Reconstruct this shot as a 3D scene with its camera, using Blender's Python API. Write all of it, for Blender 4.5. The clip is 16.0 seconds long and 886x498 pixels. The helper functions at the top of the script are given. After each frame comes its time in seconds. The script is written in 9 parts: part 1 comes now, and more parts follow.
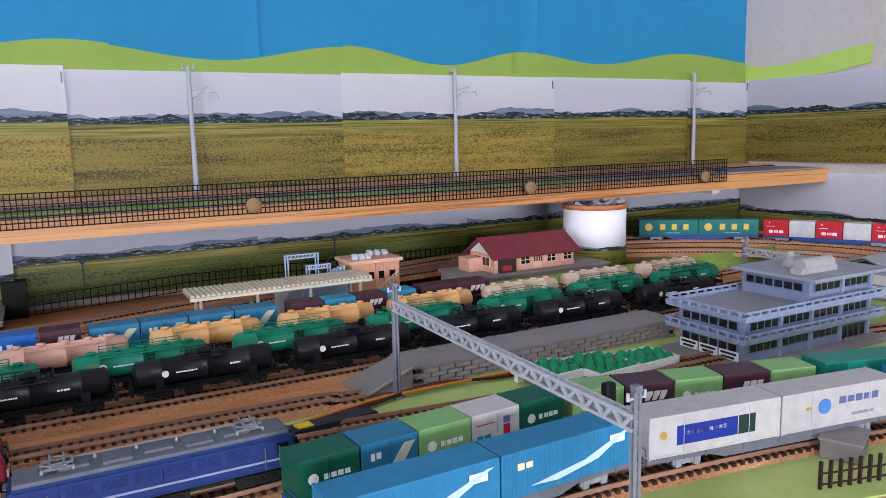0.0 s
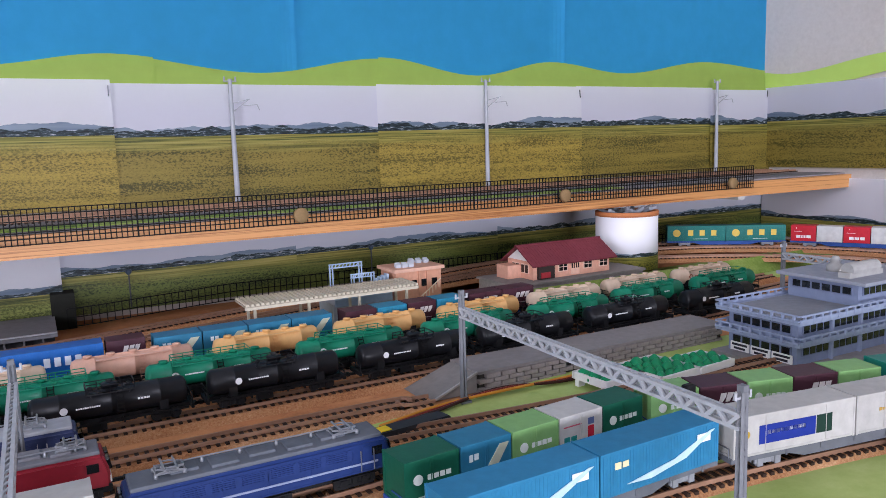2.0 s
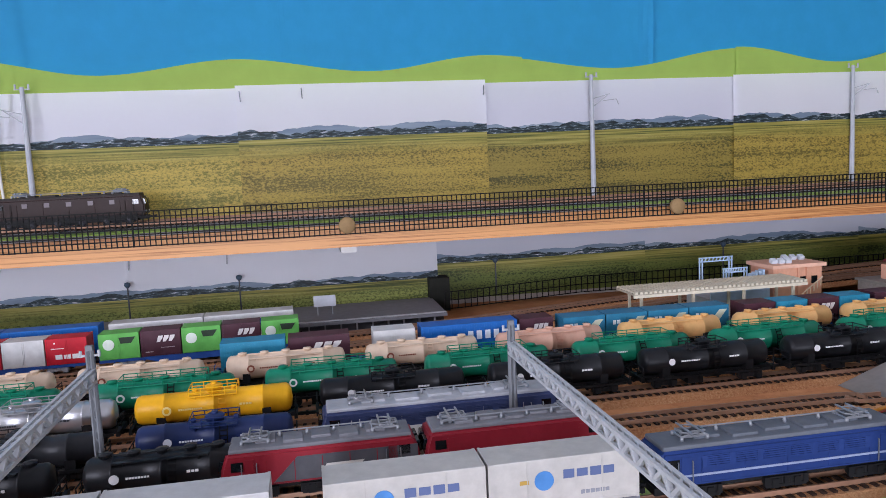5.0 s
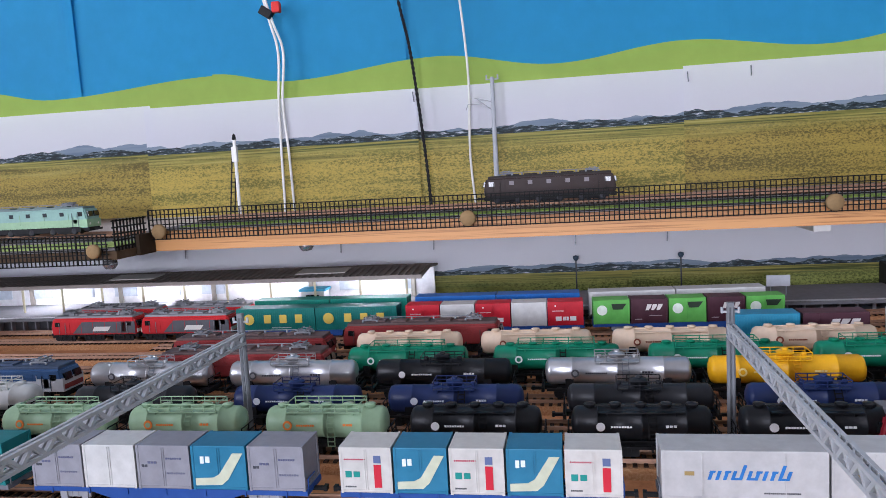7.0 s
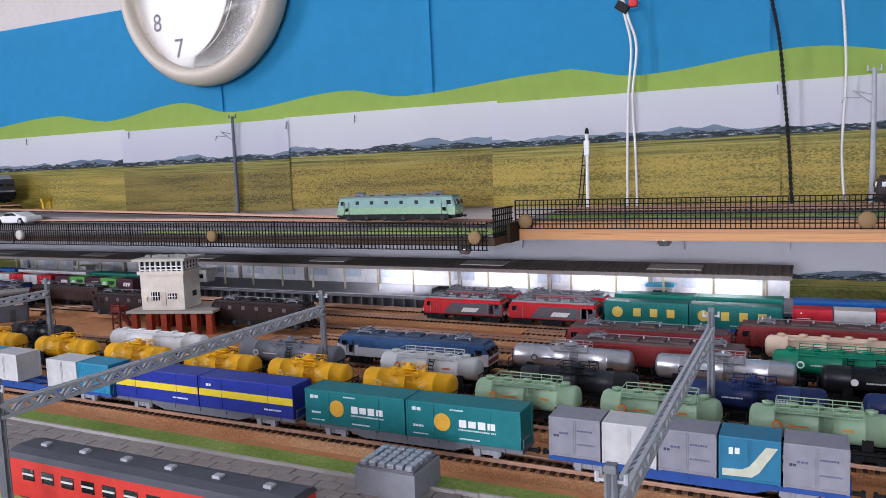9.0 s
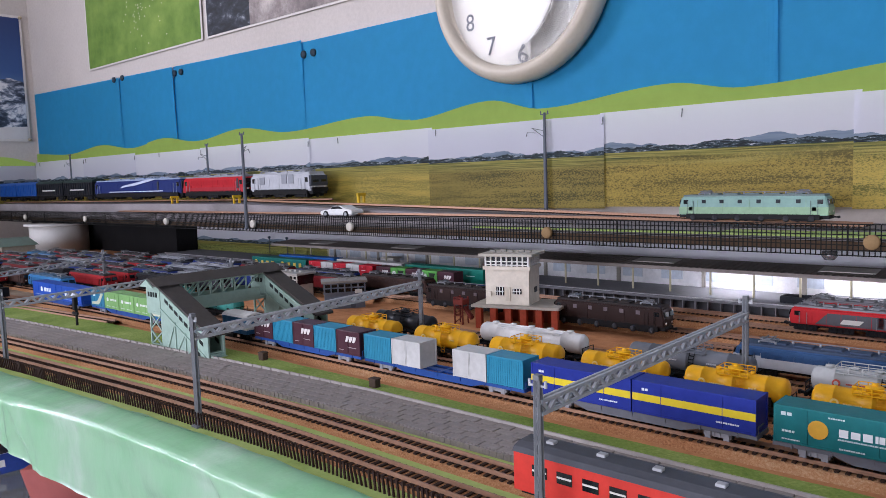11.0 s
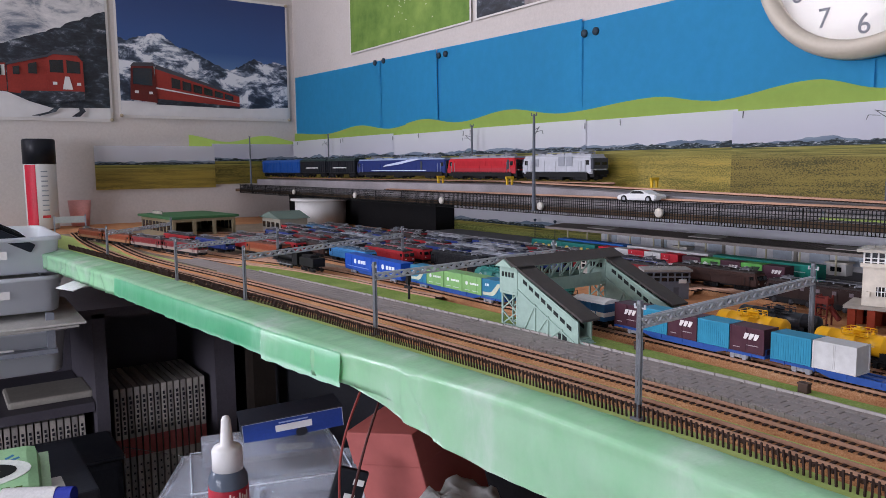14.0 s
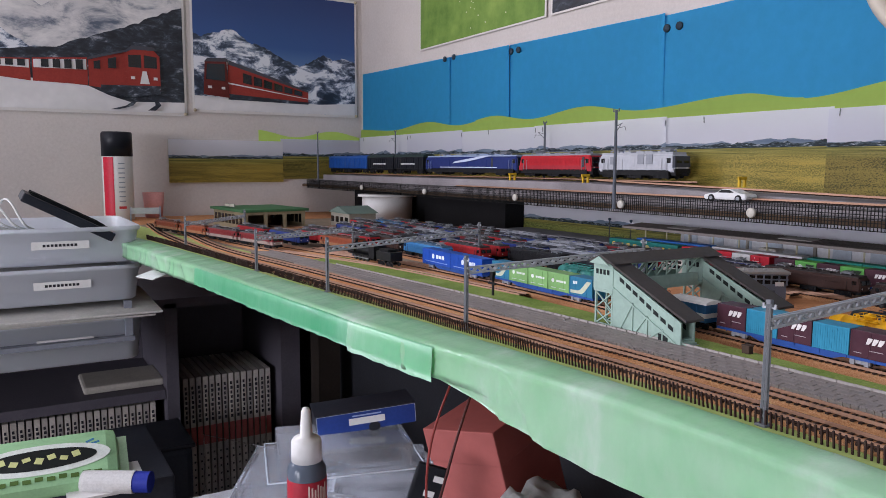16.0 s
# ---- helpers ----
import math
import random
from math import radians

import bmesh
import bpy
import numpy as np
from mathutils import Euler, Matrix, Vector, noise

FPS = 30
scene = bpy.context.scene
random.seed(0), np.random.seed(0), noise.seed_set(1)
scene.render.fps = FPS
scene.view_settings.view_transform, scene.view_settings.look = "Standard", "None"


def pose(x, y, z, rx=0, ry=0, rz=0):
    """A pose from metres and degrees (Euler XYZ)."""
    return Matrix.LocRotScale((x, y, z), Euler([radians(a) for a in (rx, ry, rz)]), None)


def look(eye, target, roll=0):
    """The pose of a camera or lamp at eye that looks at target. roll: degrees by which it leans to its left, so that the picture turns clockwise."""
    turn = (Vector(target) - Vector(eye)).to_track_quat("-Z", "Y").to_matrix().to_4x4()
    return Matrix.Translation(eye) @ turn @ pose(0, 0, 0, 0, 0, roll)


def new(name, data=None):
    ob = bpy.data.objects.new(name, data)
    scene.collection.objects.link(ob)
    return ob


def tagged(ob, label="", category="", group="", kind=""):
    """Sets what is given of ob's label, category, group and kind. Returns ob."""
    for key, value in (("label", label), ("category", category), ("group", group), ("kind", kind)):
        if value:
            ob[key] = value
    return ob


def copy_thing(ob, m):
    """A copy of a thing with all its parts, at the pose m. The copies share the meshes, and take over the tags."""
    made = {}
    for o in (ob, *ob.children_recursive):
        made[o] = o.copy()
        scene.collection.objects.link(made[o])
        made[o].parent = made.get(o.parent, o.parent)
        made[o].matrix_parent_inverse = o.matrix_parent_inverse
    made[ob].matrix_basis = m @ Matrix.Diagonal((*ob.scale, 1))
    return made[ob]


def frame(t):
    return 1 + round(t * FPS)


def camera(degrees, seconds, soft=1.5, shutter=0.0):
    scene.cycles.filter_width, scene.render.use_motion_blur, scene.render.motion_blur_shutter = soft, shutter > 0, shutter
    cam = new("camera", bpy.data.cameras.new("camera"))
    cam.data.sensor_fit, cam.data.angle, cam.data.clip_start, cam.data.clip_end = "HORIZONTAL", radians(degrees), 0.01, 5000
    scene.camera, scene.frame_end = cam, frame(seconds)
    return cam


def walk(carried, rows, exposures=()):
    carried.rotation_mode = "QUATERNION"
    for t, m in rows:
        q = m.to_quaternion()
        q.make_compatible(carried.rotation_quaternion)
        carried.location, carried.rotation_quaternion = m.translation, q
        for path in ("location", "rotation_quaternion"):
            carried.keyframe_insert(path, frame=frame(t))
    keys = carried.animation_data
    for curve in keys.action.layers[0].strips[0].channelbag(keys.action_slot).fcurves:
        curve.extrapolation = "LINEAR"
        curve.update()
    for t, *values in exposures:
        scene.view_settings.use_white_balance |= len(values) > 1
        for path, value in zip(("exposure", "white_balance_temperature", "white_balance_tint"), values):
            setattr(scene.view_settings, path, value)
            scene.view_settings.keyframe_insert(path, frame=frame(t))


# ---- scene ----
cam = camera(61.3, 16.0, soft=0.5)
PATH = [
    (0, (0.005, 0.036, 0.14), (0.95, 1.774, -0.158), -1.3),
    (0.5, (0.01, 0.034, 0.139), (0.962, 1.768, -0.153), -1.6),
    (1, (-0.001, 0.034, 0.139), (0.957, 1.767, -0.148), -1.9),
    (1.5, (-0.011, 0.039, 0.138), (0.952, 1.77, -0.142), -1.9),
    (2, (-0.031, 0.045, 0.142), (0.918, 1.784, -0.134), -1.8),
    (2.5, (-0.043, 0.051, 0.139), (0.851, 1.82, -0.128), -2.0),
    (3, (-0.057, 0.055, 0.137), (0.766, 1.86, -0.12), -2.2),
    (3.5, (-0.077, 0.059, 0.136), (0.624, 1.916, -0.109), -2.4),
    (3.7, (-0.085, 0.063, 0.133), (0.553, 1.943, -0.105), -2.5),
    (5.8, (-0.169, 0.077, 0.128), (0.0, 2.058, -0.09), -2.7),
    (6, (-0.183, 0.073, 0.127), (-0.081, 2.058, -0.089), -2.8),
    (6.5, (-0.235, 0.064, 0.126), (-0.376, 2.047, -0.09), -3.1),
    (7, (-0.281, 0.057, 0.129), (-0.627, 2.016, -0.086), -3.2),
    (7.5, (-0.318, 0.048, 0.129), (-0.841, 1.967, -0.078), -3.0),
    (8, (-0.349, 0.039, 0.13), (-0.996, 1.921, -0.073), -2.4),
    (8.5, (-0.371, 0.029, 0.13), (-1.121, 1.871, -0.073), -2.1),
    (9, (-0.398, 0.013, 0.135), (-1.27, 1.801, -0.071), -2.1),
    (9.5, (-0.433, -0.003, 0.136), (-1.463, 1.699, -0.069), -2.2),
    (9.7, (-0.439, -0.007, 0.137), (-1.523, 1.661, -0.069), -2.4),
    (11.8, (-0.556, -0.059, 0.137), (-1.991, 1.321, -0.059), -1.2),
    (12, (-0.563, -0.066, 0.138), (-2.025, 1.284, -0.064), -1.2),
    (12.5, (-0.585, -0.09, 0.14), (-2.127, 1.165, -0.072), -1.3),
    (13, (-0.601, -0.101, 0.142), (-2.182, 1.104, -0.076), -1.0),
    (13.5, (-0.616, -0.117, 0.14), (-2.226, 1.049, -0.082), -0.8),
    (14, (-0.629, -0.129, 0.138), (-2.269, 0.993, -0.084), -0.6),
    (14.5, (-0.641, -0.132, 0.136), (-2.305, 0.955, -0.084), -0.4),
    (15, (-0.647, -0.138, 0.137), (-2.33, 0.92, -0.08), -0.2),
    (15.5, (-0.653, -0.142, 0.133), (-2.352, 0.891, -0.086), -0.0),
    (16, (-0.657, -0.15, 0.132), (-2.372, 0.855, -0.09), 0.2),
]
walk(cam, [(t, look(eye, target, roll)) for t, eye, target, roll in PATH],
     [(0.0, 0.07, 6200, 24), (3.5, 0.07, 6200, 24), (6.5, -0.05, 6100, 21), (8.5, -0.2, 6150, 22), (12.5, -0.4, 6250, 24), (16.0, -0.44, 6400, 23)])

# ---------------------------------------------------------------- light
world = bpy.data.worlds.new("world")
scene.world = world
world.use_nodes = True
wn = world.node_tree.nodes
sky = wn.new("ShaderNodeTexSky")
sky.sky_type, sky.sun_disc, sky.sun_elevation, sky.sun_rotation = "NISHITA", False, radians(40), radians(200)
wn["Background"].inputs["Strength"].default_value = 0.12
world.node_tree.links.new(sky.outputs[0], wn["Background"].inputs["Color"])

WALL_Y, LEFT_X, RIGHT_X = 0.757, -2.67, 0.868
FLOOR_Z, CEIL_Z, REAR_Y = -0.72, 1.75, -3.3


def window_light(name, eye, target, w, h, watts, color):
    lamp = bpy.data.lights.new(name, "AREA")
    lamp.shape, lamp.size, lamp.size_y, lamp.energy, lamp.color = "RECTANGLE", w, h, watts, color
    ob = new(name, lamp)
    ob.matrix_world = look(eye, target)
    return ob


window_light("window_daylight", (LEFT_X + 0.03, -1.165, 0.8), (-1.0, -1.165, 0.73), 0.67, 1.0, 54.0, (0.88, 0.93, 1.0))
window_light("rear_window_daylight", (-0.5, REAR_Y + 0.03, 0.25), (-0.5, 0.0, 0.15), 1.9, 0.62, 100.0, (0.88, 0.94, 1.0))


# ---------------------------------------------------------------- materials
def srgb(h):
    c = [int(h[i:i + 2], 16) / 255 for i in (0, 2, 4)]
    return tuple(v / 12.92 if v < 0.04045 else ((v + 0.055) / 1.055) ** 2.4 for v in c) + (1,)


MATS = {}


def nodes_of(m):
    m.use_nodes = True
    return m.node_tree.nodes, m.node_tree.links, m.node_tree.nodes["Principled BSDF"]


def ramp(nt, stops):
    r = nt.new("ShaderNodeValToRGB")
    e = r.color_ramp.elements
    e[0].position, e[0].color = stops[0]
    e[1].position, e[1].color = stops[-1]
    for p, c in stops[1:-1]:
        x = e.new(p)
        x.color = c
    return r


def noise_tex(nt, lk, scale, detail=4, rough=0.6, coord=None):
    n = nt.new("ShaderNodeTexNoise")
    n.inputs["Scale"].default_value, n.inputs["Detail"].default_value, n.inputs["Roughness"].default_value = scale, detail, rough
    if coord:
        lk.new(coord, n.inputs["Vector"])
    return n


def paint(hexa, rough=0.45, metal=0.0, vary=0.16, grain=220.0, broad=24.0, bump=0.15, spec=0.22):
    """Painted plastic, board or metal: a base colour with fine grain, broad stains and slight unevenness."""
    key = (hexa, rough, metal, vary, grain, broad, bump)
    if key in MATS:
        return MATS[key]
    m = bpy.data.materials.new("paint_" + hexa)
    nt, lk, b = nodes_of(m)
    tc = nt.new("ShaderNodeTexCoord")
    fine, wide = noise_tex(nt, lk, grain, 4, 0.6, tc.outputs["Object"]), noise_tex(nt, lk, broad, 3, 0.55, tc.outputs["Object"])
    info = nt.new("ShaderNodeObjectInfo")
    c = srgb(hexa)
    dark, light = tuple(v * (1 - vary) for v in c[:3]) + (1,), tuple(min(1, v * (1 + vary) + 0.004) for v in c[:3]) + (1,)
    add = nt.new("ShaderNodeMath")
    add.operation = "ADD"
    lk.new(fine.outputs["Fac"], add.inputs[0])
    lk.new(wide.outputs["Fac"], add.inputs[1])
    add2 = nt.new("ShaderNodeMath")
    add2.operation = "MULTIPLY_ADD"
    lk.new(info.outputs["Random"], add2.inputs[0])
    add2.inputs[1].default_value = 0.16
    lk.new(add.outputs[0], add2.inputs[2])
    mp = nt.new("ShaderNodeMapRange")
    mp.inputs["From Min"].default_value, mp.inputs["From Max"].default_value = 0.68, 1.48
    lk.new(add2.outputs[0], mp.inputs["Value"])
    r = ramp(nt, [(0.0, dark), (0.5, c), (1.0, light)])
    lk.new(mp.outputs[0], r.inputs[0])
    lk.new(r.outputs[0], b.inputs["Base Color"])
    rr = nt.new("ShaderNodeMapRange")
    rr.inputs["To Min"].default_value, rr.inputs["To Max"].default_value = max(0.05, rough - 0.12), min(1, rough + 0.14)
    lk.new(wide.outputs["Fac"], rr.inputs["Value"])
    lk.new(rr.outputs[0], b.inputs["Roughness"])
    b.inputs["Metallic"].default_value, b.inputs["Specular IOR Level"].default_value = metal, spec
    if bump:
        bp = nt.new("ShaderNodeBump")
        bp.inputs["Strength"].default_value, bp.inputs["Distance"].default_value = bump, 0.0006
        lk.new(fine.outputs["Fac"], bp.inputs["Height"])
        lk.new(bp.outputs[0], b.inputs["Normal"])
    MATS[key] = m
    return m


def speckled(name, stops, grain, broad, rough=0.9, bump=0.5, depth=0.001, mixing=0.5):
    """Scattered ground: ballast, turf powder, painted board with stains."""
    if name in MATS:
        return MATS[name]
    m = bpy.data.materials.new(name)
    nt, lk, b = nodes_of(m)
    tc = nt.new("ShaderNodeTexCoord")
    fine, wide = noise_tex(nt, lk, grain, 6, 0.75, tc.outputs["Object"]), noise_tex(nt, lk, broad, 4, 0.6, tc.outputs["Object"])
    mx = nt.new("ShaderNodeMix")
    mx.inputs[0].default_value = mixing
    lk.new(fine.outputs["Fac"], mx.inputs[2])
    lk.new(wide.outputs["Fac"], mx.inputs[3])
    mp = nt.new("ShaderNodeMapRange")
    mp.inputs["From Min"].default_value, mp.inputs["From Max"].default_value = 0.3, 0.7
    lk.new(mx.outputs[0], mp.inputs["Value"])
    r = ramp(nt, [(p, srgb(h)) for p, h in stops])
    lk.new(mp.outputs[0], r.inputs[0])
    lk.new(r.outputs[0], b.inputs["Base Color"])
    b.inputs["Roughness"].default_value = rough
    b.inputs["Specular IOR Level"].default_value = 0.2
    bp = nt.new("ShaderNodeBump")
    bp.inputs["Strength"].default_value, bp.inputs["Distance"].default_value = bump, depth
    lk.new(fine.outputs["Fac"], bp.inputs["Height"])
    lk.new(bp.outputs[0], b.inputs["Normal"])
    MATS[name] = m
    return m


def wood(name, light, dark, stretch=(3, 90, 90), rough=0.5):
    if name in MATS:
        return MATS[name]
    m = bpy.data.materials.new(name)
    nt, lk, b = nodes_of(m)
    tc, mpg = nt.new("ShaderNodeTexCoord"), nt.new("ShaderNodeMapping")
    mpg.inputs["Scale"].default_value = stretch
    lk.new(tc.outputs["Object"], mpg.inputs[0])
    n = noise_tex(nt, lk, 1.0, 6, 0.6, mpg.outputs[0])
    n.inputs["Distortion"].default_value = 1.6
    n2 = noise_tex(nt, lk, 9.0, 3, 0.5, mpg.outputs[0])
    mx = nt.new("ShaderNodeMix")
    mx.inputs[0].default_value = 0.25
    lk.new(n.outputs["Fac"], mx.inputs[2])
    lk.new(n2.outputs["Fac"], mx.inputs[3])
    r = ramp(nt, [(0.34, srgb(dark)), (0.47, srgb(light)), (0.6, srgb(light)), (0.72, srgb(dark))])
    lk.new(mx.outputs[0], r.inputs[0])
    lk.new(r.outputs[0], b.inputs["Base Color"])
    b.inputs["Roughness"].default_value = rough
    bp = nt.new("ShaderNodeBump")
    bp.inputs["Strength"].default_value, bp.inputs["Distance"].default_value = 0.2, 0.0005
    lk.new(mx.outputs[0], bp.inputs["Height"])
    lk.new(bp.outputs[0], b.inputs["Normal"])
    MATS[name] = m
    return m


def print_landscape(name, sky_hex, field, field_dark, height=0.107, hill=0.575, gloss=0.55):
    """A printed photograph of rice fields below a low line of hills and a pale sky. Local z runs up the sheet."""
    if name in MATS:
        return MATS[name]
    m = bpy.data.materials.new(name)
    nt, lk, b = nodes_of(m)
    tc, sep = nt.new("ShaderNodeTexCoord"), nt.new("ShaderNodeSeparateXYZ")
    lk.new(tc.outputs["Object"], sep.inputs[0])
    info = nt.new("ShaderNodeObjectInfo")
    shift = nt.new("ShaderNodeVectorMath")
    shift.operation = "ADD"
    rnd = nt.new("ShaderNodeCombineXYZ")
    lk.new(info.outputs["Random"], rnd.inputs[1])
    lk.new(tc.outputs["Object"], shift.inputs[0])
    lk.new(rnd.outputs[0], shift.inputs[1])

    def math_node(op, a, c, clamp=False):
        n = nt.new("ShaderNodeMath")
        n.operation, n.use_clamp = op, clamp
        for i, v in enumerate((a, c)):
            if isinstance(v, (int, float)):
                n.inputs[i].default_value = v
            else:
                lk.new(v, n.inputs[i])
        return n.outputs[0]

    v = math_node("MULTIPLY", sep.outputs[2], 1.0 / height)
    # fields: tufts of ripe and green rice, finer and flatter towards the horizon
    def streaks(sx, sz, detail, rough):
        mp = nt.new("ShaderNodeMapping")
        mp.inputs["Scale"].default_value = (sx, sx, sz)
        lk.new(shift.outputs[0], mp.inputs[0])
        return noise_tex(nt, lk, 1.0, detail, rough, mp.outputs[0])

    blades, rows, lines = streaks(420, 700, 3, 0.7), streaks(7, 110, 4, 0.6), streaks(9, 620, 3, 0.6)
    mxf = nt.new("ShaderNodeMix")
    mxf.inputs[0].default_value = 0.4
    lk.new(blades.outputs["Fac"], mxf.inputs[2])
    lk.new(rows.outputs["Fac"], mxf.inputs[3])
    deep, pale = tuple(c * 0.75 for c in srgb(field_dark)[:3]) + (1,), tuple(min(1, c * 1.25) for c in srgb(field)[:3]) + (1,)
    fld = ramp(nt, [(0.37, deep), (0.44, srgb(field_dark)), (0.5, srgb(field)), (0.6, pale)])
    lk.new(mxf.outputs[0], fld.inputs[0])
    far = ramp(nt, [(0.36, srgb("4f5a2a")), (0.45, srgb("8d8c3e")), (0.55, srgb("b3a850")), (0.64, srgb("c8bd6a"))])
    lk.new(lines.outputs["Fac"], far.inputs[0])
    near_far = ramp(nt, [(hill - 0.16, (0, 0, 0, 1)), (hill - 0.03, (1, 1, 1, 1))])
    lk.new(math_node("ADD", v, math_node("MULTIPLY", math_node("SUBTRACT", rows.outputs["Fac"], 0.5), 0.25)), near_far.inputs[0])
    mf = nt.new("ShaderNodeMix")
    mf.data_type = "RGBA"
    lk.new(near_far.outputs[0], mf.inputs[0])
    lk.new(fld.outputs[0], mf.inputs[6])
    lk.new(far.outputs[0], mf.inputs[7])

    def skyline(scale, detail, base, tall):
        n = streaks(scale, 0, detail, 0.5)
        return math_node("GREATER_THAN", math_node("ADD", math_node("MULTIPLY", math_node("SUBTRACT", n.outputs["Fac"], 0.34), tall), hill + base), v)

    hills, wood_line = skyline(13, 5, 0.03, 0.3), skyline(38, 8, 0.028, 0.16)
    town = streaks(120, 640, 4, 0.7)
    tr = ramp(nt, [(0.4, srgb("17242a")), (0.5, srgb("2c4046")), (0.56, srgb("4c616b")), (0.61, srgb("8d9aa6")), (0.66, srgb("e6e9f0"))])
    lk.new(town.outputs["Fac"], tr.inputs[0])
    hr = ramp(nt, [(0.35, srgb("7388a0")), (0.65, srgb("9fb0c2"))])
    lk.new(rows.outputs["Fac"], hr.inputs[0])
    skyr = ramp(nt, [(hill + 0.05, srgb(sky_hex)), (1.0, tuple(min(1, c * 1.06) for c in srgb(sky_hex)[:3]) + (1,))])
    lk.new(v, skyr.inputs[0])
    is_field = math_node("LESS_THAN", v, hill)
    m0, m1, m2 = nt.new("ShaderNodeMix"), nt.new("ShaderNodeMix"), nt.new("ShaderNodeMix")
    m0.data_type = m1.data_type = m2.data_type = "RGBA"
    lk.new(hills, m0.inputs[0])
    lk.new(skyr.outputs[0], m0.inputs[6])
    lk.new(hr.outputs[0], m0.inputs[7])
    lk.new(wood_line, m1.inputs[0])
    lk.new(m0.outputs[2], m1.inputs[6])
    lk.new(tr.outputs[0], m1.inputs[7])
    lk.new(is_field, m2.inputs[0])
    lk.new(m1.outputs[2], m2.inputs[6])
    lk.new(mf.outputs[2], m2.inputs[7])
    lk.new(m2.outputs[2], b.inputs["Base Color"])
    b.inputs["Roughness"].default_value = gloss
    MATS[name] = m
    return m


def glass(name, tint=(1, 1, 1, 1), rough=0.03):
    if name in MATS:
        return MATS[name]
    m = bpy.data.materials.new(name)
    nt, lk, b = nodes_of(m)
    b.inputs["Base Color"].default_value = tint
    b.inputs["Transmission Weight"].default_value, b.inputs["Roughness"].default_value, b.inputs["IOR"].default_value = 1.0, rough, 1.35
    MATS[name] = m
    return m


def lit(name, color, power):
    m = bpy.data.materials.new(name)
    nt, lk, b = nodes_of(m)
    b.inputs["Emission Color"].default_value, b.inputs["Emission Strength"].default_value = color, power
    return m


BOARD = speckled("brown_baseboard", [(0.0, "8c5c3c"), (0.4, "c0845a"), (0.7, "cf9566"), (1.0, "daa67c")], 90, 9)
TURF = speckled("green_sheet", [(0.0, "7f9a4e"), (0.35, "a3b866"), (0.7, "b2c476"), (1.0, "c0cf8a")], 60, 7, rough=0.75, bump=0.2)
GRASS = speckled("grass_mat", [(0.0, "53702e"), (0.4, "7a9242"), (0.7, "94a658"), (1.0, "b6bc78")], 420, 20, bump=0.9)
BALLAST = speckled("ballast", [(0.0, "7c4e34"), (0.35, "b87e54"), (0.65, "cc9a6e"), (1.0, "e2c4a0")], 900, 14, mixing=0.35, bump=1.0)
TIE = paint("38281f", 0.85, vary=0.3)
RAIL = paint("a07a62", 0.42, 0.25, vary=0.2)
ASPHALT = speckled("grey_road", [(0.0, "6a6565"), (0.45, "8a8485"), (0.7, "989293"), (1.0, "aaa4a2")], 500, 12, bump=0.3)


PAVING = speckled("paving_bed", [(0.0, "4a4441"), (0.4, "5c5450"), (0.7, "6a625d"), (1.0, "78706a")], 500, 12)
FLOCK = speckled("flock", [(0.0, "7d8a48"), (0.4, "a5ad68"), (0.7, "bfc182"), (1.0, "d2cf9a")], 380, 30, bump=0.9)
STONE = paint("928a86", 0.85, vary=0.25, grain=400)
GREY = paint("8b8f96", 0.5)
STEEL = paint("9a9da2", 0.4, 0.55)
BLACK = paint("121214", 0.5)
CHASSIS = paint("151517", 0.6)
WHITE = paint("e6e4e0", 0.5, vary=0.06)
PINE = wood("pine_board", "d2965a", "8f5426", (2.2, 120, 210))
WALLPAPER = speckled("wall_paper", [(0.0, "bbb3ac"), (0.5, "c9c1ba"), (1.0, "d3ccc6")], 160, 3, rough=0.85, bump=0.15, depth=0.0004)


# ---------------------------------------------------------------- building helpers
def part(name, bm, material, parent=None, label="", smooth=False):
    me = bpy.data.meshes.new(name)
    if smooth:
        for f in bm.faces:
            f.smooth = True
    bm.to_mesh(me)
    bm.free()
    me.materials.append(material)
    ob = new(name, me)
    if parent:
        ob.parent = parent
    if label:
        ob["label"] = label
    return ob


def thing(name, label, category, group="", x=0, y=0, z=0, turn=0, kind=""):
    ob = new(name)
    ob.empty_display_size = 0.01
    ob.matrix_world = pose(x, y, z, 0, 0, turn)
    return tagged(ob, label, category, group, kind)


def B():
    return bmesh.new()


def bx(bm, x, y, z, sx, sy, sz, bevel=0.0, rot=None):
    """A box about (x, y, z)."""
    m = Matrix.Translation((x, y, z)) @ (rot or Matrix()) @ Matrix.Diagonal((sx, sy, sz, 1))
    r = bmesh.ops.create_cube(bm, size=1, matrix=m)
    if bevel:
        es = list({e for v in r["verts"] for e in v.link_edges})
        bmesh.ops.bevel(bm, geom=es, offset=bevel, segments=2, affect="EDGES", profile=0.6)
    return bm


def rod(bm, a, b, r, seg=8, r2=None):
    """A round bar from a to b."""
    a, b = Vector(a), Vector(b)
    d = b - a
    m = Matrix.Translation((a + b) / 2) @ d.to_track_quat("Z", "Y").to_matrix().to_4x4()
    bmesh.ops.create_cone(bm, cap_ends=True, segments=seg, radius1=r, radius2=r if r2 is None else r2, depth=d.length, matrix=m)
    return bm


def bar(bm, a, b, w, h=None):
    """A square bar from a to b."""
    a, b = Vector(a), Vector(b)
    d = b - a
    m = Matrix.Translation((a + b) / 2) @ d.to_track_quat("Z", "Y").to_matrix().to_4x4() @ Matrix.Diagonal((w, h or w, d.length, 1))
    bmesh.ops.create_cube(bm, size=1, matrix=m)
    return bm


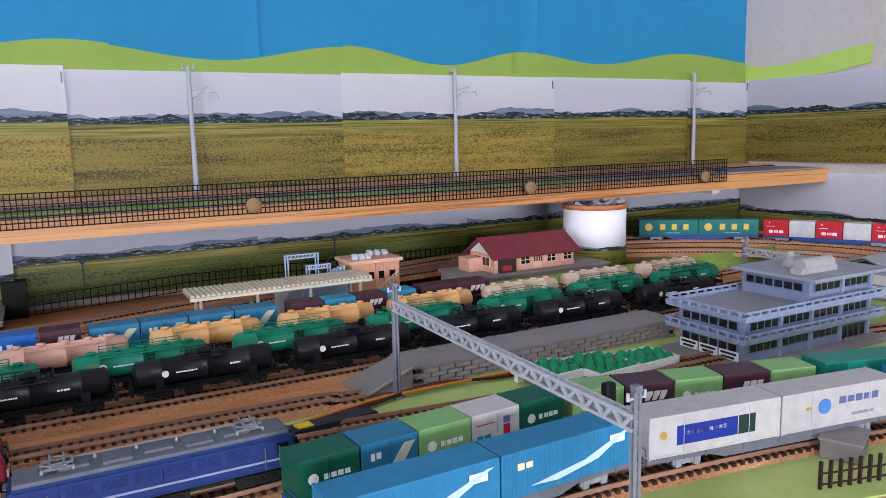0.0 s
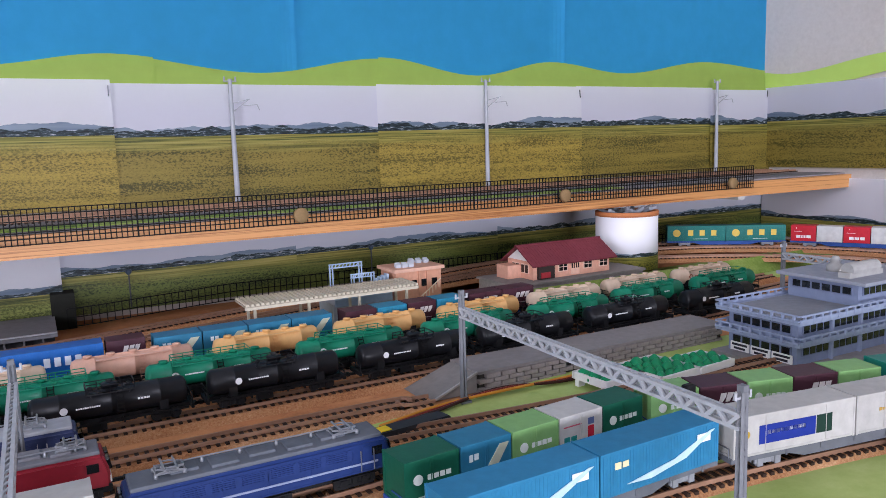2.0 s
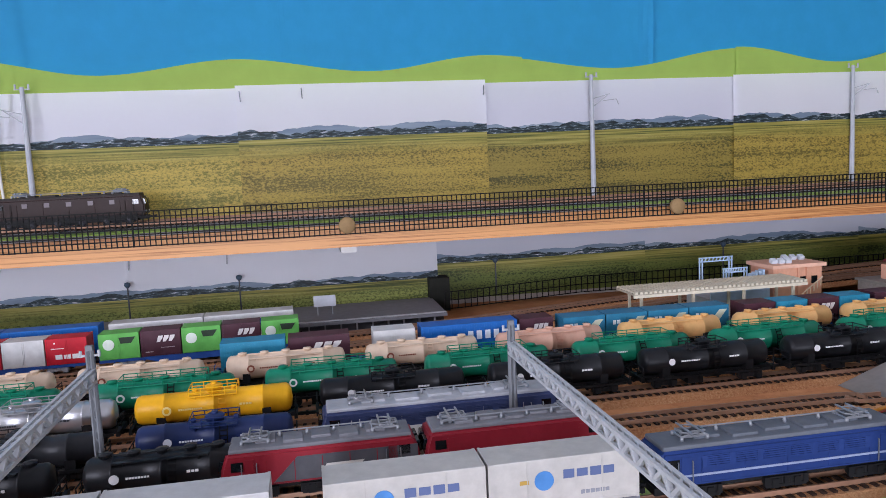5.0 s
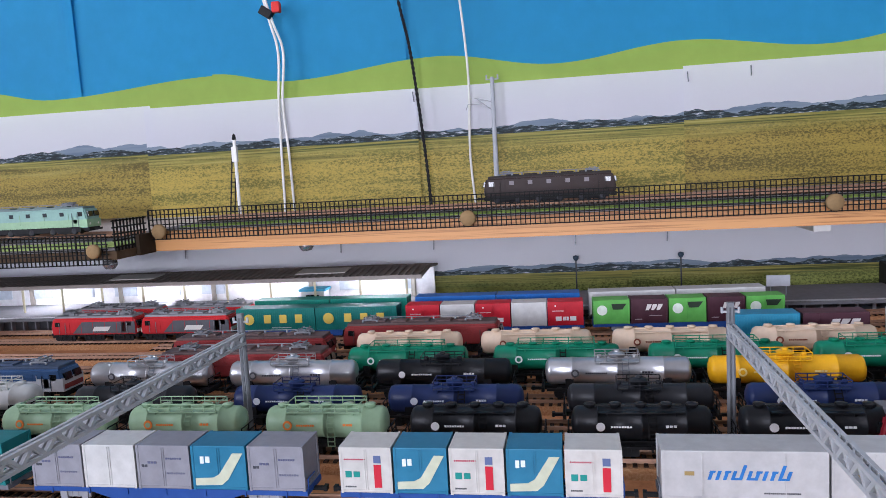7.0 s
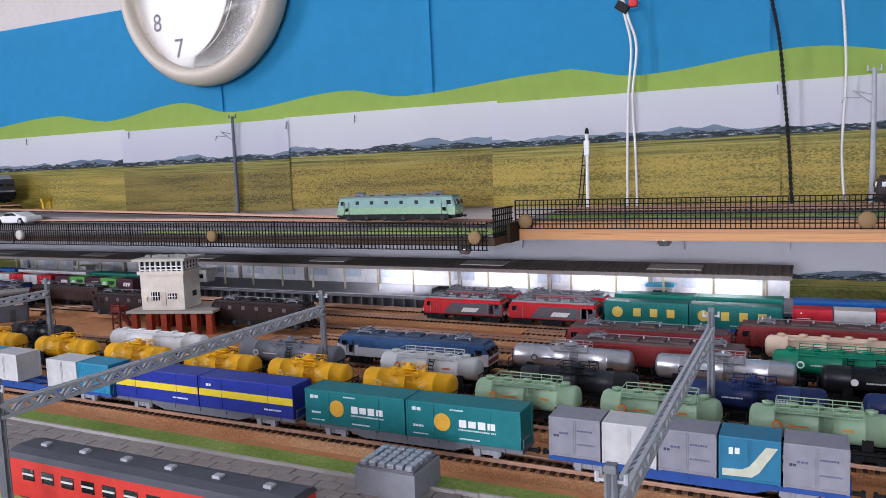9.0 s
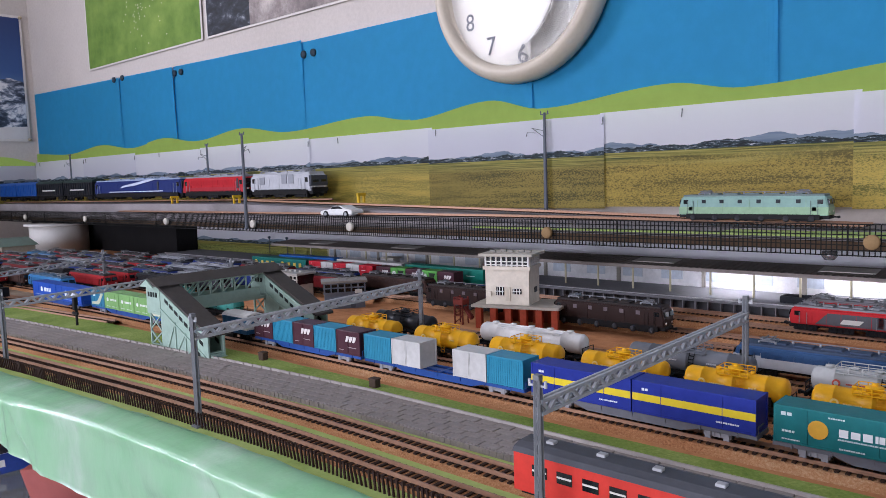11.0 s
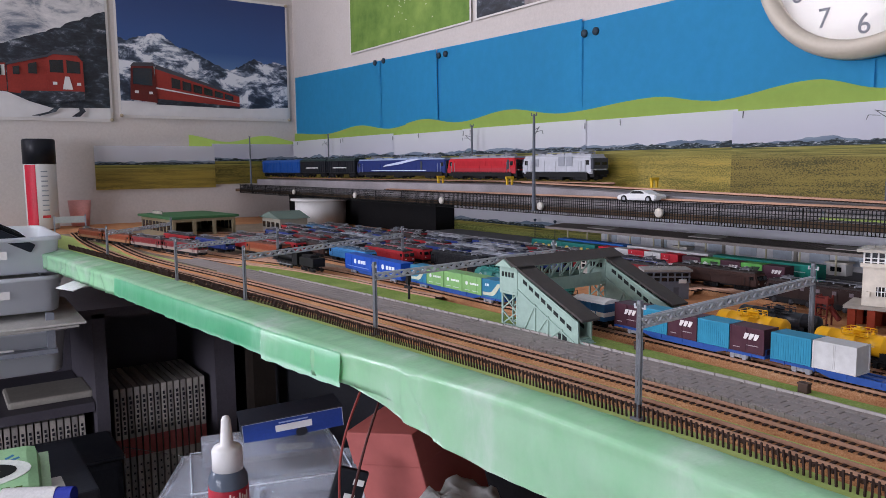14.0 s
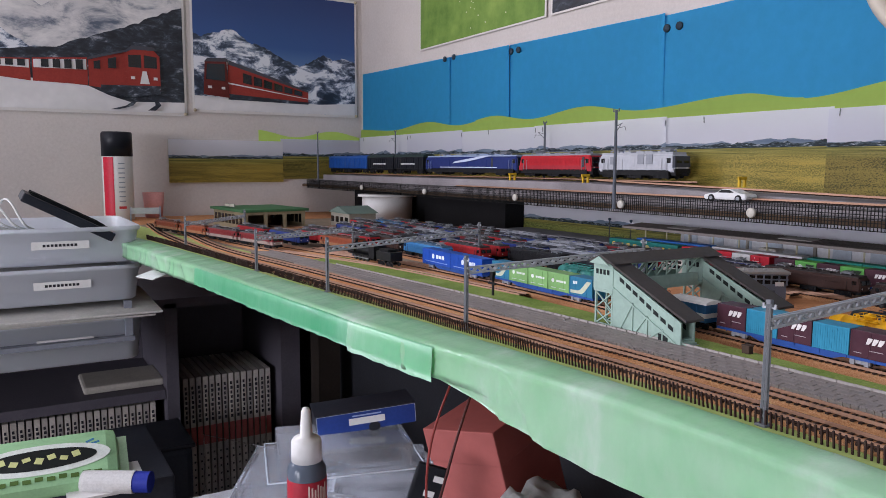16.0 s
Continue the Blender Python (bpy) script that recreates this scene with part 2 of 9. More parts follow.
def lathe(bm, profile, seg=16, axis="z", at=(0, 0, 0)):
    """A turned form: profile of (radius, height)."""
    rings = []
    for r, h in profile:
        ring = []
        for i in range(seg):
            a = 2 * math.pi * i / seg
            p = (r * math.cos(a), r * math.sin(a), h) if axis == "z" else (h, r * math.cos(a), r * math.sin(a))
            ring.append(bm.verts.new(Vector(p) + Vector(at)))
        rings.append(ring)
    for a, b in zip(rings, rings[1:]):
        for i in range(seg):
            f = bm.faces.new((a[i], a[(i + 1) % seg], b[(i + 1) % seg], b[i]))
            f.smooth = True
    for ring, up in ((rings[0], False), (rings[-1], True)):
        bm.faces.new(ring if up else ring[::-1])
    return bm


def prism(bm, outline, thick, plane="xz", at=0.0):
    """An outline of (u, v) pushed out by thick, from `at` on."""
    def put(u, v, w):
        return {"xz": (u, w, v), "yz": (w, u, v), "xy": (u, v, w)}[plane]
    a = [bm.verts.new(put(u, v, at)) for u, v in outline]
    b = [bm.verts.new(put(u, v, at + thick)) for u, v in outline]
    n = len(a)
    bm.faces.new(a)
    bm.faces.new(b[::-1])
    for i in range(n):
        bm.faces.new((a[i], b[i], b[(i + 1) % n], a[(i + 1) % n]))
    bmesh.ops.recalc_face_normals(bm, faces=bm.faces[:])
    return bm


def sweep(bm, path, r, seg=6):
    """A wire along a path of points, as one tube."""
    path = [Vector(p) for p in path]
    rings = []
    for i, p in enumerate(path):
        d = (path[min(i + 1, len(path) - 1)] - path[max(i - 1, 0)]).normalized()
        u = d.cross(Vector((0.31, 0.9, 0.3))).normalized()
        w = d.cross(u)
        rings.append([bm.verts.new(p + (u * math.cos(2 * math.pi * k / seg) + w * math.sin(2 * math.pi * k / seg)) * r) for k in range(seg)])
    for a, b in zip(rings, rings[1:]):
        for k in range(seg):
            bm.faces.new((a[k], a[(k + 1) % seg], b[(k + 1) % seg], b[k]))
    bm.faces.new(rings[0][::-1])
    bm.faces.new(rings[-1])
    bmesh.ops.recalc_face_normals(bm, faces=bm.faces[:])
    return bm


def ease(a, b, n):
    return [a + (b - a) * i / (n - 1) for i in range(n)]


def spline(pts, n=8):
    """Catmull-Rom through points of the plan or of space."""
    p = [Vector(q) for q in pts]
    p = [p[0] * 2 - p[1]] + p + [p[-1] * 2 - p[-2]]
    out = []
    for i in range(1, len(p) - 2):
        for k in range(n):
            t = k / n
            out.append(0.5 * ((2 * p[i]) + (p[i + 1] - p[i - 1]) * t + (2 * p[i - 1] - 5 * p[i] + 4 * p[i + 1] - p[i + 2]) * t * t
                              + (3 * p[i] - p[i - 1] - 3 * p[i + 1] + p[i + 2]) * t ** 3))
    out.append(p[-2])
    return out


# ---------------------------------------------------------------- room shell
def slab(name, lo, hi, material, label, category):
    bm = bx(B(), *[(a + b) / 2 for a, b in zip(lo, hi)], *[b - a for a, b in zip(lo, hi)])
    return tagged(part(name, bm, material), label, category, kind="structure")


ROOM = speckled("room_paper", [(0.0, "bfc0c2"), (0.5, "cbccce"), (1.0, "d4d5d7")], 160, 3, rough=0.85, bump=0.15, depth=0.0004)
slab("floor", (LEFT_X - 0.1, REAR_Y - 0.1, FLOOR_Z - 0.05), (RIGHT_X + 1.4, WALL_Y + 0.1, FLOOR_Z), wood("floor_boards", "9a8a78", "766656", (2, 30, 30)), "brown wooden room floor", "floor")
slab("ceiling", (LEFT_X - 0.1, REAR_Y - 0.1, CEIL_Z), (RIGHT_X + 1.4, WALL_Y + 0.1, CEIL_Z + 0.05), ROOM, "plain off-white papered ceiling", "ceiling")
slab("wall_north", (LEFT_X - 0.1, WALL_Y, FLOOR_Z), (RIGHT_X + 0.1, WALL_Y + 0.1, CEIL_Z), WALLPAPER, "off-white papered wall behind the layout", "wall")
slab("wall_east", (RIGHT_X, 0.15, FLOOR_Z), (RIGHT_X + 0.1, WALL_Y, CEIL_Z), WALLPAPER, "off-white papered side wall", "wall")
slab("wall_east_far", (RIGHT_X + 1.3, REAR_Y, FLOOR_Z), (RIGHT_X + 1.4, 0.15, CEIL_Z), ROOM, "off-white papered room wall", "wall")
slab("wall_return", (RIGHT_X + 0.1, 0.15, FLOOR_Z), (RIGHT_X + 1.4, 0.25, CEIL_Z), ROOM, "off-white papered room wall", "wall")


def wall_with_window(name, along, lo, hi, at, thick, w0, w1, z0, z1, cover=None):
    """A wall along x or y with one window opening."""
    bm = B()
    for a0, a1, b0, b1 in ((lo, w0, FLOOR_Z, CEIL_Z), (w1, hi, FLOOR_Z, CEIL_Z), (w0, w1, FLOOR_Z, z0), (w0, w1, z1, CEIL_Z)):
        c = [(a0 + a1) / 2, at + thick / 2, (b0 + b1) / 2, a1 - a0, abs(thick), b1 - b0]
        bx(bm, *(c if along == "x" else [c[1], c[0], c[2], c[4], c[3], c[5]]))
    tagged(part(name, bm, cover or WALLPAPER), "papered wall with a window opening", "wall", kind="structure")


wall_with_window("wall_west", "y", REAR_Y, WALL_Y, LEFT_X, -0.1, -1.5, -0.83, 0.3, 1.3)
wall_with_window("wall_south", "x", LEFT_X, RIGHT_X + 1.4, REAR_Y, -0.1, -1.45, 0.45, -0.07, 0.57, ROOM)
for nm, m in (("window_1", pose(LEFT_X - 0.05, -1.165, 0.8, 0, 0, 90)), ("window_2", pose(-0.5, REAR_Y - 0.05, 0.25))):
    w = thing(nm, "white-framed room window letting in daylight", "window", kind="structure")
    w.matrix_world = m
    ww, wh = (0.67, 1.0) if nm == "window_1" else (1.9, 0.64)
    bm = B()
    for sx in (-1, 0, 1):
        bx(bm, sx * (ww / 2 - 0.02), 0, 0, 0.04, 0.05, wh)
    for sz in (-1, 1):
        bx(bm, 0, 0, sz * (wh / 2 - 0.02), ww, 0.05, 0.04)
    part("window_frame", bm, WHITE, w)

# ---------------------------------------------------------------- papers on the back wall
CREST = [(0.9, 0.226), (0.749, 0.236), (0.608, 0.2195), (0.501, 0.230), (0.400, 0.2135), (0.289, 0.2295), (0.163, 0.2135), (0.037, 0.226), (-0.065, 0.214), (-0.182, 0.2265),
         (-0.29, 0.215), (-0.4, 0.230), (-0.543, 0.218), (-0.618, 0.230), (-0.796, 0.219), (-0.875, 0.231), (-1.041, 0.218), (-1.126, 0.235), (-1.267, 0.220), (-1.362, 0.232),
         (-1.555, 0.221), (-1.696, 0.236), (-1.85, 0.222), (-1.98, 0.235), (-2.12, 0.223), (-2.27, 0.237), (-2.45, 0.224), (-2.7, 0.234)]


def hill_z(x):
    for (a, za), (b, zb) in zip(CREST, CREST[1:]):
        if b <= x <= a:
            return za + (zb - za) * (0.5 - 0.5 * math.cos(math.pi * (a - x) / (a - b)))
    return 0.225


def paper(name, outline, y, material, label, category, curl=0.0, lift=0.0):
    """A sheet of paper on the back wall: outline columns of (x, z low, z high)."""
    bm = B()
    cols = []
    for i, (x, lo, hi) in enumerate(outline):
        rows = []
        for k in range(5):
            u = k / 4
            out = lift * max(0, 1 - (outline[-1][0] - x) / 0.02) ** 2 * (0.3 + 0.7 * u)
            rows.append(bm.verts.new((x, y - out - curl * (0.5 + 0.5 * math.sin(23 * x + 2 * u)), lo + (hi - lo) * u)))
        cols.append(rows)
    for a, b in zip(cols, cols[1:]):
        for k in range(4):
            bm.faces.new((a[k], b[k], b[k + 1], a[k + 1]))
    bmesh.ops.solidify(bm, geom=bm.faces[:], thickness=0.0003)
    return tagged(part(name, bm, material), label, category, "papers on the wall", "structure")


BLUE = paint("34abde", 0.6, vary=0.07, grain=60, broad=5, bump=0.05)
HILL = paint("b6d466", 0.6, vary=0.06, grain=60, broad=6, bump=0.05)
blue_edges = [-2.655, -2.165, -1.93, -1.515, -1.06, -0.765, -0.43, -0.14, 0.2, 0.52, 0.866]
for i, (a, b) in enumerate(zip(blue_edges, blue_edges[1:])):
    xs = ease(a - 0.002, b - 0.018, 8) + ease(b - 0.012, b + 0.002, 4)
    cols = [(x, 0.19, 0.62 if b > -1.1 and x >= -1.0 else 0.365 if b > -1.1 else 0.365 + 0.016 * max(0, -x - 1.2) ** 1.2) for x in xs]
    paper("backdrop_paper", cols, WALL_Y - 0.003 - 0.0012 * (i % 2), BLUE, "sky-blue paper sheet taped to the wall", "paper", 0.0006, (0.004, 0.004, 0.004, 0.003, 0.01, 0.004, 0.003, 0.006, 0.009, 0.0)[i])
hill_edges = [-2.66, -2.05, -1.27, -0.62, 0.07, 0.285, 0.86]
for i, (a, b) in enumerate(zip(hill_edges, hill_edges[1:])):
    paper("backdrop_paper", [(x, 0.185, hill_z(x) + 0.0012 * (i % 2)) for x in ease(a, b + 0.002, 60)], WALL_Y - 0.008 - 0.0012 * (i % 2), HILL,
          "light green paper strip cut into rolling hills", "paper", 0.001)

print_upper = [print_landscape("print_bright", "efeff6", "c8b052", "908838"), print_landscape("print_dull", "e8e8f2", "a08c3e", "665f28"),
               print_landscape("print_warm", "f0f0f5", "b89f46", "807230")]
sheet_edges = [-2.66, -2.36, -2.1, -1.83, -1.5, -1.229, -0.958, -0.692, -0.425, -0.183, 0.029, 0.279, 0.532, 0.751, 0.866]


def photo(x0, x1, y, z0, z1, material, label, turn=0, hill_h=None, name="landscape_print"):
    """One printed sheet, its local z from the lower edge."""
    bm = B()
    w, n = x1 - x0, 7
    low, top = [], []
    for i in range(n):
        u = i / (n - 1)
        bow = 0.0008 * math.sin(u * math.pi) + 0.0003 * math.sin(11 * (x0 + u))
        low.append(bm.verts.new((u * w, -bow - 0.001, 0.0)))
        top.append(bm.verts.new((u * w, -bow * 0.5, z1 - z0)))
    for i in range(n - 1):
        bm.faces.new((low[i], low[i + 1], top[i + 1], top[i]))
    bmesh.ops.solidify(bm, geom=bm.faces[:], thickness=0.0003)
    ob = part(name, bm, material)
    ob.matrix_world = pose(x0, y, z0, 0, 0, turn)
    return tagged(ob, label, "print", "landscape prints", "structure")


for i, (a, b) in enumerate(zip(sheet_edges, sheet_edges[1:])):
    lean = 0.003 * math.sin(i * 2.3)
    photo(a, b + 0.006, WALL_Y - 0.0135 - 0.0022 * (i % 2), 0.096 + lean * 0.4, 0.2035 + lean * 0.5 + max(0, -a - 0.8) * 0.004, print_upper[(0, 1, 0, 2, 0, 1, 2, 0, 0, 2, 1, 2, 1, 1, 1)[i]],
          "printed photo of golden rice fields below hills, pinned to the wall")
random.seed(3)
STAPLE = paint("6a6d72", 0.4, 0.5)
for i, x in enumerate(sheet_edges[:-1]):
    for dx, z in ((0.004, 0.197), (0.012 + 0.1 * random.random(), 0.1985)):
        if random.random() < 0.8:
            ob = part("staple", bar(B(), (0, 0, 0), (random.uniform(-0.0015, 0.0015), 0, 0.009), 0.0009), STAPLE)
            ob.matrix_world = pose(x + dx, WALL_Y - 0.0168, z - 0.006 + max(0, -x - 0.8) * 0.004)
            tagged(ob, "thin bent staple holding a print", "staple", "staples")
# side walls: sheets run on round the corners
for a, b, k in ((0.745, 0.545, 1), (0.55, 0.22, 0)):
    photo(RIGHT_X - 0.004 - 0.002 * k, RIGHT_X - 0.004 - 0.002 * k + (a - b), a, 0.098, 0.205, print_upper[k], "printed photo of rice fields pinned to the side wall", -90)
photo(LEFT_X + 0.005, LEFT_X + 0.005 + 0.24, 0.51, 0.094, 0.203, print_upper[1], "printed photo of rice fields pinned to the side wall", 90)
photo(LEFT_X + 0.008, LEFT_X + 0.008 + 0.3, 0.215, 0.086, 0.196, print_upper[2], "printed photo of rice fields pinned to the side wall", 90)
bm = B()
prism(bm, [(0.572 + 0.0088 * i, 0.2345 - 0.0135 * (0.5 - 0.5 * math.cos(math.pi * min(1, i / 15))) + 0.007 * max(0, (i - 15) / 6) ** 2) for i in range(22)][::-1] + [(0.574, 0.2135), (0.62, 0.2065), (0.748, 0.2)], 0.0008, "yz", RIGHT_X - 0.003)
tagged(part("backdrop_paper", bm, HILL), "light green paper hill strip on the side wall", "paper", "papers on the wall", "structure")
bm = B()
prism(bm, [(0.45 + 0.0115 * i, 0.217 + 0.009 * math.cos(0.2 + i * 0.33)) for i in range(27)][::-1] + [(0.45, 0.195), (0.75, 0.195)], 0.0008, "yz", LEFT_X + 0.003)
tagged(part("backdrop_paper", bm, HILL), "light green paper hill strip on the side wall", "paper", "papers on the wall", "structure")

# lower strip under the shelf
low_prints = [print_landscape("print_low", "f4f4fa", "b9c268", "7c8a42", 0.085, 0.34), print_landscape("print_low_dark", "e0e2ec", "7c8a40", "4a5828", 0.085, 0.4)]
for i, (a, b) in enumerate(((-1.86, -1.55), (-1.55, -1.27), (-1.27, -1.0), (-1.0, -0.72), (-0.72, -0.43), (-0.43, -0.235), (-0.235, -0.02))):
    photo(a, b + 0.004, 0.742 - 0.002 * (i % 2), 0.0, 0.079, low_prints[0], "printed photo of green fields under the shelf")
for x in (-1.22, -0.96, -0.9, -0.66, -0.5, -0.41, -0.28, -0.2):
    ob = part("staple", bar(B(), (0, 0, 0), (0.0006, 0, 0.01), 0.0008), STAPLE)
    ob.matrix_world = pose(x, 0.738, 0.054)
    tagged(ob, "thin bent staple holding a print", "staple", "staples")
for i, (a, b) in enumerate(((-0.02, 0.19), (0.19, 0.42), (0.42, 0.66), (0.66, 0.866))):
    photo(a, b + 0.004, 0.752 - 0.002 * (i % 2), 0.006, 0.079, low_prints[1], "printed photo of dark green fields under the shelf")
side_print = print_landscape("print_low_side", "f4f4fa", "97a04e", "5a6830", 0.085, 0.3)
for a, b in ((0.748, 0.48), (0.485, 0.2)):
    photo(RIGHT_X - 0.004, RIGHT_X - 0.004 + a - b, a, 0.004, 0.085, side_print, "printed photo of dark green fields on the side wall", -90)
# Added panel, painted near black for the shade under the shelf's left end.
slab("backing_board", (-2.6, 0.7, 0.0), (-1.865, 0.756, 0.075), paint("1a1a1c", 0.8), "near-black panel standing in for the shade under the shelf", "board")
slab("corner_post", (-0.026, 0.728, 0.0), (-0.008, 0.748, 0.03), paint("23241f", 0.8), "dark corner post of the lower backdrop", "post")


# ---------------------------------------------------------------- table
def edge_y(x):
    """The front edge of the table."""
    if x > 0.2:
        return 0.21 - 0.27 * (x - 0.2)
    if x > -0.55:
        return 0.165 + 0.045 * min(1, max(0, (x + 0.55) / 0.75))
    return 0.165 - 0.092 * max(0, -x - 0.85) ** 1.25


FRONT_BEND1 = [(0.08, 0.247), (0.15, 0.251), (0.213, 0.247), (0.304, 0.233), (0.4, 0.207), (0.5, 0.17), (0.6, 0.12)]
FRONT_BEND2 = [(0.08, 0.282), (0.15, 0.288), (0.18, 0.289), (0.234, 0.281), (0.304, 0.262), (0.4, 0.236), (0.5, 0.199), (0.61, 0.147)]


def table_sheet(name, y_of, z, material, label, category, x0, x1, back, thick=0.02):
    bm = B()
    xs = ease(x0, x1, 60)
    a = [bm.verts.new((x, y_of(x), z)) for x in xs]
    b = [bm.verts.new((x, back(x) if callable(back) else back, z)) for x in xs]
    for i in range(len(xs) - 1):
        bm.faces.new((a[i], a[i + 1], b[i + 1], b[i]))
    r = bmesh.ops.extrude_face_region(bm, geom=bm.faces[:])
    bmesh.ops.translate(bm, verts=[v for v in r["geom"] if isinstance(v, bmesh.types.BMVert)], vec=(0, 0, -thick))
    bmesh.ops.recalc_face_normals(bm, faces=bm.faces[:])
    return tagged(part(name, bm, material), label, category, kind="structure")


table_sheet("tabletop", edge_y, 0.0, BOARD, "brown layout baseboard carrying the tracks", "table", -2.668, RIGHT_X, WALL_Y, 0.022)
table_sheet("turf_sheet", lambda x: edge_y(x) + 0.001, 0.0012, TURF, "light green sheet along the layout's front", "ground cover", -2.6, 0.1, lambda x: edge_y(x) + 0.085, 0.001)
table_sheet("turf_sheet", lambda x: edge_y(x) + 0.003, 0.0012, TURF, "light green sheet round the office block", "ground cover", 0.1, RIGHT_X - 0.002, lambda x: 0.385 + 0.02 * min(1, (x - 0.1) / 0.2), 0.001)
table_sheet("turf_sheet", lambda x: 0.30, 0.001, TURF, "light green sheet beside the sidings", "ground cover", -0.03, 0.101, lambda x: 0.36 + 0.35 * max(0, x), 0.001)
table_sheet("turf_sheet", lambda x: 0.53, 0.0012, TURF, "light green sheet round the small station", "ground cover", 0.1, 0.78, lambda x: 0.64, 0.001)
table_sheet("yard_ground", lambda x: edge_y(x) + 0.085, 0.0008, speckled("yard_gravel", [(0.0, "6f6054"), (0.4, "93826f"), (0.7, "a4937f"), (1.0, "bdb09e")], 700, 12, mixing=0.4, bump=0.7), "grey-brown gravel over the engine yard", "ground cover", -2.4, -1.3, lambda x: 0.6, 0.0006)
paved = table_sheet("paved_strip", lambda x: edge_y(x) + 0.0765, 0.0032, PAVING, "grey paved strip between the tracks", "pavement", -1.75, -0.35, lambda x: edge_y(x) + 0.1095, 0.003)
table_sheet("grass_strip", lambda x: edge_y(x) + 0.1112, 0.0045, GRASS, "strip of green grass mat beside the siding", "grass", -1.62, -0.3, lambda x: (0.2905 + 0.0015 * noise.noise((x * 40, 1, 0)) if x > -1.1 else 0.2905 - 0.04 * (-x - 1.1) if x > -1.45 else 0.2765 - 0.14 * (-x - 1.45)), 0.0042)
bm = B()
for i in range(300):
    x = -1.6 + i * 0.0042
    bx(bm, x, edge_y(x) + 0.0755, 0.0022, 0.0040, 0.0014, 0.0042)
tagged(part("paving_edge", bm, STONE), "grey stone blocks edging the paved strip", "kerb", kind="stuff")
bm = B()
for i in range(120):
    x = -1.55 + i * 0.0102
    bx(bm, x, edge_y(x) + 0.1102, 0.0046, 0.0101, 0.0014, 0.0026)
for x, y, r in ((-1.63, 0.128, 0.034), (-1.61, 0.178, 0.03), (-1.99, 0.125, 0.05), (-1.53, 0.122, 0.02), (-1.5, 0.228, 0.03), (-1.75, 0.12, 0.04)):
    tuft = B()
    ring = []
    for k in range(28):
        a = 2 * math.pi * k / 28
        q = r * (0.75 + 0.5 * noise.noise((x * 7 + math.cos(a) * 1.6, y * 7 + math.sin(a) * 1.6, 2)))
        ring.append((x + 1.5 * q * math.cos(a) - 0.2 * q * math.sin(a), y + 0.42 * q * math.sin(a) + 0.1 * q * math.cos(a)))
    prism(tuft, ring, 0.0014, "xy", 0.0005)
    tagged(part("turf_patch", tuft, FLOCK), "patch of pale yellow-green scatter between the tracks", "ground cover", kind="structure")
tagged(part("kerb", bm, paint("a8a29c", 0.8), None), "pale concrete kerb along the grass", "kerb", kind="stuff")


def film_paint(name, hexa, streak, rough):
    """Thin milky plastic: paler where it is stretched or creased, with fine upright wrinkles."""
    m = bpy.data.materials.new(name)
    nt, lk, b = nodes_of(m)
    tc, mp = nt.new("ShaderNodeTexCoord"), nt.new("ShaderNodeMapping")
    mp.inputs["Scale"].default_value = (15, 12, 6)
    lk.new(tc.outputs["Object"], mp.inputs[0])
    n = noise_tex(nt, lk, 1.0, 6, 0.62, mp.outputs[0])
    r = ramp(nt, [(0.36, srgb(hexa)), (0.56, tuple(0.7 * a + 0.3 * c for a, c in zip(srgb(hexa), srgb(streak)))), (0.72, srgb(streak))])
    lk.new(n.outputs["Fac"], r.inputs[0])
    lk.new(r.outputs[0], b.inputs["Base Color"])
    fine = noise_tex(nt, lk, 2.4, 5, 0.6, mp.outputs[0])
    bp = nt.new("ShaderNodeBump")
    bp.inputs["Strength"].default_value, bp.inputs["Distance"].default_value = 0.25, 0.004
    lk.new(fine.outputs["Fac"], bp.inputs["Height"])
    lk.new(bp.outputs[0], b.inputs["Normal"])
    b.inputs["Roughness"].default_value = rough
    b.inputs["Subsurface Weight"].default_value = 0.25
    b.inputs["Subsurface Radius"].default_value = (0.004, 0.008, 0.005)
    return m


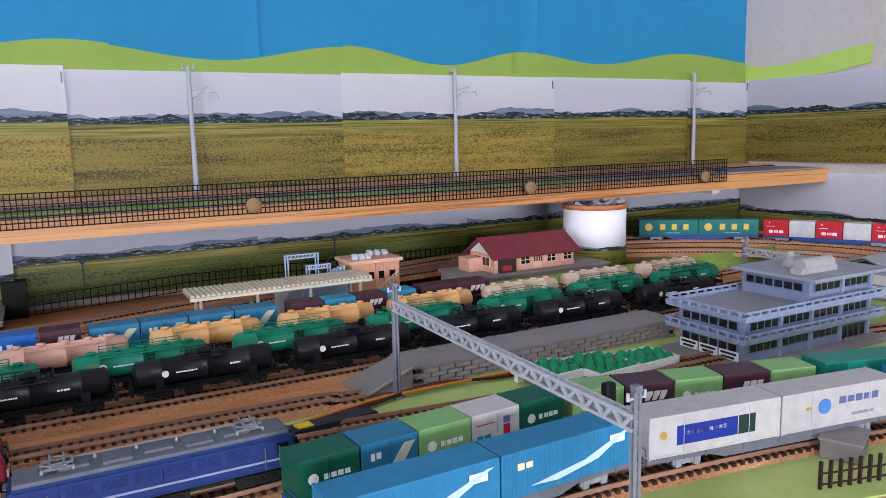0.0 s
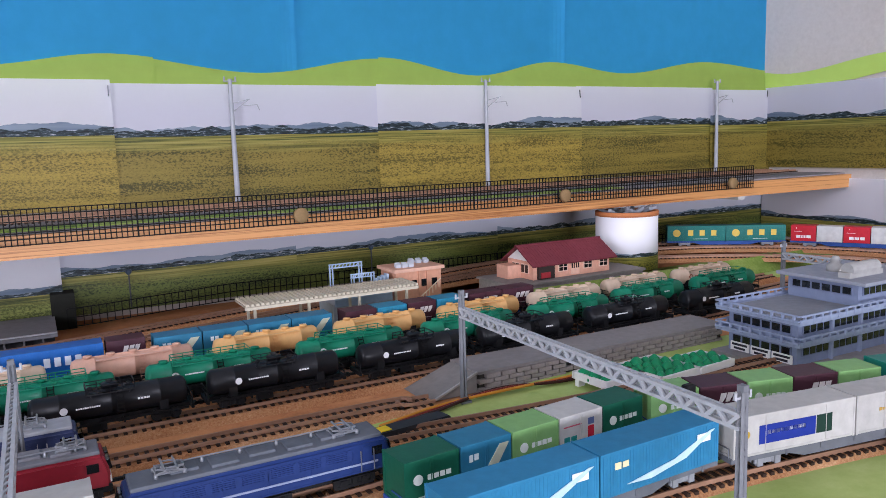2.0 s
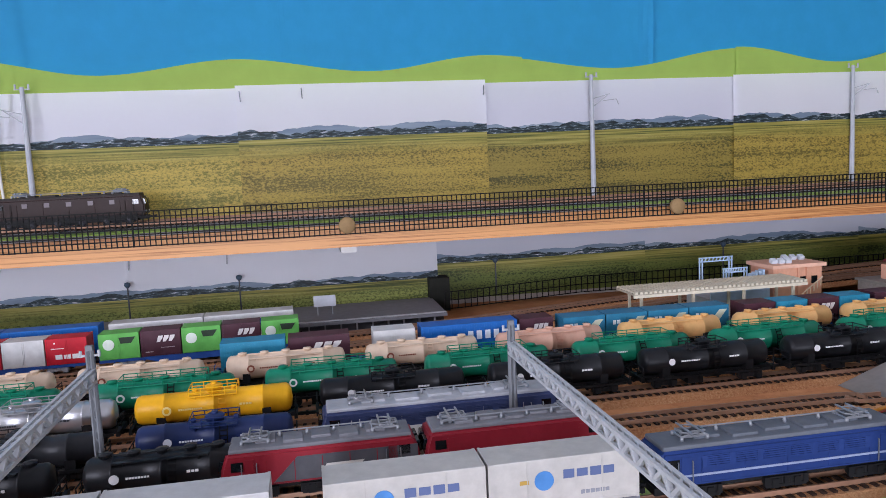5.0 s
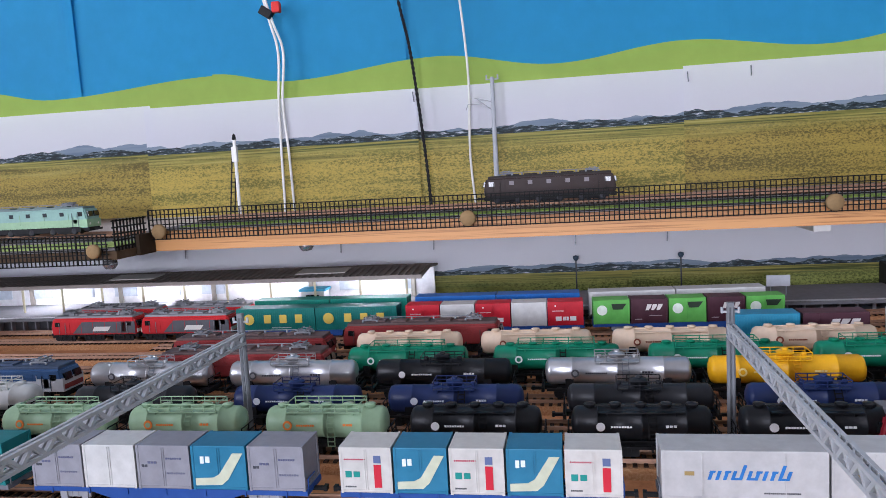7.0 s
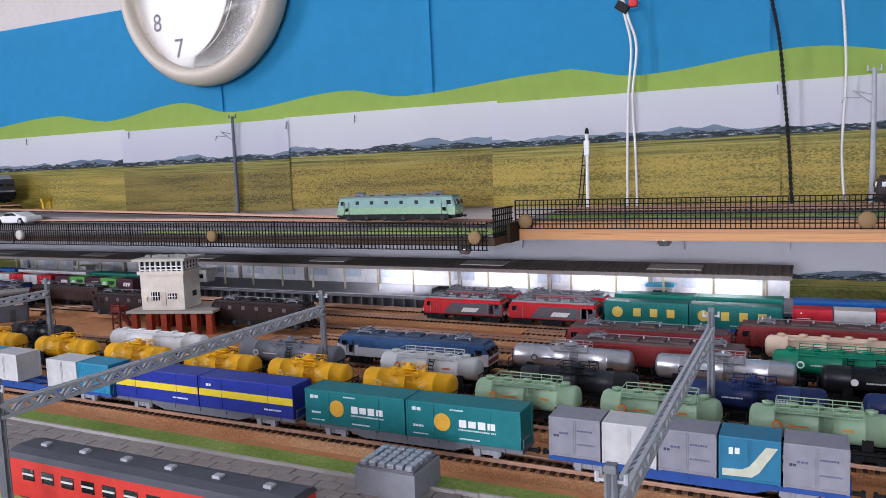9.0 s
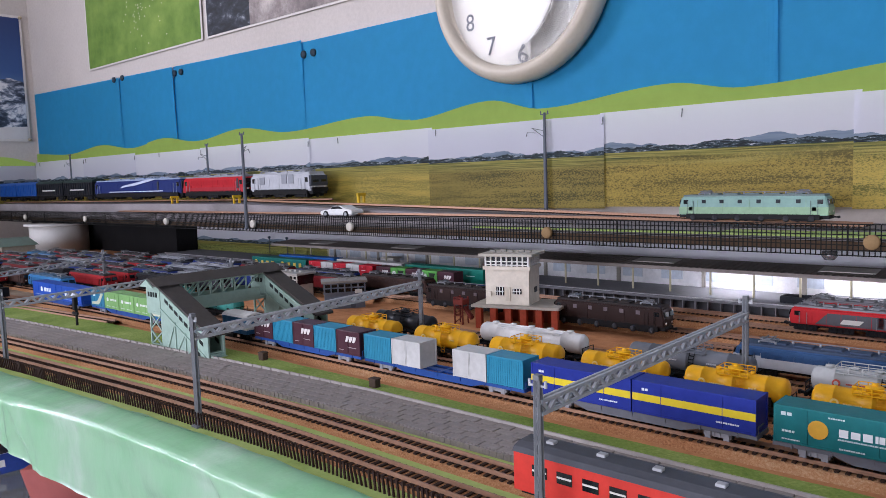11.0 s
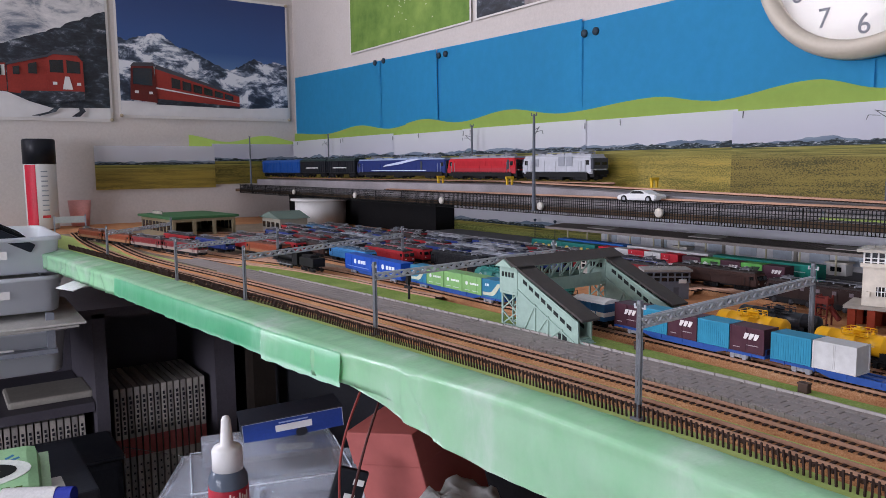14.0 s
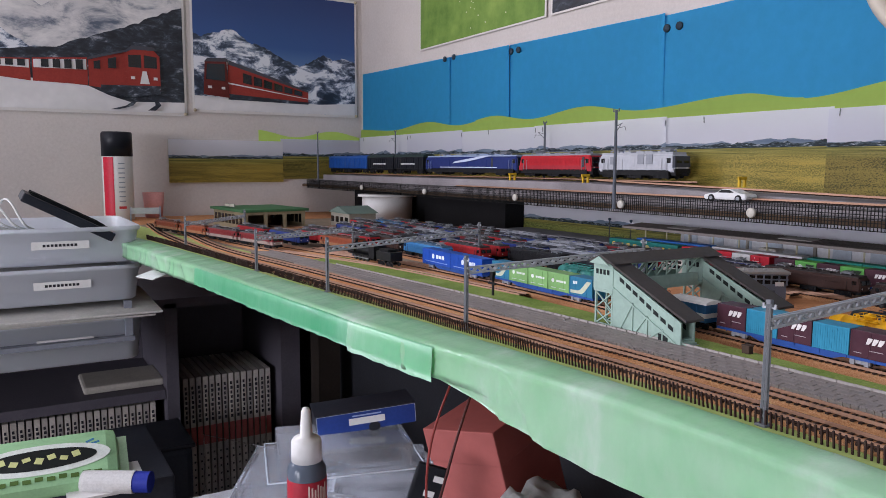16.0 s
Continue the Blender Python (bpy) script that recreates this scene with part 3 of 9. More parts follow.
def green_film():
    """Green plastic sheet folded over the table's front edge, with a flatter lip and a hanging skirt."""
    bm = B()
    xs = ease(-2.55, 0.23, 760)
    rows = []
    random.seed(21)
    folds = [(random.uniform(-2.3, 0.2), random.uniform(-0.9, 0.9), random.uniform(0.0012, 0.003), random.uniform(0.004, 0.009)) for _ in range(18)]
    for x in xs:
        e = edge_y(x)
        w1 = noise.noise((x * 9, 1.3, 0)) * 0.003
        w2 = noise.noise((x * 34, 5.1, 0)) * 0.0022 + noise.noise((x * 90, 2.1, 0)) * 0.0008
        w3 = abs(noise.noise((x * 22, 7.7, 0))) ** 0.5 * 0.003
        fall = 0.05 + 0.022 * max(0, noise.noise((x * 4, 9.7, 0))) * (1 - min(1, max(0, (-x - 1.0) / 0.1))) + 0.002 * noise.noise((x * 26, 3.1, 0)) - 0.031 * min(1, max(0, (-x - 0.98) / 0.2))
        flap = 0.006 * max(0, noise.noise((x * 7, 4.4, 0)))
        prof = [(0.0062 + 0.002 * noise.noise((x * 40, 6, 1)), 0.002), (0.002, 0.003 + 0.3 * w2), (-0.006, 0.0012 + w2 * 0.4), (-0.0135 + w1, -0.001 + w1 * 0.3), (-0.0155 + w1, -0.0035), (-0.0145 + w1 + w3 * 0.5, -0.012),
                (-0.013 + w1 - w3, -0.026), (-0.012 - w1 + w2 - flap, -fall * 0.8), (-0.012 - w1 * 1.5 + w2 - flap * 1.8, -fall)]
        out = 0.018 * min(1, max(0, (-x - 0.95) / 0.3))
        prof = [(dy - (out if k > 2 else out * 0.4 * (k == 2)), dz) for k, (dy, dz) in enumerate(prof)]
        fine = prof[:3]
        for p, q in zip(prof[2:], prof[3:]):
            fine += [(p[0] + (q[0] - p[0]) * u, p[1] + (q[1] - p[1]) * u) for u in (0.34, 0.67, 1.0)]
        row = []
        for dy, dz in fine:
            # a fold rises sharply on one side and fades on the other
            for fx, slope, high, wide in folds:
                u = (x - fx - slope * dz) / wide
                if -1 < u < 5 and dz < 0:
                    dy -= high * min(1, -dz / 0.012) * ((1 + u) ** 2 if u < 0 else (1 - u / 5) ** 2)
            row.append(bm.verts.new((x, e + dy, dz)))
        rows.append(row)
    for a, b in zip(rows, rows[1:]):
        for k in range(len(a) - 1):
            bm.faces.new((a[k], b[k], b[k + 1], a[k + 1]))
    bmesh.ops.solidify(bm, geom=bm.faces[:], thickness=0.0005)
    t = thing("green_sheeting", "pale green plastic sheet folded over the table edge", "plastic sheet", kind="structure")
    part("sheet", bm, film_paint("milky_film", "aee8ba", "e6f9ea", 0.2), t, smooth=True)
    # darker strips of tape over the skirt
    tape = film_paint("green_tape", "5fcb95", "a6e6c2", 0.28)
    pale = film_paint("pale_tape", "8cdfac", "c6f1d4", 0.28)
    for a, b, lo in ((-1.66, -1.475, 0.025), (-1.48, -1.245, 0.026), (-1.25, -1.13, 0.029)):
        bm = B()
        rows = []
        for x in ease(a, b, 170):
            e = edge_y(x) + noise.noise((x * 9, 1.3, 0)) * 0.003 - 0.018 * min(1, max(0, (-x - 0.95) / 0.3))
            w = noise.noise((x * 60, 1.1, 3)) * 0.0005 - 0.0006 * max(0, abs(noise.noise((x * 11, 4.1, 3))) - 0.2)
            rows.append([bm.verts.new((x, e + dy + w, dz)) for dy, dz in ((-0.0152, -0.0022), (-0.0166, -0.0035), (-0.0172, -0.014), (-0.018, -0.021), (-0.0175 - 3 * w, -lo - 2 * w))])
        for p, q in zip(rows, rows[1:]):
            for k in range(4):
                bm.faces.new((p[k], q[k], q[k + 1], p[k + 1]))
        bmesh.ops.solidify(bm, geom=bm.faces[:], thickness=0.0003)
        part("tape_strip", bm, tape if b < -1.15 else pale, t, "green tape strip over the fold", True)


green_film()


# ---------------------------------------------------------------- tracks
def paving_bricks():
    """Courses of grey bricks; those by the footbridge are pieces of their own, the rest one mesh."""
    m, rest, me = paint("8f8782", 0.85, vary=0.22, grain=500), B(), None
    for r in range(5):
        x = -1.745 + 0.0058 * (r % 2)
        while x < -0.352:
            y = edge_y(x) + 0.0800 + r * 0.00665
            turn = math.atan2(edge_y(x + 0.01) - edge_y(x - 0.01), 0.02)
            up = 0.0003 * noise.noise((x * 300, r * 3.1, 0))
            if -1.03 < x < -0.36:
                if me is None:
                    ob = part("brick", bx(B(), 0, 0, 0, 0.0112, 0.0063, 0.0016, 0.0003), m, paved)
                    me = ob.data
                else:
                    ob = new("brick", me)
                    ob.parent = paved
                ob.matrix_local = pose(x, y, 0.0036 + up, 0, 0, math.degrees(turn))
            else:
                bx(rest, x, y, 0.0036 + up, 0.0112, 0.0063, 0.0016, rot=Matrix.Rotation(turn, 4, "Z"))
            x += 0.0116
    ob = part("brick", rest, m, paved)
    ob["kind"] = "stuff"


paving_bricks()


def track(pts, label, z=0.0, bed=0.0125, group="tracks"):
    """Two rails on sleepers and a ballast bed along a plan line."""
    t = thing("railway_track", label, "railway track", group, kind="structure")
    path = [Vector((*p[:2], p[2] if len(p) > 2 else z)) for p in pts]
    if len(path) > 2:
        path = spline(path, 14)
    line = []
    for a, b in zip(path, path[1:]):
        n = max(1, int((b - a).length / 0.02))
        line += [a + (b - a) * i / n for i in range(n)]
    line.append(path[-1])
    side = []
    for i in range(len(line)):
        d = line[min(i + 1, len(line) - 1)] - line[max(i - 1, 0)]
        side.append(Vector((-d.y, d.x, 0)).normalized())

    def ribbon(profile):
        bm = B()
        rows = [[bm.verts.new(p + s * u + Vector((0, 0, w))) for u, w in profile] for p, s in zip(line, side)]
        for a, b in zip(rows, rows[1:]):
            for k in range(len(profile) - 1):
                bm.faces.new((a[k], b[k], b[k + 1], a[k + 1]))
        bmesh.ops.recalc_face_normals(bm, faces=bm.faces[:])
        return bm
    if bed:
        part("ballast", ribbon([(-bed, 0.0), (0.003 - bed, 0.0036), (bed - 0.003, 0.0036), (bed, 0.0)]), BALLAST, t)
    for s in (-0.0047, 0.0047):
        part("rail", ribbon([(s - 0.0008, 0.0042), (s - 0.0007, 0.0047), (s - 0.00045, 0.006), (s + 0.00045, 0.006), (s + 0.0007, 0.0047), (s + 0.0008, 0.0042)]), RAIL, t)
    bm, run = B(), 0.0
    for a, b, s in zip(line, line[1:], side):
        d = (b - a)
        while run < d.length:
            p = a + d.normalized() * run
            rot = Matrix.Rotation(math.atan2(d.y, d.x), 4, "Z")
            bx(bm, p.x, p.y, p.z + 0.0037, 0.0018, 0.0165, 0.0013, rot=rot)
            run += 0.0044
        run -= d.length
    ob = part("sleepers", bm, TIE, t)
    ob["kind"] = "stuff"
    return t


T1, T2, T3, T4, T5, T6, T7, T8, T9 = 0.318, 0.366, 0.403, 0.445, 0.474, 0.511, 0.548, 0.600, 0.634
SID = "siding of brown sleepers and steel rails on brown ballast"
track([(-1.75, T1 - 0.055), (-1.45, T1 - 0.012), (-1.1, T1), (-0.5, T1), (0.0, T1), (0.12, T1 + 0.005), (0.3, 0.345), (0.5, 0.33), (0.66, 0.28)], SID)
track([(-1.5, T2 - 0.02), (-1.1, T2), (-0.3, T2), (0.02, T2), (0.2, 0.35), (0.3, 0.345)], SID)
track([(-1.5, T3 - 0.01), (-1.1, T3), (0.0, T3), (0.15, 0.395)], SID)
for y in (T4, T5, T6):
    track([(-1.0 if y == T4 else -0.76, y), (0.3, y), (0.6, y + 0.02)], SID)
track([(-1.9, T7 - 0.02), (-1.2, T7), (0.0, T7 - 0.006), (0.15, 0.525), (0.35, 0.53)], SID)
LOOP = [(-2.15, 0.30), (-1.9, 0.52), (-1.6, T8), (-0.9, T8), (-0.2, T8), (0.12, 0.64, 0.004), (0.4, 0.69, 0.01), (0.6, 0.665, 0.012), (0.73, 0.55, 0.012), (0.775, 0.4, 0.008), (0.74, 0.3, 0.002)]
track(LOOP, "main line curving round the corner below the shelf")
LOOP2 = [(-2.2, 0.32), (-1.95, 0.56), (-1.65, T9), (-0.9, T9), (-0.2, T9 + 0.002), (0.12, 0.675, 0.004), (0.4, 0.718, 0.01), (0.62, 0.695, 0.012), (0.76, 0.57, 0.012), (0.81, 0.4, 0.008), (0.775, 0.28, 0.002)]
track(LOOP2, "main line curving round the corner below the shelf")
track([(0.0, 0.624), (0.28, 0.662, 0.008), (0.5, 0.655, 0.01), (0.68, 0.53, 0.01), (0.74, 0.36, 0.006)], "inner curve of the main line")
track([(-0.6, T7 + 0.026), (-0.05, T7 + 0.024)], SID)


def front(x, off):
    return edge_y(x) + off


track([(-2.38, 0.12), (-2.1, front(-2.1, 0.06)), *[(x, front(x, 0.040 - 0.010 * min(1, max(0, (-x - 0.3) / 0.3)))) for x in (-1.8, -1.5, -1.2, -0.9, -0.6, -0.3, -0.05)], *FRONT_BEND1], "front main line beside the black fence", bed=0.0099)
track([(-2.33, 0.15), (-2.1, front(-2.1, 0.1)), *[(x, front(x, 0.069 - 0.010 * min(1, max(0, (-x - 0.3) / 0.3)))) for x in (-1.8, -1.5, -1.2, -0.9, -0.6, -0.3, -0.05)], *FRONT_BEND2], "second front main line", bed=0.0116)
track([(-2.3, 0.18), (-2.0, 0.17), (-1.75, 0.2), (-1.5, 0.262), (-1.25, 0.29)], "yard throat track")
track([(-2.28, 0.2), (-1.95, 0.21), (-1.7, 0.25), (-1.45, 0.32), (-1.2, T2)], "yard throat track")

# ---------------------------------------------------------------- shelf
slab("shelf_board", (-0.622, 0.621, 0.074), (RIGHT_X, WALL_Y - 0.0, 0.090), PINE, "pine shelf board above the yard", "shelf")
slab("shelf_board_low", (LEFT_X, 0.572, 0.0735), (-0.624, WALL_Y, 0.080), paint("5a4633", 0.7), "dark shelf board above the station", "shelf")
slab("shelf_ground", (-0.62, 0.6235, 0.0905), (RIGHT_X - 0.01, WALL_Y - 0.018, 0.0922), ASPHALT, "dark grey track bed on the shelf", "ground cover")
slab("shelf_ground_low", (LEFT_X + 0.002, 0.5735, 0.0805), (-0.626, WALL_Y - 0.018, 0.0822), ASPHALT, "grey track bed on the lower shelf", "ground cover")
slab("shelf_turf", (-1.02, 0.58, 0.0824), (-0.63, 0.622, 0.0836), TURF, "light green sheet on the shelf", "ground cover")
slab("shelf_turf", (-0.6, 0.626, 0.0923), (0.5, 0.648, 0.0933), GRASS, "green grass strip on the shelf", "ground cover")
slab("shelf_edge", (-0.6235, 0.598, 0.0735), (-0.6205, 0.621, 0.090), paint("3a2e22", 0.8), "dark end face where the shelf steps back", "shelf edge")
track([(-0.60, 0.668), (RIGHT_X - 0.05, 0.668)], "track on the pine shelf", 0.0915, bed=False)
track([(-0.60, 0.702), (RIGHT_X - 0.05, 0.702)], "track on the pine shelf", 0.0915, bed=False)
RAISED, LOWBED = 0.1055, 0.0895
bm = prism(B(), [(-2.665, 0.0824), (-0.66, 0.0824), (-1.25, LOWBED), (-2.665, LOWBED)], 0.0405, "xz", 0.5905)
tagged(part("low_trackbed", bm, ASPHALT), "grey track bed behind the shelf fence", "ground cover", kind="structure")
bm = prism(B(), [(-2.665, 0.0824), (-0.66, 0.0824), (-1.55, RAISED), (-2.665, RAISED)], 0.105, "xz", 0.632)
tagged(part("raised_trackbed", bm, ASPHALT), "grey raised track bed on the lower shelf", "ground cover", kind="structure")
BIG = [(-2.62, 0.652), (-2.35, 0.656), (-2.1, 0.672), (-1.88, 0.692), (-1.7, 0.700), (-1.5, 0.702), (-1.4, 0.702)]
track([(-1.56, 0.668, RAISED - 0.001), (-1.1, 0.668, 0.0937), (-0.66, 0.668, 0.0818)], "track sloping up the shelf", bed=False)
track([(x, y) for x, y in BIG], "raised track carrying the larger models", RAISED - 0.001, bed=False)
track([(-1.9, 0.612), (-1.25, 0.614)], "second track behind the shelf fence", LOWBED - 0.001, bed=False)
track([(-1.26, 0.614, LOWBED - 0.0005), (-0.95, 0.618, 0.088), (-0.66, 0.645, 0.0822)], "track coming down to the lower shelf", bed=False)
for x in ease(-2.5, 0.7, 5):
    br = thing("shelf_bracket", "white steel bracket holding the shelf", "bracket", "brackets", x, WALL_Y - 0.02, 0.0735 if x < -0.62 else 0.074)
    part("arm", bx(B(), 0, -0.04, -0.004, 0.012, 0.1, 0.006), WHITE, br)

FENCE = paint("0e0f0e", 0.7)


def ribbon_bar(pts, w):
    """One square bar bent along a line of points."""
    bm = B()
    rings = [[bm.verts.new((x, y + a * w / 2, z + b * w / 2)) for a, b in ((-1, -1), (1, -1), (1, 1), (-1, 1))] for x, y, z in pts]
    for a, b in zip(rings, rings[1:]):
        for k in range(4):
            bm.faces.new((a[k], a[(k + 1) % 4], b[(k + 1) % 4], b[k]))
    bm.faces.new(rings[0][::-1])
    bm.faces.new(rings[-1])
    bmesh.ops.recalc_face_normals(bm, faces=bm.faces[:])
    return bm


def lattice(x0, x1, y, z0, z1, rows, pitch, label, along=None, wide=0.001):
    """A black lattice fence of square bars; along gives y for x where it bends."""
    t = thing("lattice_fence", label, "fence", "fences", kind="")
    bm = B()
    n = int((x1 - x0) / pitch)
    yy = along or (lambda x: y)
    for i in range(n + 1):
        x = x0 + i * pitch
        bar(bm, (x, yy(x), z0), (x, yy(x), z1 - 0.0008), wide if i % 26 else wide * 1.6)
    ob = part("lattice_bars", bm, FENCE, t)
    ob["kind"] = "stuff"
    for k in range(rows):
        z = z0 + (z1 - z0 - 0.001) * k / (rows - 1) + 0.0005
        part("rail", ribbon_bar([(x, yy(x), z) for x in ease(x0, x1, 2 if along is None else 40)], wide * 1.1), FENCE, t)
    return t


lattice(-0.622, 0.682, 0.6165, 0.0835, 0.1085, 7, 0.0036, "black lattice fence fixed along the pine shelf", wide=0.00072)
lattice(-2.62, -0.628, 0.5675, 0.0700, 0.0940, 7, 0.0036, "black lattice fence fixed along the lower shelf", wide=0.00072)
bm = B()
t = thing("lattice_fence", "short black lattice fence across the shelf's step", "fence", "fences")
for k in range(10):
    part("upright", bar(B(), (-0.6245, 0.572 + k * 0.0045, 0.08), (-0.6245, 0.572 + k * 0.0045, 0.104), 0.001), FENCE, t)
for k in range(5):
    part("rail", bar(B(), (-0.6245, 0.57, 0.083 + k * 0.005), (-0.6245, 0.616, 0.083 + k * 0.005), 0.0011), FENCE, t)
CORK, PEARL = paint("8f7450", 0.7, grain=500), paint("c9c4b8", 0.35)
for i, x in enumerate((0.645, 0.414, 0.153, -0.102, -0.359, -0.612)):
    ob = part("wooden_disc", lathe(B(), [(0.0, -0.002), (0.0058, -0.002), (0.006, -0.001), (0.006, 0.001), (0.0055, 0.002), (0.0, 0.002)], 18), CORK)
    ob.matrix_world = pose(x, 0.6135, 0.0905, 90, 0, 0)
    tagged(ob, "round wooden disc pinning the fence to the shelf", "disc", "fence pins")
for i, x in enumerate((-0.638, -0.915, -1.2, -1.404, -1.646, -1.95, -2.25)):
    ob = part("wooden_disc", lathe(B(), [(0.0, -0.002), (0.0052, -0.002), (0.0055, -0.001), (0.0055, 0.001), (0.005, 0.002), (0.0, 0.002)], 18), CORK if i < 2 else PEARL)
    ob.matrix_world = pose(x, 0.5645, 0.081, 90, 0, 0)
    tagged(ob, "round disc pinning the fence to the shelf", "disc", "fence pins")


PICKET = paint("33221c", 0.7)


def edge_fence():
    """The black slatted fence along the table's front edge."""
    t = thing("picket_fence", "low black picket fence along the table's front edge", "fence", "fences")
    bm = B()
    x = -2.05
    while x < -0.5:
        y = edge_y(x) + 0.0135 + 0.0012 * noise.noise((x * 14, 0, 0))
        lean = 0.0012 * noise.noise((x * 60, 3, 0))
        bar(bm, (x, y, 0.0), (x + lean, y - 0.001 + lean, 0.0098 + 0.0008 * noise.noise((x * 90, 8, 0))), 0.0009)
        x += 0.0029
    x = 0.262
    while x < 0.5:
        y = edge_y(x) + 0.0135
        bar(bm, (x, y, 0.001), (x, y, 0.0125), 0.0012)
        x += 0.0044
    ob = part("picket_row", bm, PICKET, t)
    ob["kind"] = "stuff"
    for z, a0, a1 in ((0.0082, -2.05, -0.5), (0.003, 0.262, 0.5), (0.0075, 0.262, 0.5)):
        part("rail", ribbon_bar([(x, edge_y(x) + 0.0135, z) for x in ease(a0, a1, 50)], 0.0006), PICKET, t)


edge_fence()
lattice(-0.015, 0.42, 0.715, 0.004, 0.02, 3, 0.006, "low black fence below the printed fields", lambda x: 0.715 + 0.03 * min(1, max(0, x / 0.12)), wide=0.0007)
lattice(0.42, 0.86, 0.742, 0.008, 0.02, 3, 0.006, "low black fence below the printed fields", lambda x: 0.745, wide=0.0007)


# ---------------------------------------------------------------- rolling stock
PALE = paint("d9d6cf", 0.6, vary=0.08)
DARKGLASS = paint("15191c", 0.12, vary=0.05, bump=0.0, spec=0.6)
INK = paint("2a2a30", 0.6)


def bogie(parent, x, color=None, w=0.0125, tall=1.0):
    """A two-axle truck: side frames, bolster and four wheels on two axles."""
    b = part("bogie", B(), color or CHASSIS, parent)
    bm = B()
    for s in (-1, 1):
        bx(bm, x, s * w / 2, 0.0092, 0.0135 * (0.7 + 0.3 * tall), 0.0013, 0.0026 * tall, 0.0004)
        if tall > 1:
            bx(bm, x, s * (w / 2 + 0.0006), 0.0078, 0.0165, 0.0008, 0.0012)
            for a in (-0.008, 0.0, 0.008):
                bx(bm, x + a, s * (w / 2 + 0.0005), 0.0096, 0.0018, 0.0012, 0.0034)
        for a in (-0.0045, 0.0045):
            bx(bm, x + a, s * (w / 2 + 0.0004), 0.0088, 0.0028, 0.0016, 0.0034)
            rod(bm, (x + a * 0.3, s * w / 2, 0.0080), (x + a * 0.3, s * w / 2, 0.0106), 0.0009, 6)
    bx(bm, x, 0, 0.0098, 0.003, w, 0.002)
    bm.to_mesh(b.data)
    bm.free()
    for a in (-0.0045, 0.0045):
        bm = B()
        for s in (-1, 1):
            lathe(bm, [(0.0, 0), (0.003, 0), (0.0031, 0.0006), (0.0027, 0.0012), (0.0, 0.0012)], 12)
            bmesh.ops.rotate(bm, verts=bm.verts[-60:], cent=(0, 0, 0), matrix=Matrix.Rotation(radians(90), 3, "X"))
            bmesh.ops.translate(bm, verts=bm.verts[-60:], vec=(x + a, s * 0.0048 + 0.0006, 0.0092))
        rod(bm, (x + a, -0.0048, 0.0092), (x + a, 0.0048, 0.0092), 0.0008, 6)
        part("wheelset", bm, paint("3c3a38", 0.4, 0.7), b)
    return b


def coupler(parent, x):
    s = 1 if x > 0 else -1
    bm = bx(B(), x + s * 0.002, 0, 0.0105, 0.005, 0.0014, 0.0014)
    bx(bm, x + s * 0.0045, 0.0004, 0.0105, 0.0014, 0.0026, 0.002)
    part("coupler", bm, BLACK, parent)


def flat_wagon(length, color, label, group="container wagons"):
    """A container flat: deep side sills, deck frame, trucks."""
    w = thing("flat_wagon", label, "railway wagon", group)
    m = paint(color, 0.45)
    h = length / 2
    for s in (-1, 1):
        bm = prism(B(), [(-h, 0.0125), (h, 0.0125), (h, 0.0106), (h * 0.55, 0.0106), (h * 0.42, 0.0082), (-h * 0.42, 0.0082), (-h * 0.55, 0.0106), (-h, 0.0106)], 0.0012, "xz", s * 0.0072 - 0.0006)
        for i in range(7):
            bx(bm, -h + (i + 0.5) * length / 7, s * 0.0079, 0.0112, 0.0006, 0.0006, 0.0022)
        part("side_sill", bm, m, w)
    bm = bx(B(), 0, 0, 0.0117, length * 0.98, 0.004, 0.0015)
    for i in range(9):
        bx(bm, -h + (i + 0.5) * length / 9, 0, 0.0118, 0.0022, 0.0142, 0.0012)
    part("deck_frame", bm, m, w)
    for s in (-1, 1):
        bogie(w, s * length * 0.35, paint("8f9196", 0.5))
        part("end_beam", bx(B(), s * (h - 0.0006), 0, 0.0116, 0.0014, 0.0155, 0.0022), m, w)
        rl = rod(B(), (s * h, -0.006, 0.012), (s * h, -0.006, 0.0165), 0.0003, 5)
        rod(rl, (s * h, -0.006, 0.0165), (s * h, 0.001, 0.0165), 0.0003, 5)
        part("hand_rail", rl, m, w)
        coupler(w, s * h)
    bm = bx(B(), length * 0.08, -0.004, 0.0092, 0.014, 0.004, 0.0035, 0.0006)
    rod(bm, (-length * 0.2, -0.004, 0.009), (-length * 0.06, -0.004, 0.009), 0.0018, 8)
    part("brake_gear", bm, CHASSIS, w)
    return w


def mark(parent, x0, x1, z0, z1, y, hexa, name="marking"):
    bm, w, h = B(), x1 - x0, z1 - z0
    n = int(w / (h * 1.25)) if name == "marking" and w > 2.4 * h and h < 0.0045 else 1
    for i in range(n):
        gap = 0.0 if n == 1 else h * 0.3
        bx(bm, x0 + (i + 0.5) * w / n, y, (z0 + z1) / 2, w / n - gap, 0.0002, h * (1 - 0.12 * (i % 2) * (n > 1)))
    part(name, bm, paint(hexa, 0.5, vary=0.05, bump=0.0), parent)


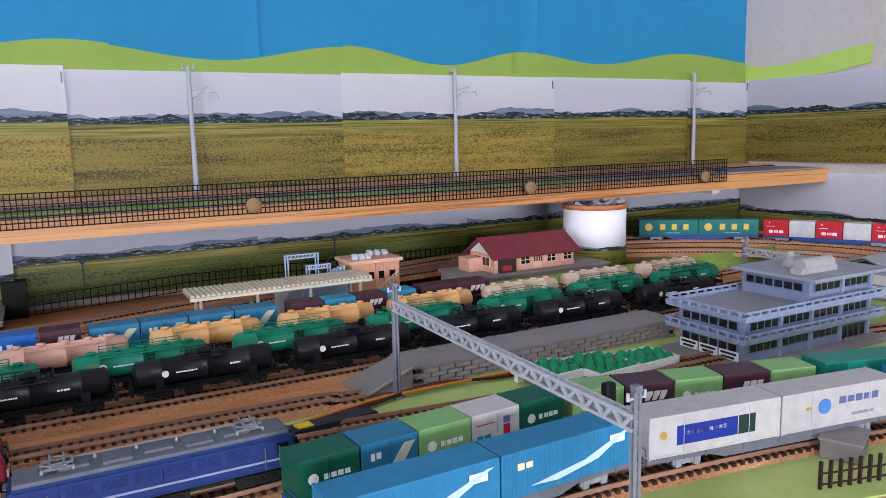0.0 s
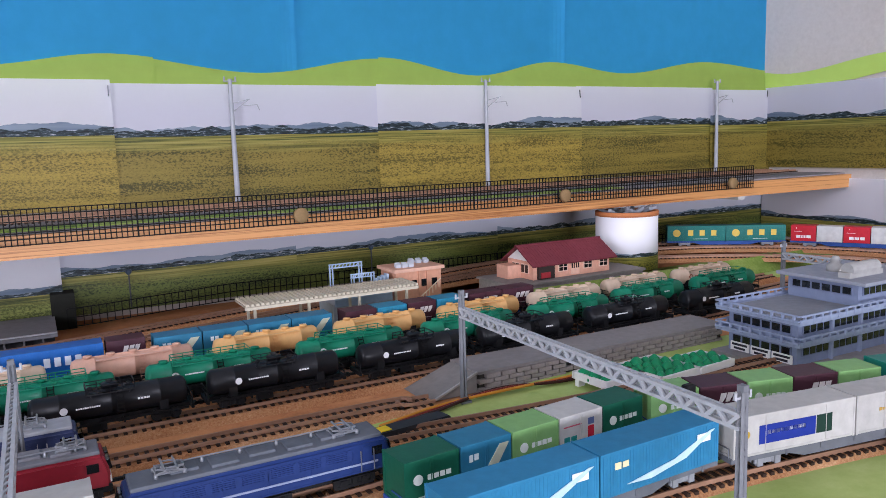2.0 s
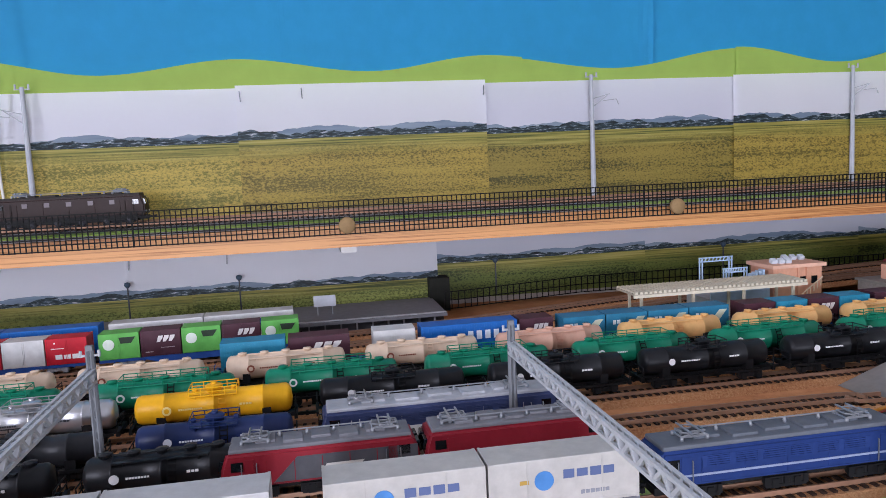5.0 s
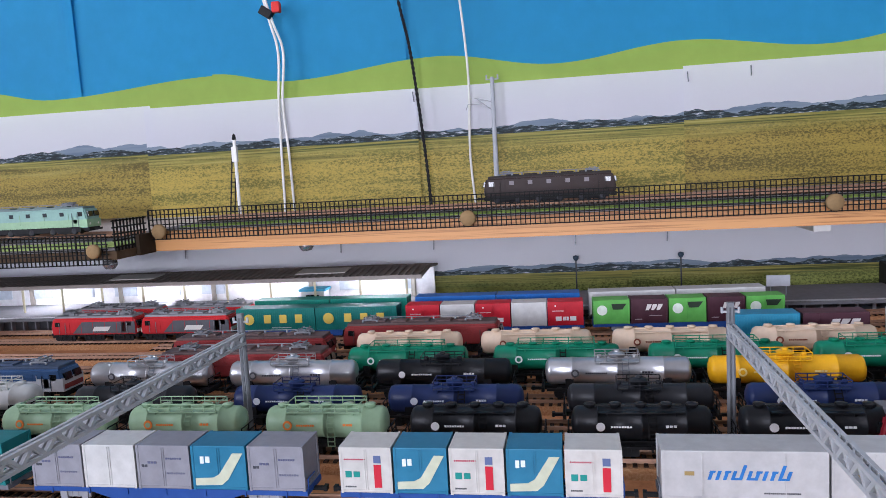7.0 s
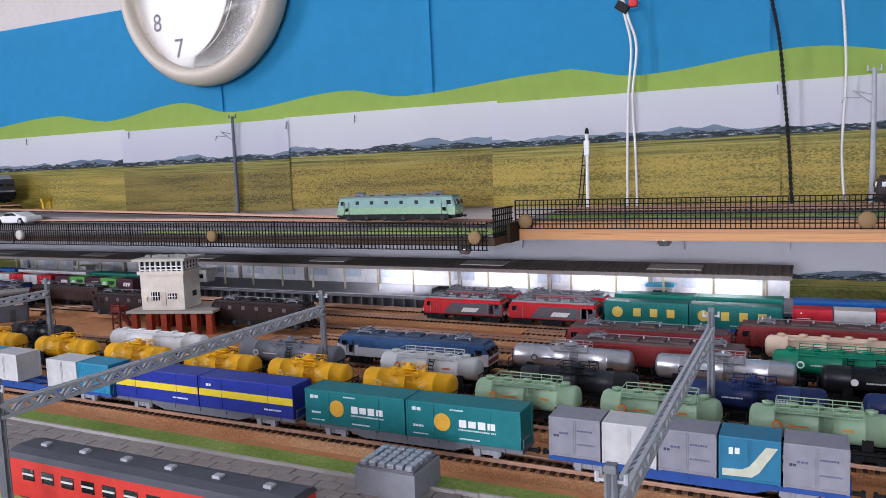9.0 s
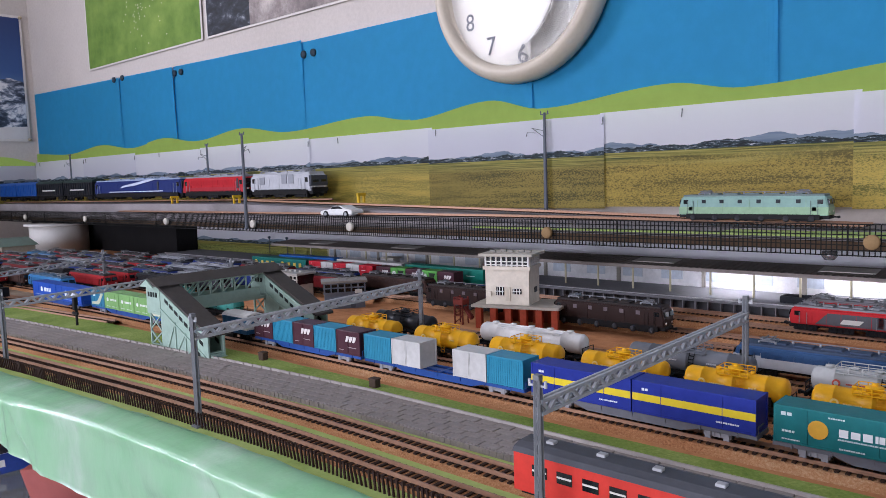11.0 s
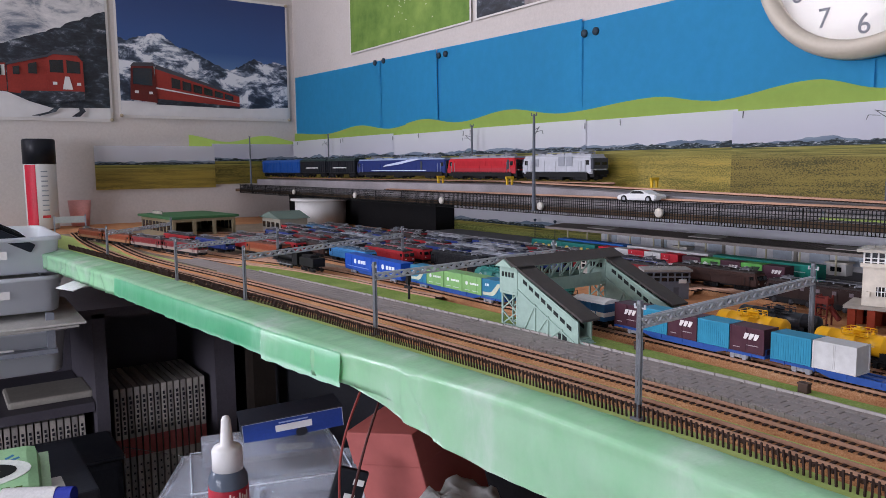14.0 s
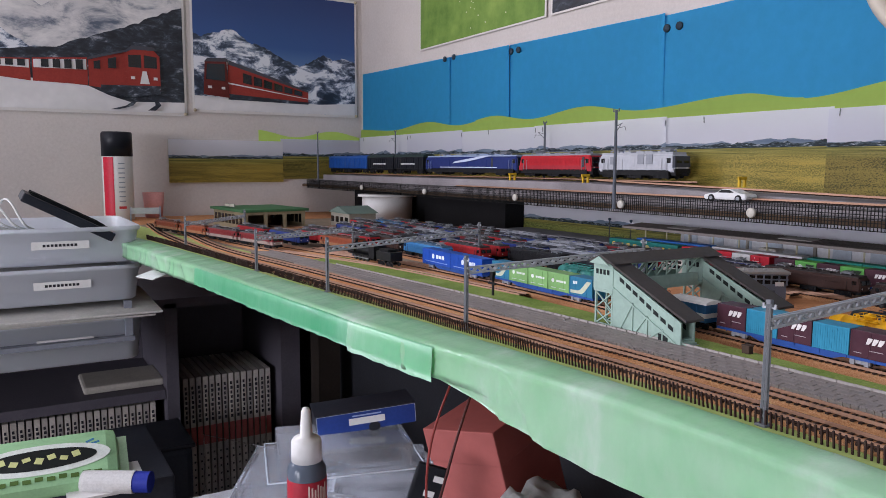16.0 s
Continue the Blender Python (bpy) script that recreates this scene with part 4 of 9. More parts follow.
CW, CH = 0.0163, 0.0172
STYLES = {
    "neko": ("1b7376", "teal green container with a yellow disc and white bars"),
    "kuro": ("14716a", "dark teal container with yellow discs"),
    "bluejr": ("2a7494", "blue container with a cream swoosh"),
    "white": ("c4c2bd", "white container with red and blue bars"),
    "grey": ("8a8a92", "light grey container with small dark bars"),
    "brown": ("4b2c36", "maroon brown container with a white bar"),
    "teal": ("2b86a5", "blue-green ribbed freight container"),
    "plain": ("c4c4c2", "plain white ribbed container"),
    "stripe": ("25358f", "royal blue container with a yellow stripe"),
    "truck": ("b8b8b8", "white long container with a blue slogan bar"),
    "globe": ("b8b6b1", "white long container with a blue disc and bars"),
    "red": ("bd2230", "red container with white bars"),
    "green": ("5fae52", "light green container with a white disc"),
    "dkgreen": ("135a44", "dark green container with a white bar"),
    "blue": ("1e66b4", "bright blue ribbed container with white bars"),
    "azure": ("2f7fa8", "sky-blue long container with pale streaks"),
    "cream": ("cdbb8c", "beige container with a black band"),
    "ltgreen": ("7fae6c", "pale green container with a white band"),
    "runtec": ("d0d0ce", "white long container with blue and yellow bars"),
    "deepteal": ("118070", "plain green-teal long ribbed container"),
    "panel": ("b9b7b2", "white long container with a dark blue panel"),
    "krs": ("1f4fae", "blue long container with a white emblem"),
    "navy": ("1f2548", "navy long container with a cream band"),
}
CONTAINERS = {}


def container(style, length, x, y, z=0.0125, turn=0.0, group="containers"):
    key = (style, round(length, 4))
    hexa, label = STYLES[style]
    if key in CONTAINERS:
        return copy_thing(CONTAINERS[key], pose(x, y, z, 0, 0, turn))
    c = thing("container", label, "freight container", group, x, y, z, turn)
    CONTAINERS[key] = c
    m, h, f = paint(hexa, 0.42), length / 2, -CW / 2 - 0.0001
    part("body", bx(B(), 0, 0, CH / 2, length - 0.0006, CW, CH, 0.0004), m, c)
    for s in (-1, 1):
        bm = B()
        for zz in (0.0006, CH - 0.0006):
            bx(bm, s * (h - 0.0004), 0, zz, 0.001, CW + 0.0004, 0.0013)
        for yy in (-1, 1):
            bx(bm, s * (h - 0.00035), yy * (CW / 2 - 0.00045), CH / 2, 0.001, 0.0012, CH - 0.0026)
        part("end_frame", bm, m, c)
    if style in ("teal", "blue", "deepteal", "runtec", "kuro", "azure"):
        bm = B()
        n = int(length / 0.0016)
        for i in range(1, n):
            bx(bm, -h + i * length / n, 0, CH / 2, 0.0007, CW + 0.0003, CH - 0.0022)
        ob = part("ribs", bm, m, c)
        ob["kind"] = "stuff"
        f -= 0.0003
    else:
        bm = B()
        for u in (-0.02, 0.02) if length < 0.03 else (-0.25, 0.25):
            bx(bm, u * length, f + 0.0001, CH / 2, 0.0003, 0.0005, CH * 0.9)
        bx(bm, 0, f + 0.0001, CH * 0.06, length * 0.94, 0.0004, 0.0003)
        part("door_seam", bm, paint(hexa, 0.6, vary=0.3), c)
    L = length

    def q(x0, x1, z0, z1, col, nm="marking"):
        mark(c, x0 * L, x1 * L, z0 * CH, z1 * CH, f, col, nm)

    def disc(u, v, r, col):
        ring = [(u * L + r * math.cos(k * math.pi / 10), v * CH + r * math.sin(k * math.pi / 10)) for k in range(20)]
        part("emblem", prism(B(), ring, 0.0003, "xz", f - 0.0002), paint(col, 0.5, bump=0), c)

    def poly(pts, col):
        part("swoosh", prism(B(), [(u * L, v * CH) for u, v in pts], 0.0003, "xz", f - 0.0002), paint(col, 0.5, bump=0), c)
    if style == "neko":
        disc(-0.17, 0.5, 0.0042, "d9a53a")
        q(-0.03, 0.3, 0.42, 0.62, "e9ecec")
        q(-0.03, 0.3, 0.33, 0.37, "c6d8d8")
        q(-0.45, -0.36, 0.74, 0.84, "cfe0e0")
        q(-0.44, -0.34, 0.3, 0.36, "cfe0e0")
        q(-0.1, 0.02, 0.84, 0.88, "cfe0e0")
        q(-0.44, -0.3, 0.1, 0.13, "cfe0e0")
        q(-0.02, 0.16, 0.09, 0.13, "cfe0e0")
    elif style == "kuro":
        for u in (-0.1, 0.1, 0.3):
            q(u - 0.045, u + 0.045, 0.35, 0.72, "d8bd58")
        disc(-0.34, 0.52, 0.0042, "d8bd58")
        q(-0.05, 0.2, 0.12, 0.16, "bcd6cf")
    elif style == "bluejr":
        poly([(-0.45, 0.1), (-0.45, 0.26), (-0.12, 0.28), (0.0, 0.36), (0.27, 0.84), (0.46, 0.84), (0.16, 0.24), (0.04, 0.12)], "c3c8b0")
        q(-0.34, -0.27, 0.6, 0.76, "dfe7ea", "emblem")
        q(-0.24, -0.16, 0.62, 0.76, "dfe7ea", "emblem")
    elif style == "white":
        q(-0.42, -0.1, 0.34, 0.48, "1d8a84")
        q(-0.42, 0.0, 0.72, 0.75, "b5485a")
        q(0.16, 0.3, 0.12, 0.62, ("2f49b4", "c4283a")[int(L * 1e4) % 2])
        q(0.16, 0.3, 0.66, 0.82, "5b6a92")
        q(-0.42, -0.2, 0.12, 0.15, "55565a")
    elif style == "grey":
        q(-0.3, -0.12, 0.58, 0.63, "5c5f7a")
        q(0.05, 0.35, 0.68, 0.72, "5c5f7a")
        q(0.05, 0.4, 0.34, 0.38, "6a6c80")
        q(-0.42, -0.3, 0.5, 0.56, "44464e")
    elif style == "brown":
        for k in range(3):
            u = -0.1 + k * 0.15
            poly([(u, 0.54), (u + 0.05, 0.78), (u + 0.17, 0.78), (u + 0.15, 0.68), (u + 0.08, 0.54)], "e4dfdc")
        q(0.0, 0.35, 0.3, 0.33, "b9aeb0")
        q(-0.4, -0.2, 0.16, 0.19, "b9aeb0")
    elif style == "stripe":
        q(-0.5, 0.5, 0.4, 0.62, "e2c92e", "stripe")
        q(-0.42, -0.36, 0.72, 0.8, "dfe3ee")
        q(0.2, 0.38, 0.18, 0.23, "dfe3ee")
    elif style == "truck":
        for k in range(11):
            u0, tall = -0.22 + k * 0.047, 0.72 if k in (4, 9) else 0.6
            poly([(u0, 0.42), (u0 + 0.02 * (tall - 0.42) / 0.18, tall), (u0 + 0.02 * (tall - 0.42) / 0.18 + 0.02, tall), (u0 + 0.02, 0.42)], "2c72b8")
            if k % 3 != 1 and k < 10:
                v0 = 0.42 if k % 2 else 0.56
                poly([(u0 + 0.012, v0), (u0 + 0.017, v0 + 0.04), (u0 + 0.052, v0 + 0.04), (u0 + 0.047, v0)], "2c72b8")
        q(-0.36, -0.3, 0.5, 0.58, "a08a5a")
        q(0.12, 0.34, 0.14, 0.17, "55565a")
    elif style == "globe":
        disc(-0.14, 0.56, 0.0034, "4d86c4")
        q(-0.02, 0.34, 0.56, 0.74, "5b6a92")
        q(0.1, 0.3, 0.2, 0.28, "8a8e98")
        q(-0.3, -0.24, 0.52, 0.6, "b59448")
    elif style == "red":
        q(-0.3, 0.32, 0.2, 0.38, "eceaea")
        q(-0.38, -0.05, 0.6, 0.63, "eceaea")
        q(-0.3, -0.26, 0.8, 0.86, "eceaea")
    elif style == "green":
        disc(-0.26, 0.58, 0.0036, "dfe9dd")
        poly([(0.04, 0.6), (0.0, 0.84), (0.42, 0.84), (0.3, 0.6)], "2b3a2c")
    elif style in ("dkgreen", "ltgreen"):
        q(-0.1, 0.36, 0.5, 0.62, "e2e8e2")
        disc(-0.26, 0.56, 0.002, "e2e8e2")
        q(-0.35, -0.1, 0.14, 0.18, "c9d6cc")
        q(0.05, 0.35, 0.14, 0.18, "c9d6cc")
    elif style == "blue":
        for u in (-0.02, 0.07, 0.16, 0.25):
            q(u, u + 0.055, 0.4, 0.72, "dfe8f2")
    elif style == "azure":
        poly([(-0.3, 0.2), (0.1, 0.42), (0.42, 0.84), (0.46, 0.84), (0.2, 0.36), (-0.1, 0.16)], "bfdce8")
        q(-0.4, -0.28, 0.6, 0.75, "e6dcb0")
        q(0.3, 0.42, 0.6, 0.8, "e8eef2")
    elif style == "cream":
        q(-0.5, 0.5, 0.36, 0.5, "1c1c1c", "band")
        q(0.1, 0.42, 0.56, 0.72, "6b5a3a")
    elif style == "runtec":
        q(-0.1, 0.32, 0.48, 0.74, "3f57a8")
        q(-0.34, -0.18, 0.4, 0.62, "d9a83a")
    elif style == "deepteal":
        q(0.1, 0.3, 0.5, 0.55, "c0ddd4")
    elif style == "panel":
        q(-0.3, 0.16, 0.26, 0.72, "20348c", "panel")
        q(0.17, 0.3, 0.26, 0.72, "1d3a30", "panel")
        q(-0.24, 0.08, 0.48, 0.58, "e6e8f0")
        disc(-0.4, 0.55, 0.0016, "b5973c")
    elif style == "krs":
        disc(-0.1, 0.55, 0.003, "dfe6f2")
        q(0.0, 0.3, 0.42, 0.68, "dfe6f2")
        q(-0.4, 0.4, 0.14, 0.18, "9fb4d8")
    elif style == "navy":
        q(-0.5, 0.5, 0.2, 0.32, "d8cfa2", "stripe")
        q(-0.2, 0.3, 0.55, 0.7, "c8ccd8")
    return c


def ladder_mesh(x0, x1, line, rung=0.0018, bar_w=0.0005):
    """A ladder of one piece, between x0 and x1, up a line of (y, z)."""
    bm, rows = B(), []
    for k, ((ya, za), (yb, zb)) in enumerate(zip(line, line[1:])):
        n = max(1, int(math.hypot(yb - ya, zb - za) / rung))
        for i in range(n):
            for f in (0.0, 0.3):
                u = (i + f) / n
                rows.append((ya + (yb - ya) * u, za + (zb - za) * u, f == 0.0))
    rows.append((*line[-1], False))
    xs = (x0, x0 + bar_w, x1 - bar_w, x1)
    grid = [[bm.verts.new((x, y, z)) for x in xs] for y, z, _ in rows]
    for k in range(len(rows) - 1):
        for c in range(3):
            if c != 1 or rows[k][2]:
                bm.faces.new((grid[k][c], grid[k][c + 1], grid[k + 1][c + 1], grid[k + 1][c]))
    bmesh.ops.solidify(bm, geom=bm.faces[:], thickness=0.0004)
    return bm


def tank_wagon(length, hexa, label, kind="hump", logo="dfe3e6", group="tank wagons", metal=0.0, slim=False, rails=True):
    """A bogie tank car: drum with dished ends, saddle walkway, dome, ladders, frame and trucks."""
    w = thing("tank_wagon", label, "tank wagon", group)
    m = paint(hexa, 0.3 if metal else 0.38, metal, vary=0.14)
    h, r = length / 2, 0.0066 if slim else 0.007
    zc = (0.0252 if slim else 0.0268) - r
    prof = [(0.0, -h), (r * 0.55, -h + 0.0004), (r * 0.86, -h + 0.0013), (r, -h + 0.003), *[(r + e, u * length + d) for u in (-0.31, 0.0, 0.31) for e, d in ((0.0, -0.0005), (0.0002, -0.0004), (0.0002, 0.0004), (0.0, 0.0005))], (r, h - 0.003), (r * 0.86, h - 0.0013), (r * 0.55, h - 0.0004), (0.0, h)]
    bm = lathe(B(), prof, 28, "x", (0, 0, zc))
    part("tank", bm, m, w)
    bm, zt = B(), zc + r
    if kind == "hump":
        lathe(bm, [(0.0038, zt - 0.0012), (0.0038, zt + 0.0016), (0.0042, zt + 0.0017), (0.0042, zt + 0.0022), (0.0031, zt + 0.0028), (0.0, zt + 0.003)], 18)
        lathe(bm, [(0.0014, zt + 0.0026), (0.0015, zt + 0.0038), (0.0, zt + 0.004)], 10)
        for u in (-0.009, 0.009):
            lathe(bm, [(0.0012, zt - 0.0006), (0.0012, zt + 0.0014), (0.0, zt + 0.0016)], 10, at=(u, 0, 0))
    else:
        for u in (-0.36, -0.18, 0.0, 0.18, 0.36):
            lathe(bm, [(0.0022, zt - 0.0006), (0.0022, zt + 0.0008), (0.0025, zt + 0.0009), (0.0025, zt + 0.0013), (0.0, zt + 0.0016)], 12, at=(u * length, 0, 0))
        bx(bm, 0, 0, zt + 0.0001, length * 0.8, 0.0012, 0.0008)
    part("dome", bm, m, w)
    span = 0.3 if kind == "hump" else 0.6
    bm = B()
    for s in (-1, 1):
        bx(bm, 0, s * 0.0048, zt - 0.0012, length * span, 0.0024, 0.0006)
        for u in (-0.4, 0.4):
            bx(bm, u * span * length, s * 0.0044, zt - 0.0022, 0.0006, 0.0022, 0.002)
        if rails:
            n = 5 if kind == "hump" else 7
            for i in range(n):
                u = (-0.5 + i / (n - 1)) * span * length
                rod(bm, (u, s * 0.0059, zt - 0.001), (u, s * 0.0059, zt + 0.0026), 0.00026, 5)
            for z in (0.0008, 0.0026):
                rod(bm, (-span / 2 * length, s * 0.0059, zt + z), (span / 2 * length, s * 0.0059, zt + z), 0.00026, 5)
    if rails:
        for u in (-span / 2, span / 2):
            rod(bm, (u * length, -0.0059, zt + 0.0026), (u * length, 0.0059, zt + 0.0026), 0.00026, 5)
    part("walkway", bm, m, w)
    for s in (-1, 1):
        bm = ladder_mesh(0.0022, 0.0058, [(s * 0.0086, 0.0112), (s * 0.0085, zt - 0.005), (s * 0.006, zt - 0.0012)])
        part("ladder", bm, (m if hexa[0] in "de8" else CHASSIS) if not metal else GREY, w)
    bm = bx(B(), 0, 0, 0.0114, length + 0.004, 0.0042, 0.0022)
    for s in (-1, 1):
        bx(bm, s * (h + 0.0012), 0, 0.0118, 0.0016, 0.0156, 0.0024)
        prism(bm, [(-0.0066, 0.0118), (0.0066, 0.0118), (0.0066, zc - 0.0025), (0.0045, zc - 0.0052), (-0.0045, zc - 0.0052), (-0.0066, zc - 0.0025)], 0.0042, "yz", s * length * 0.33 - 0.0021)
        bx(bm, 0, s * 0.0072, 0.0116, length * 0.98, 0.0012, 0.0012)
        for u in (-0.2, -0.07, 0.07, 0.2):
            bx(bm, u * length, s * 0.0056, 0.0108, 0.0008, 0.0034, 0.0026)
        bx(bm, s * length * 0.1, s * 0.004, 0.0088, 0.009, 0.0034, 0.0032)
        for e in (-1, 0, 1):
            rod(bm, (s * (h + 0.0012), e * 0.0072, 0.012), (s * (h + 0.0012), e * 0.0072, 0.0186), 0.0003, 5)
        for z in (0.0155, 0.0186):
            rod(bm, (s * (h + 0.0012), -0.0072, z), (s * (h + 0.0012), 0.0072, z), 0.0003, 5)
    part("underframe", bm, CHASSIS, w)
    for s in (-1, 1):
        bogie(w, s * length * 0.34)
        coupler(w, s * (h + 0.002))
    if logo:
        def ring(q):
            return [(-length * 0.29 + q * math.cos(k * math.pi / 9), zc + 0.0004 + q * math.sin(k * math.pi / 9)) for k in range(18)]
        e = part("emblem", prism(B(), ring(0.0018 if hexa[0] in "12" else 0.0021), 0.0004, "xz", -r - 0.0003), paint(logo, 0.5, bump=0), w)
        if hexa[0] not in "12":
            part("emblem_core", prism(B(), ring(0.0012), 0.0002, "xz", -r - 0.0005), m, e)
        mark(w, -length * 0.22, -length * 0.07, zc, zc + 0.0008, -r - 0.0001, logo)
        mark(w, length * 0.16, length * 0.24, zc + 0.0002, zc + 0.0012, -r - 0.0001, logo)
    return w


def pantograph(parent, x, z, up=False, color=None):
    """A folded collector: base frame on insulators, two crossed arms, head."""
    m, bm = color or STEEL, B()
    for s in (-1, 1):
        rod(bm, (x - 0.0055, s * 0.0035, z + 0.001), (x + 0.0055, s * 0.0035, z + 0.001), 0.0004, 5)
        rod(bm, (x + s * 0.005, -0.0036, z + 0.001), (x + s * 0.005, 0.0036, z + 0.001), 0.0004, 5)
        for e in (-0.005, 0.005):
            lathe(bm, [(0.0008, z - 0.0004), (0.0008, z + 0.001), (0.0, z + 0.0011)], 6, at=(x + e, s * 0.0035, 0))
    p = part("pantograph", bm, m, parent)
    for s in (-1, 1):
        bm = B()
        for e in (-1, 1):
            rod(bm, (x - s * 0.0048, e * 0.0034, z + 0.0011), (x + s * 0.0048, e * 0.0022, z + 0.0024), 0.00035, 5)
        rod(bm, (x + s * 0.0048, -0.0023, z + 0.0024), (x + s * 0.0048, 0.0023, z + 0.0024), 0.00035, 5)
        part("arm", bm, m, p)
    bm = B()
    for s in (-1, 1):
        rod(bm, (x + s * 0.0022, -0.0062, z + 0.003), (x + s * 0.0022, 0.0062, z + 0.003), 0.00045, 5)
        rod(bm, (x - 0.0022, s * 0.0035, z + 0.0029), (x + 0.0022, s * 0.0035, z + 0.0029), 0.0003, 5)
        rod(bm, (x, s * 0.0035, z + 0.0029), (x + 0.0046, s * 0.002, z + 0.0024), 0.0003, 5)
    part("collector_head", bm, m, p)


def electric_loco(length, body, roof, label, low=None, nose=None, stripe=None, patch=None, height=0.0208, group="electric locomotives", steps=6, frame_col=None, glazed=0, low_h=0.0044):
    """An electric locomotive: rounded box body with cab ends, roof gear, windows, louvres, skirts, trucks."""
    w = thing("locomotive", label, "locomotive", group)
    h, wd = length / 2, 0.0182
    mb, mr = paint(body, 0.48), paint(roof, 0.6)
    z0, z1 = 0.0118, 0.0065 + height - 0.002

    def shell(bm, zlo, zhi, wide, inset=0.0, taper=0.0022):
        return prism(bm, [(-h + inset, zlo), (h - inset, zlo), (h - inset, (zlo + zhi) / 2), (h - inset - taper, zhi), (-h + inset + taper, zhi), (-h + inset, (zlo + zhi) / 2)], wide, "xz", -wide / 2)
    bm = shell(B(), z0, z1, wd)
    bmesh.ops.bevel(bm, geom=[e for e in bm.edges], offset=0.0011, segments=3, affect="EDGES")
    part("body", bm, mb, w)
    part("roof", bx(B(), 0, 0, z1 + 0.0004, length - 0.0062, wd - 0.0026, 0.0022, 0.0008), mr, w)
    bm = B()
    for i in range(5):
        u = -0.28 + i * 0.14
        bx(bm, u * length, 0.001 * (-1) ** i, z1 + 0.0018, length * 0.1, 0.0086, 0.0016, 0.0004)
    part("roof_gear", bm, paint(roof, 0.6, vary=0.25), w)
    bm = B()
    rod(bm, (-h * 0.7, 0.003, z1 + 0.0036), (h * 0.7, 0.003, z1 + 0.0036), 0.0003, 5)
    for i in range(6):
        lathe(bm, [(0.0006, z1 + 0.001), (0.0008, z1 + 0.0024), (0.0004, z1 + 0.0036), (0.0, z1 + 0.0037)], 6, at=(-h * 0.7 + i * h * 0.28, 0.003, 0))
    part("bus_bar", bm, STEEL, w)
    for s in (-1, 1):
        pantograph(w, s * length * 0.33, z1 + 0.0018)
        # cab: windscreen, side windows, headlights
        e = s * (h - 0.0003)
        bm = B()
        for yy in (-0.0042, 0.0042):
            bx(bm, e + s * 0.0001, yy, z1 - 0.0048, 0.0016, 0.0062, 0.0044, 0.0003, rot=Matrix.Rotation(s * -0.2, 4, "Y"))
        part("windscreen", bm, DARKGLASS, w)
        bm = B()
        for yy in (-0.0055, 0.0055):
            lathe(bm, [(0.0, e + s * 0.0), (0.0009, e), (0.0009, e + s * 0.0006), (0.0, e + s * 0.0006)], 10, "x", (0, yy, z0 + 0.0032))
        part("headlight", bm, WHITE, w)
        if nose:
            mark_bm = bx(B(), e + s * 0.0004, 0, z0 + 0.003, 0.0006, wd - 0.002, 0.0028)
            part("nose_band", mark_bm, paint(nose, 0.4), w)
        for f in (-1, 1):
            part("cab_window", bx(B(), s * (h - 0.0062), f * (wd / 2 + 0.00005), z1 - 0.0048, 0.0044, 0.0003, 0.0036), DARKGLASS, w)
            part("cab_door", bx(B(), s * (h - 0.0108), f * (wd / 2 + 0.00005), (z0 + z1) / 2, 0.0034, 0.0003, 0.0088), paint(body, 0.5, vary=0.2), w)
        bogie(w, s * length * 0.34, None, 0.0155, 1.5)
        part("skirt", bx(B(), s * (h - 0.002), 0, 0.0105, 0.005, 0.015, 0.003, 0.0005), CHASSIS, w)
        coupler(w, s * (h + 0.0012))
    bogie(w, 0, None, 0.0155, 1.5)
    part("underframe", bx(B(), 0, 0, 0.0112, length - 0.003, 0.0145, 0.0018), CHASSIS, w)
    n = steps
    if n:
        bm = bx(B(), 0, -wd / 2 - 0.0001, z1 - 0.0046, length - 0.034, 0.0003, 0.0044)
        for i in range(n):
            u = (-0.5 + (i + 0.5) / n) * (length - 0.036)
            for k in range(5):
                bx(bm, u, -wd / 2 - 0.0003, z1 - 0.0062 + k * 0.0008, (length - 0.036) / n * 0.8, 0.0006, 0.0003)
        part("louvre_band", bm, paint(body, 0.6, vary=0.25), w)
    bm = bx(B(), 0, -wd / 2 - 0.0001, z0 + 0.0011, length - 0.006, 0.0004, 0.0004)
    for u in (-0.5, -0.25, 0.0, 0.25, 0.5):
        bx(bm, u * (length - 0.034), -wd / 2 - 0.0001, (z0 + z1) / 2 - 0.0012, 0.0003, 0.0003, z1 - z0 - 0.0046)
    part("panel_seam", bm, paint(low or body, 0.7, vary=0.35), w)
    for s in (-1, 1):
        bm = B()
        for dx in (0.0078, 0.0134):
            rod(bm, (s * (h - dx), -wd / 2 - 0.0005, z0 + 0.001), (s * (h - dx), -wd / 2 - 0.0005, z1 - 0.004), 0.00025, 5)
            rod(bm, (s * (h - dx), -wd / 2, z1 - 0.004), (s * (h - dx), -wd / 2 - 0.0005, z1 - 0.004), 0.00025, 5)
        part("grab_rail", bm, paint(roof, 0.5), w)
    if glazed:
        part("running_gear", bx(B(), 0, 0, 0.0108, length * 0.9, wd + 0.0006, 0.0052, 0.0006), CHASSIS, w)
        for i in range(6):
            bm = lathe(B(), [(0.0, -0.0098), (0.0024, -0.0098), (0.0027, -0.0094), (0.0027, -0.008), (0.0, -0.008)], 12)
            bmesh.ops.rotate(bm, verts=bm.verts[:], cent=(0, 0, 0), matrix=Matrix.Rotation(radians(-90), 3, "X"))
            bmesh.ops.translate(bm, verts=bm.verts[:], vec=((-0.4 + 0.16 * i) * length, 0, 0.009))
            part("wheel", bm, paint("2c2c30", 0.5), w)
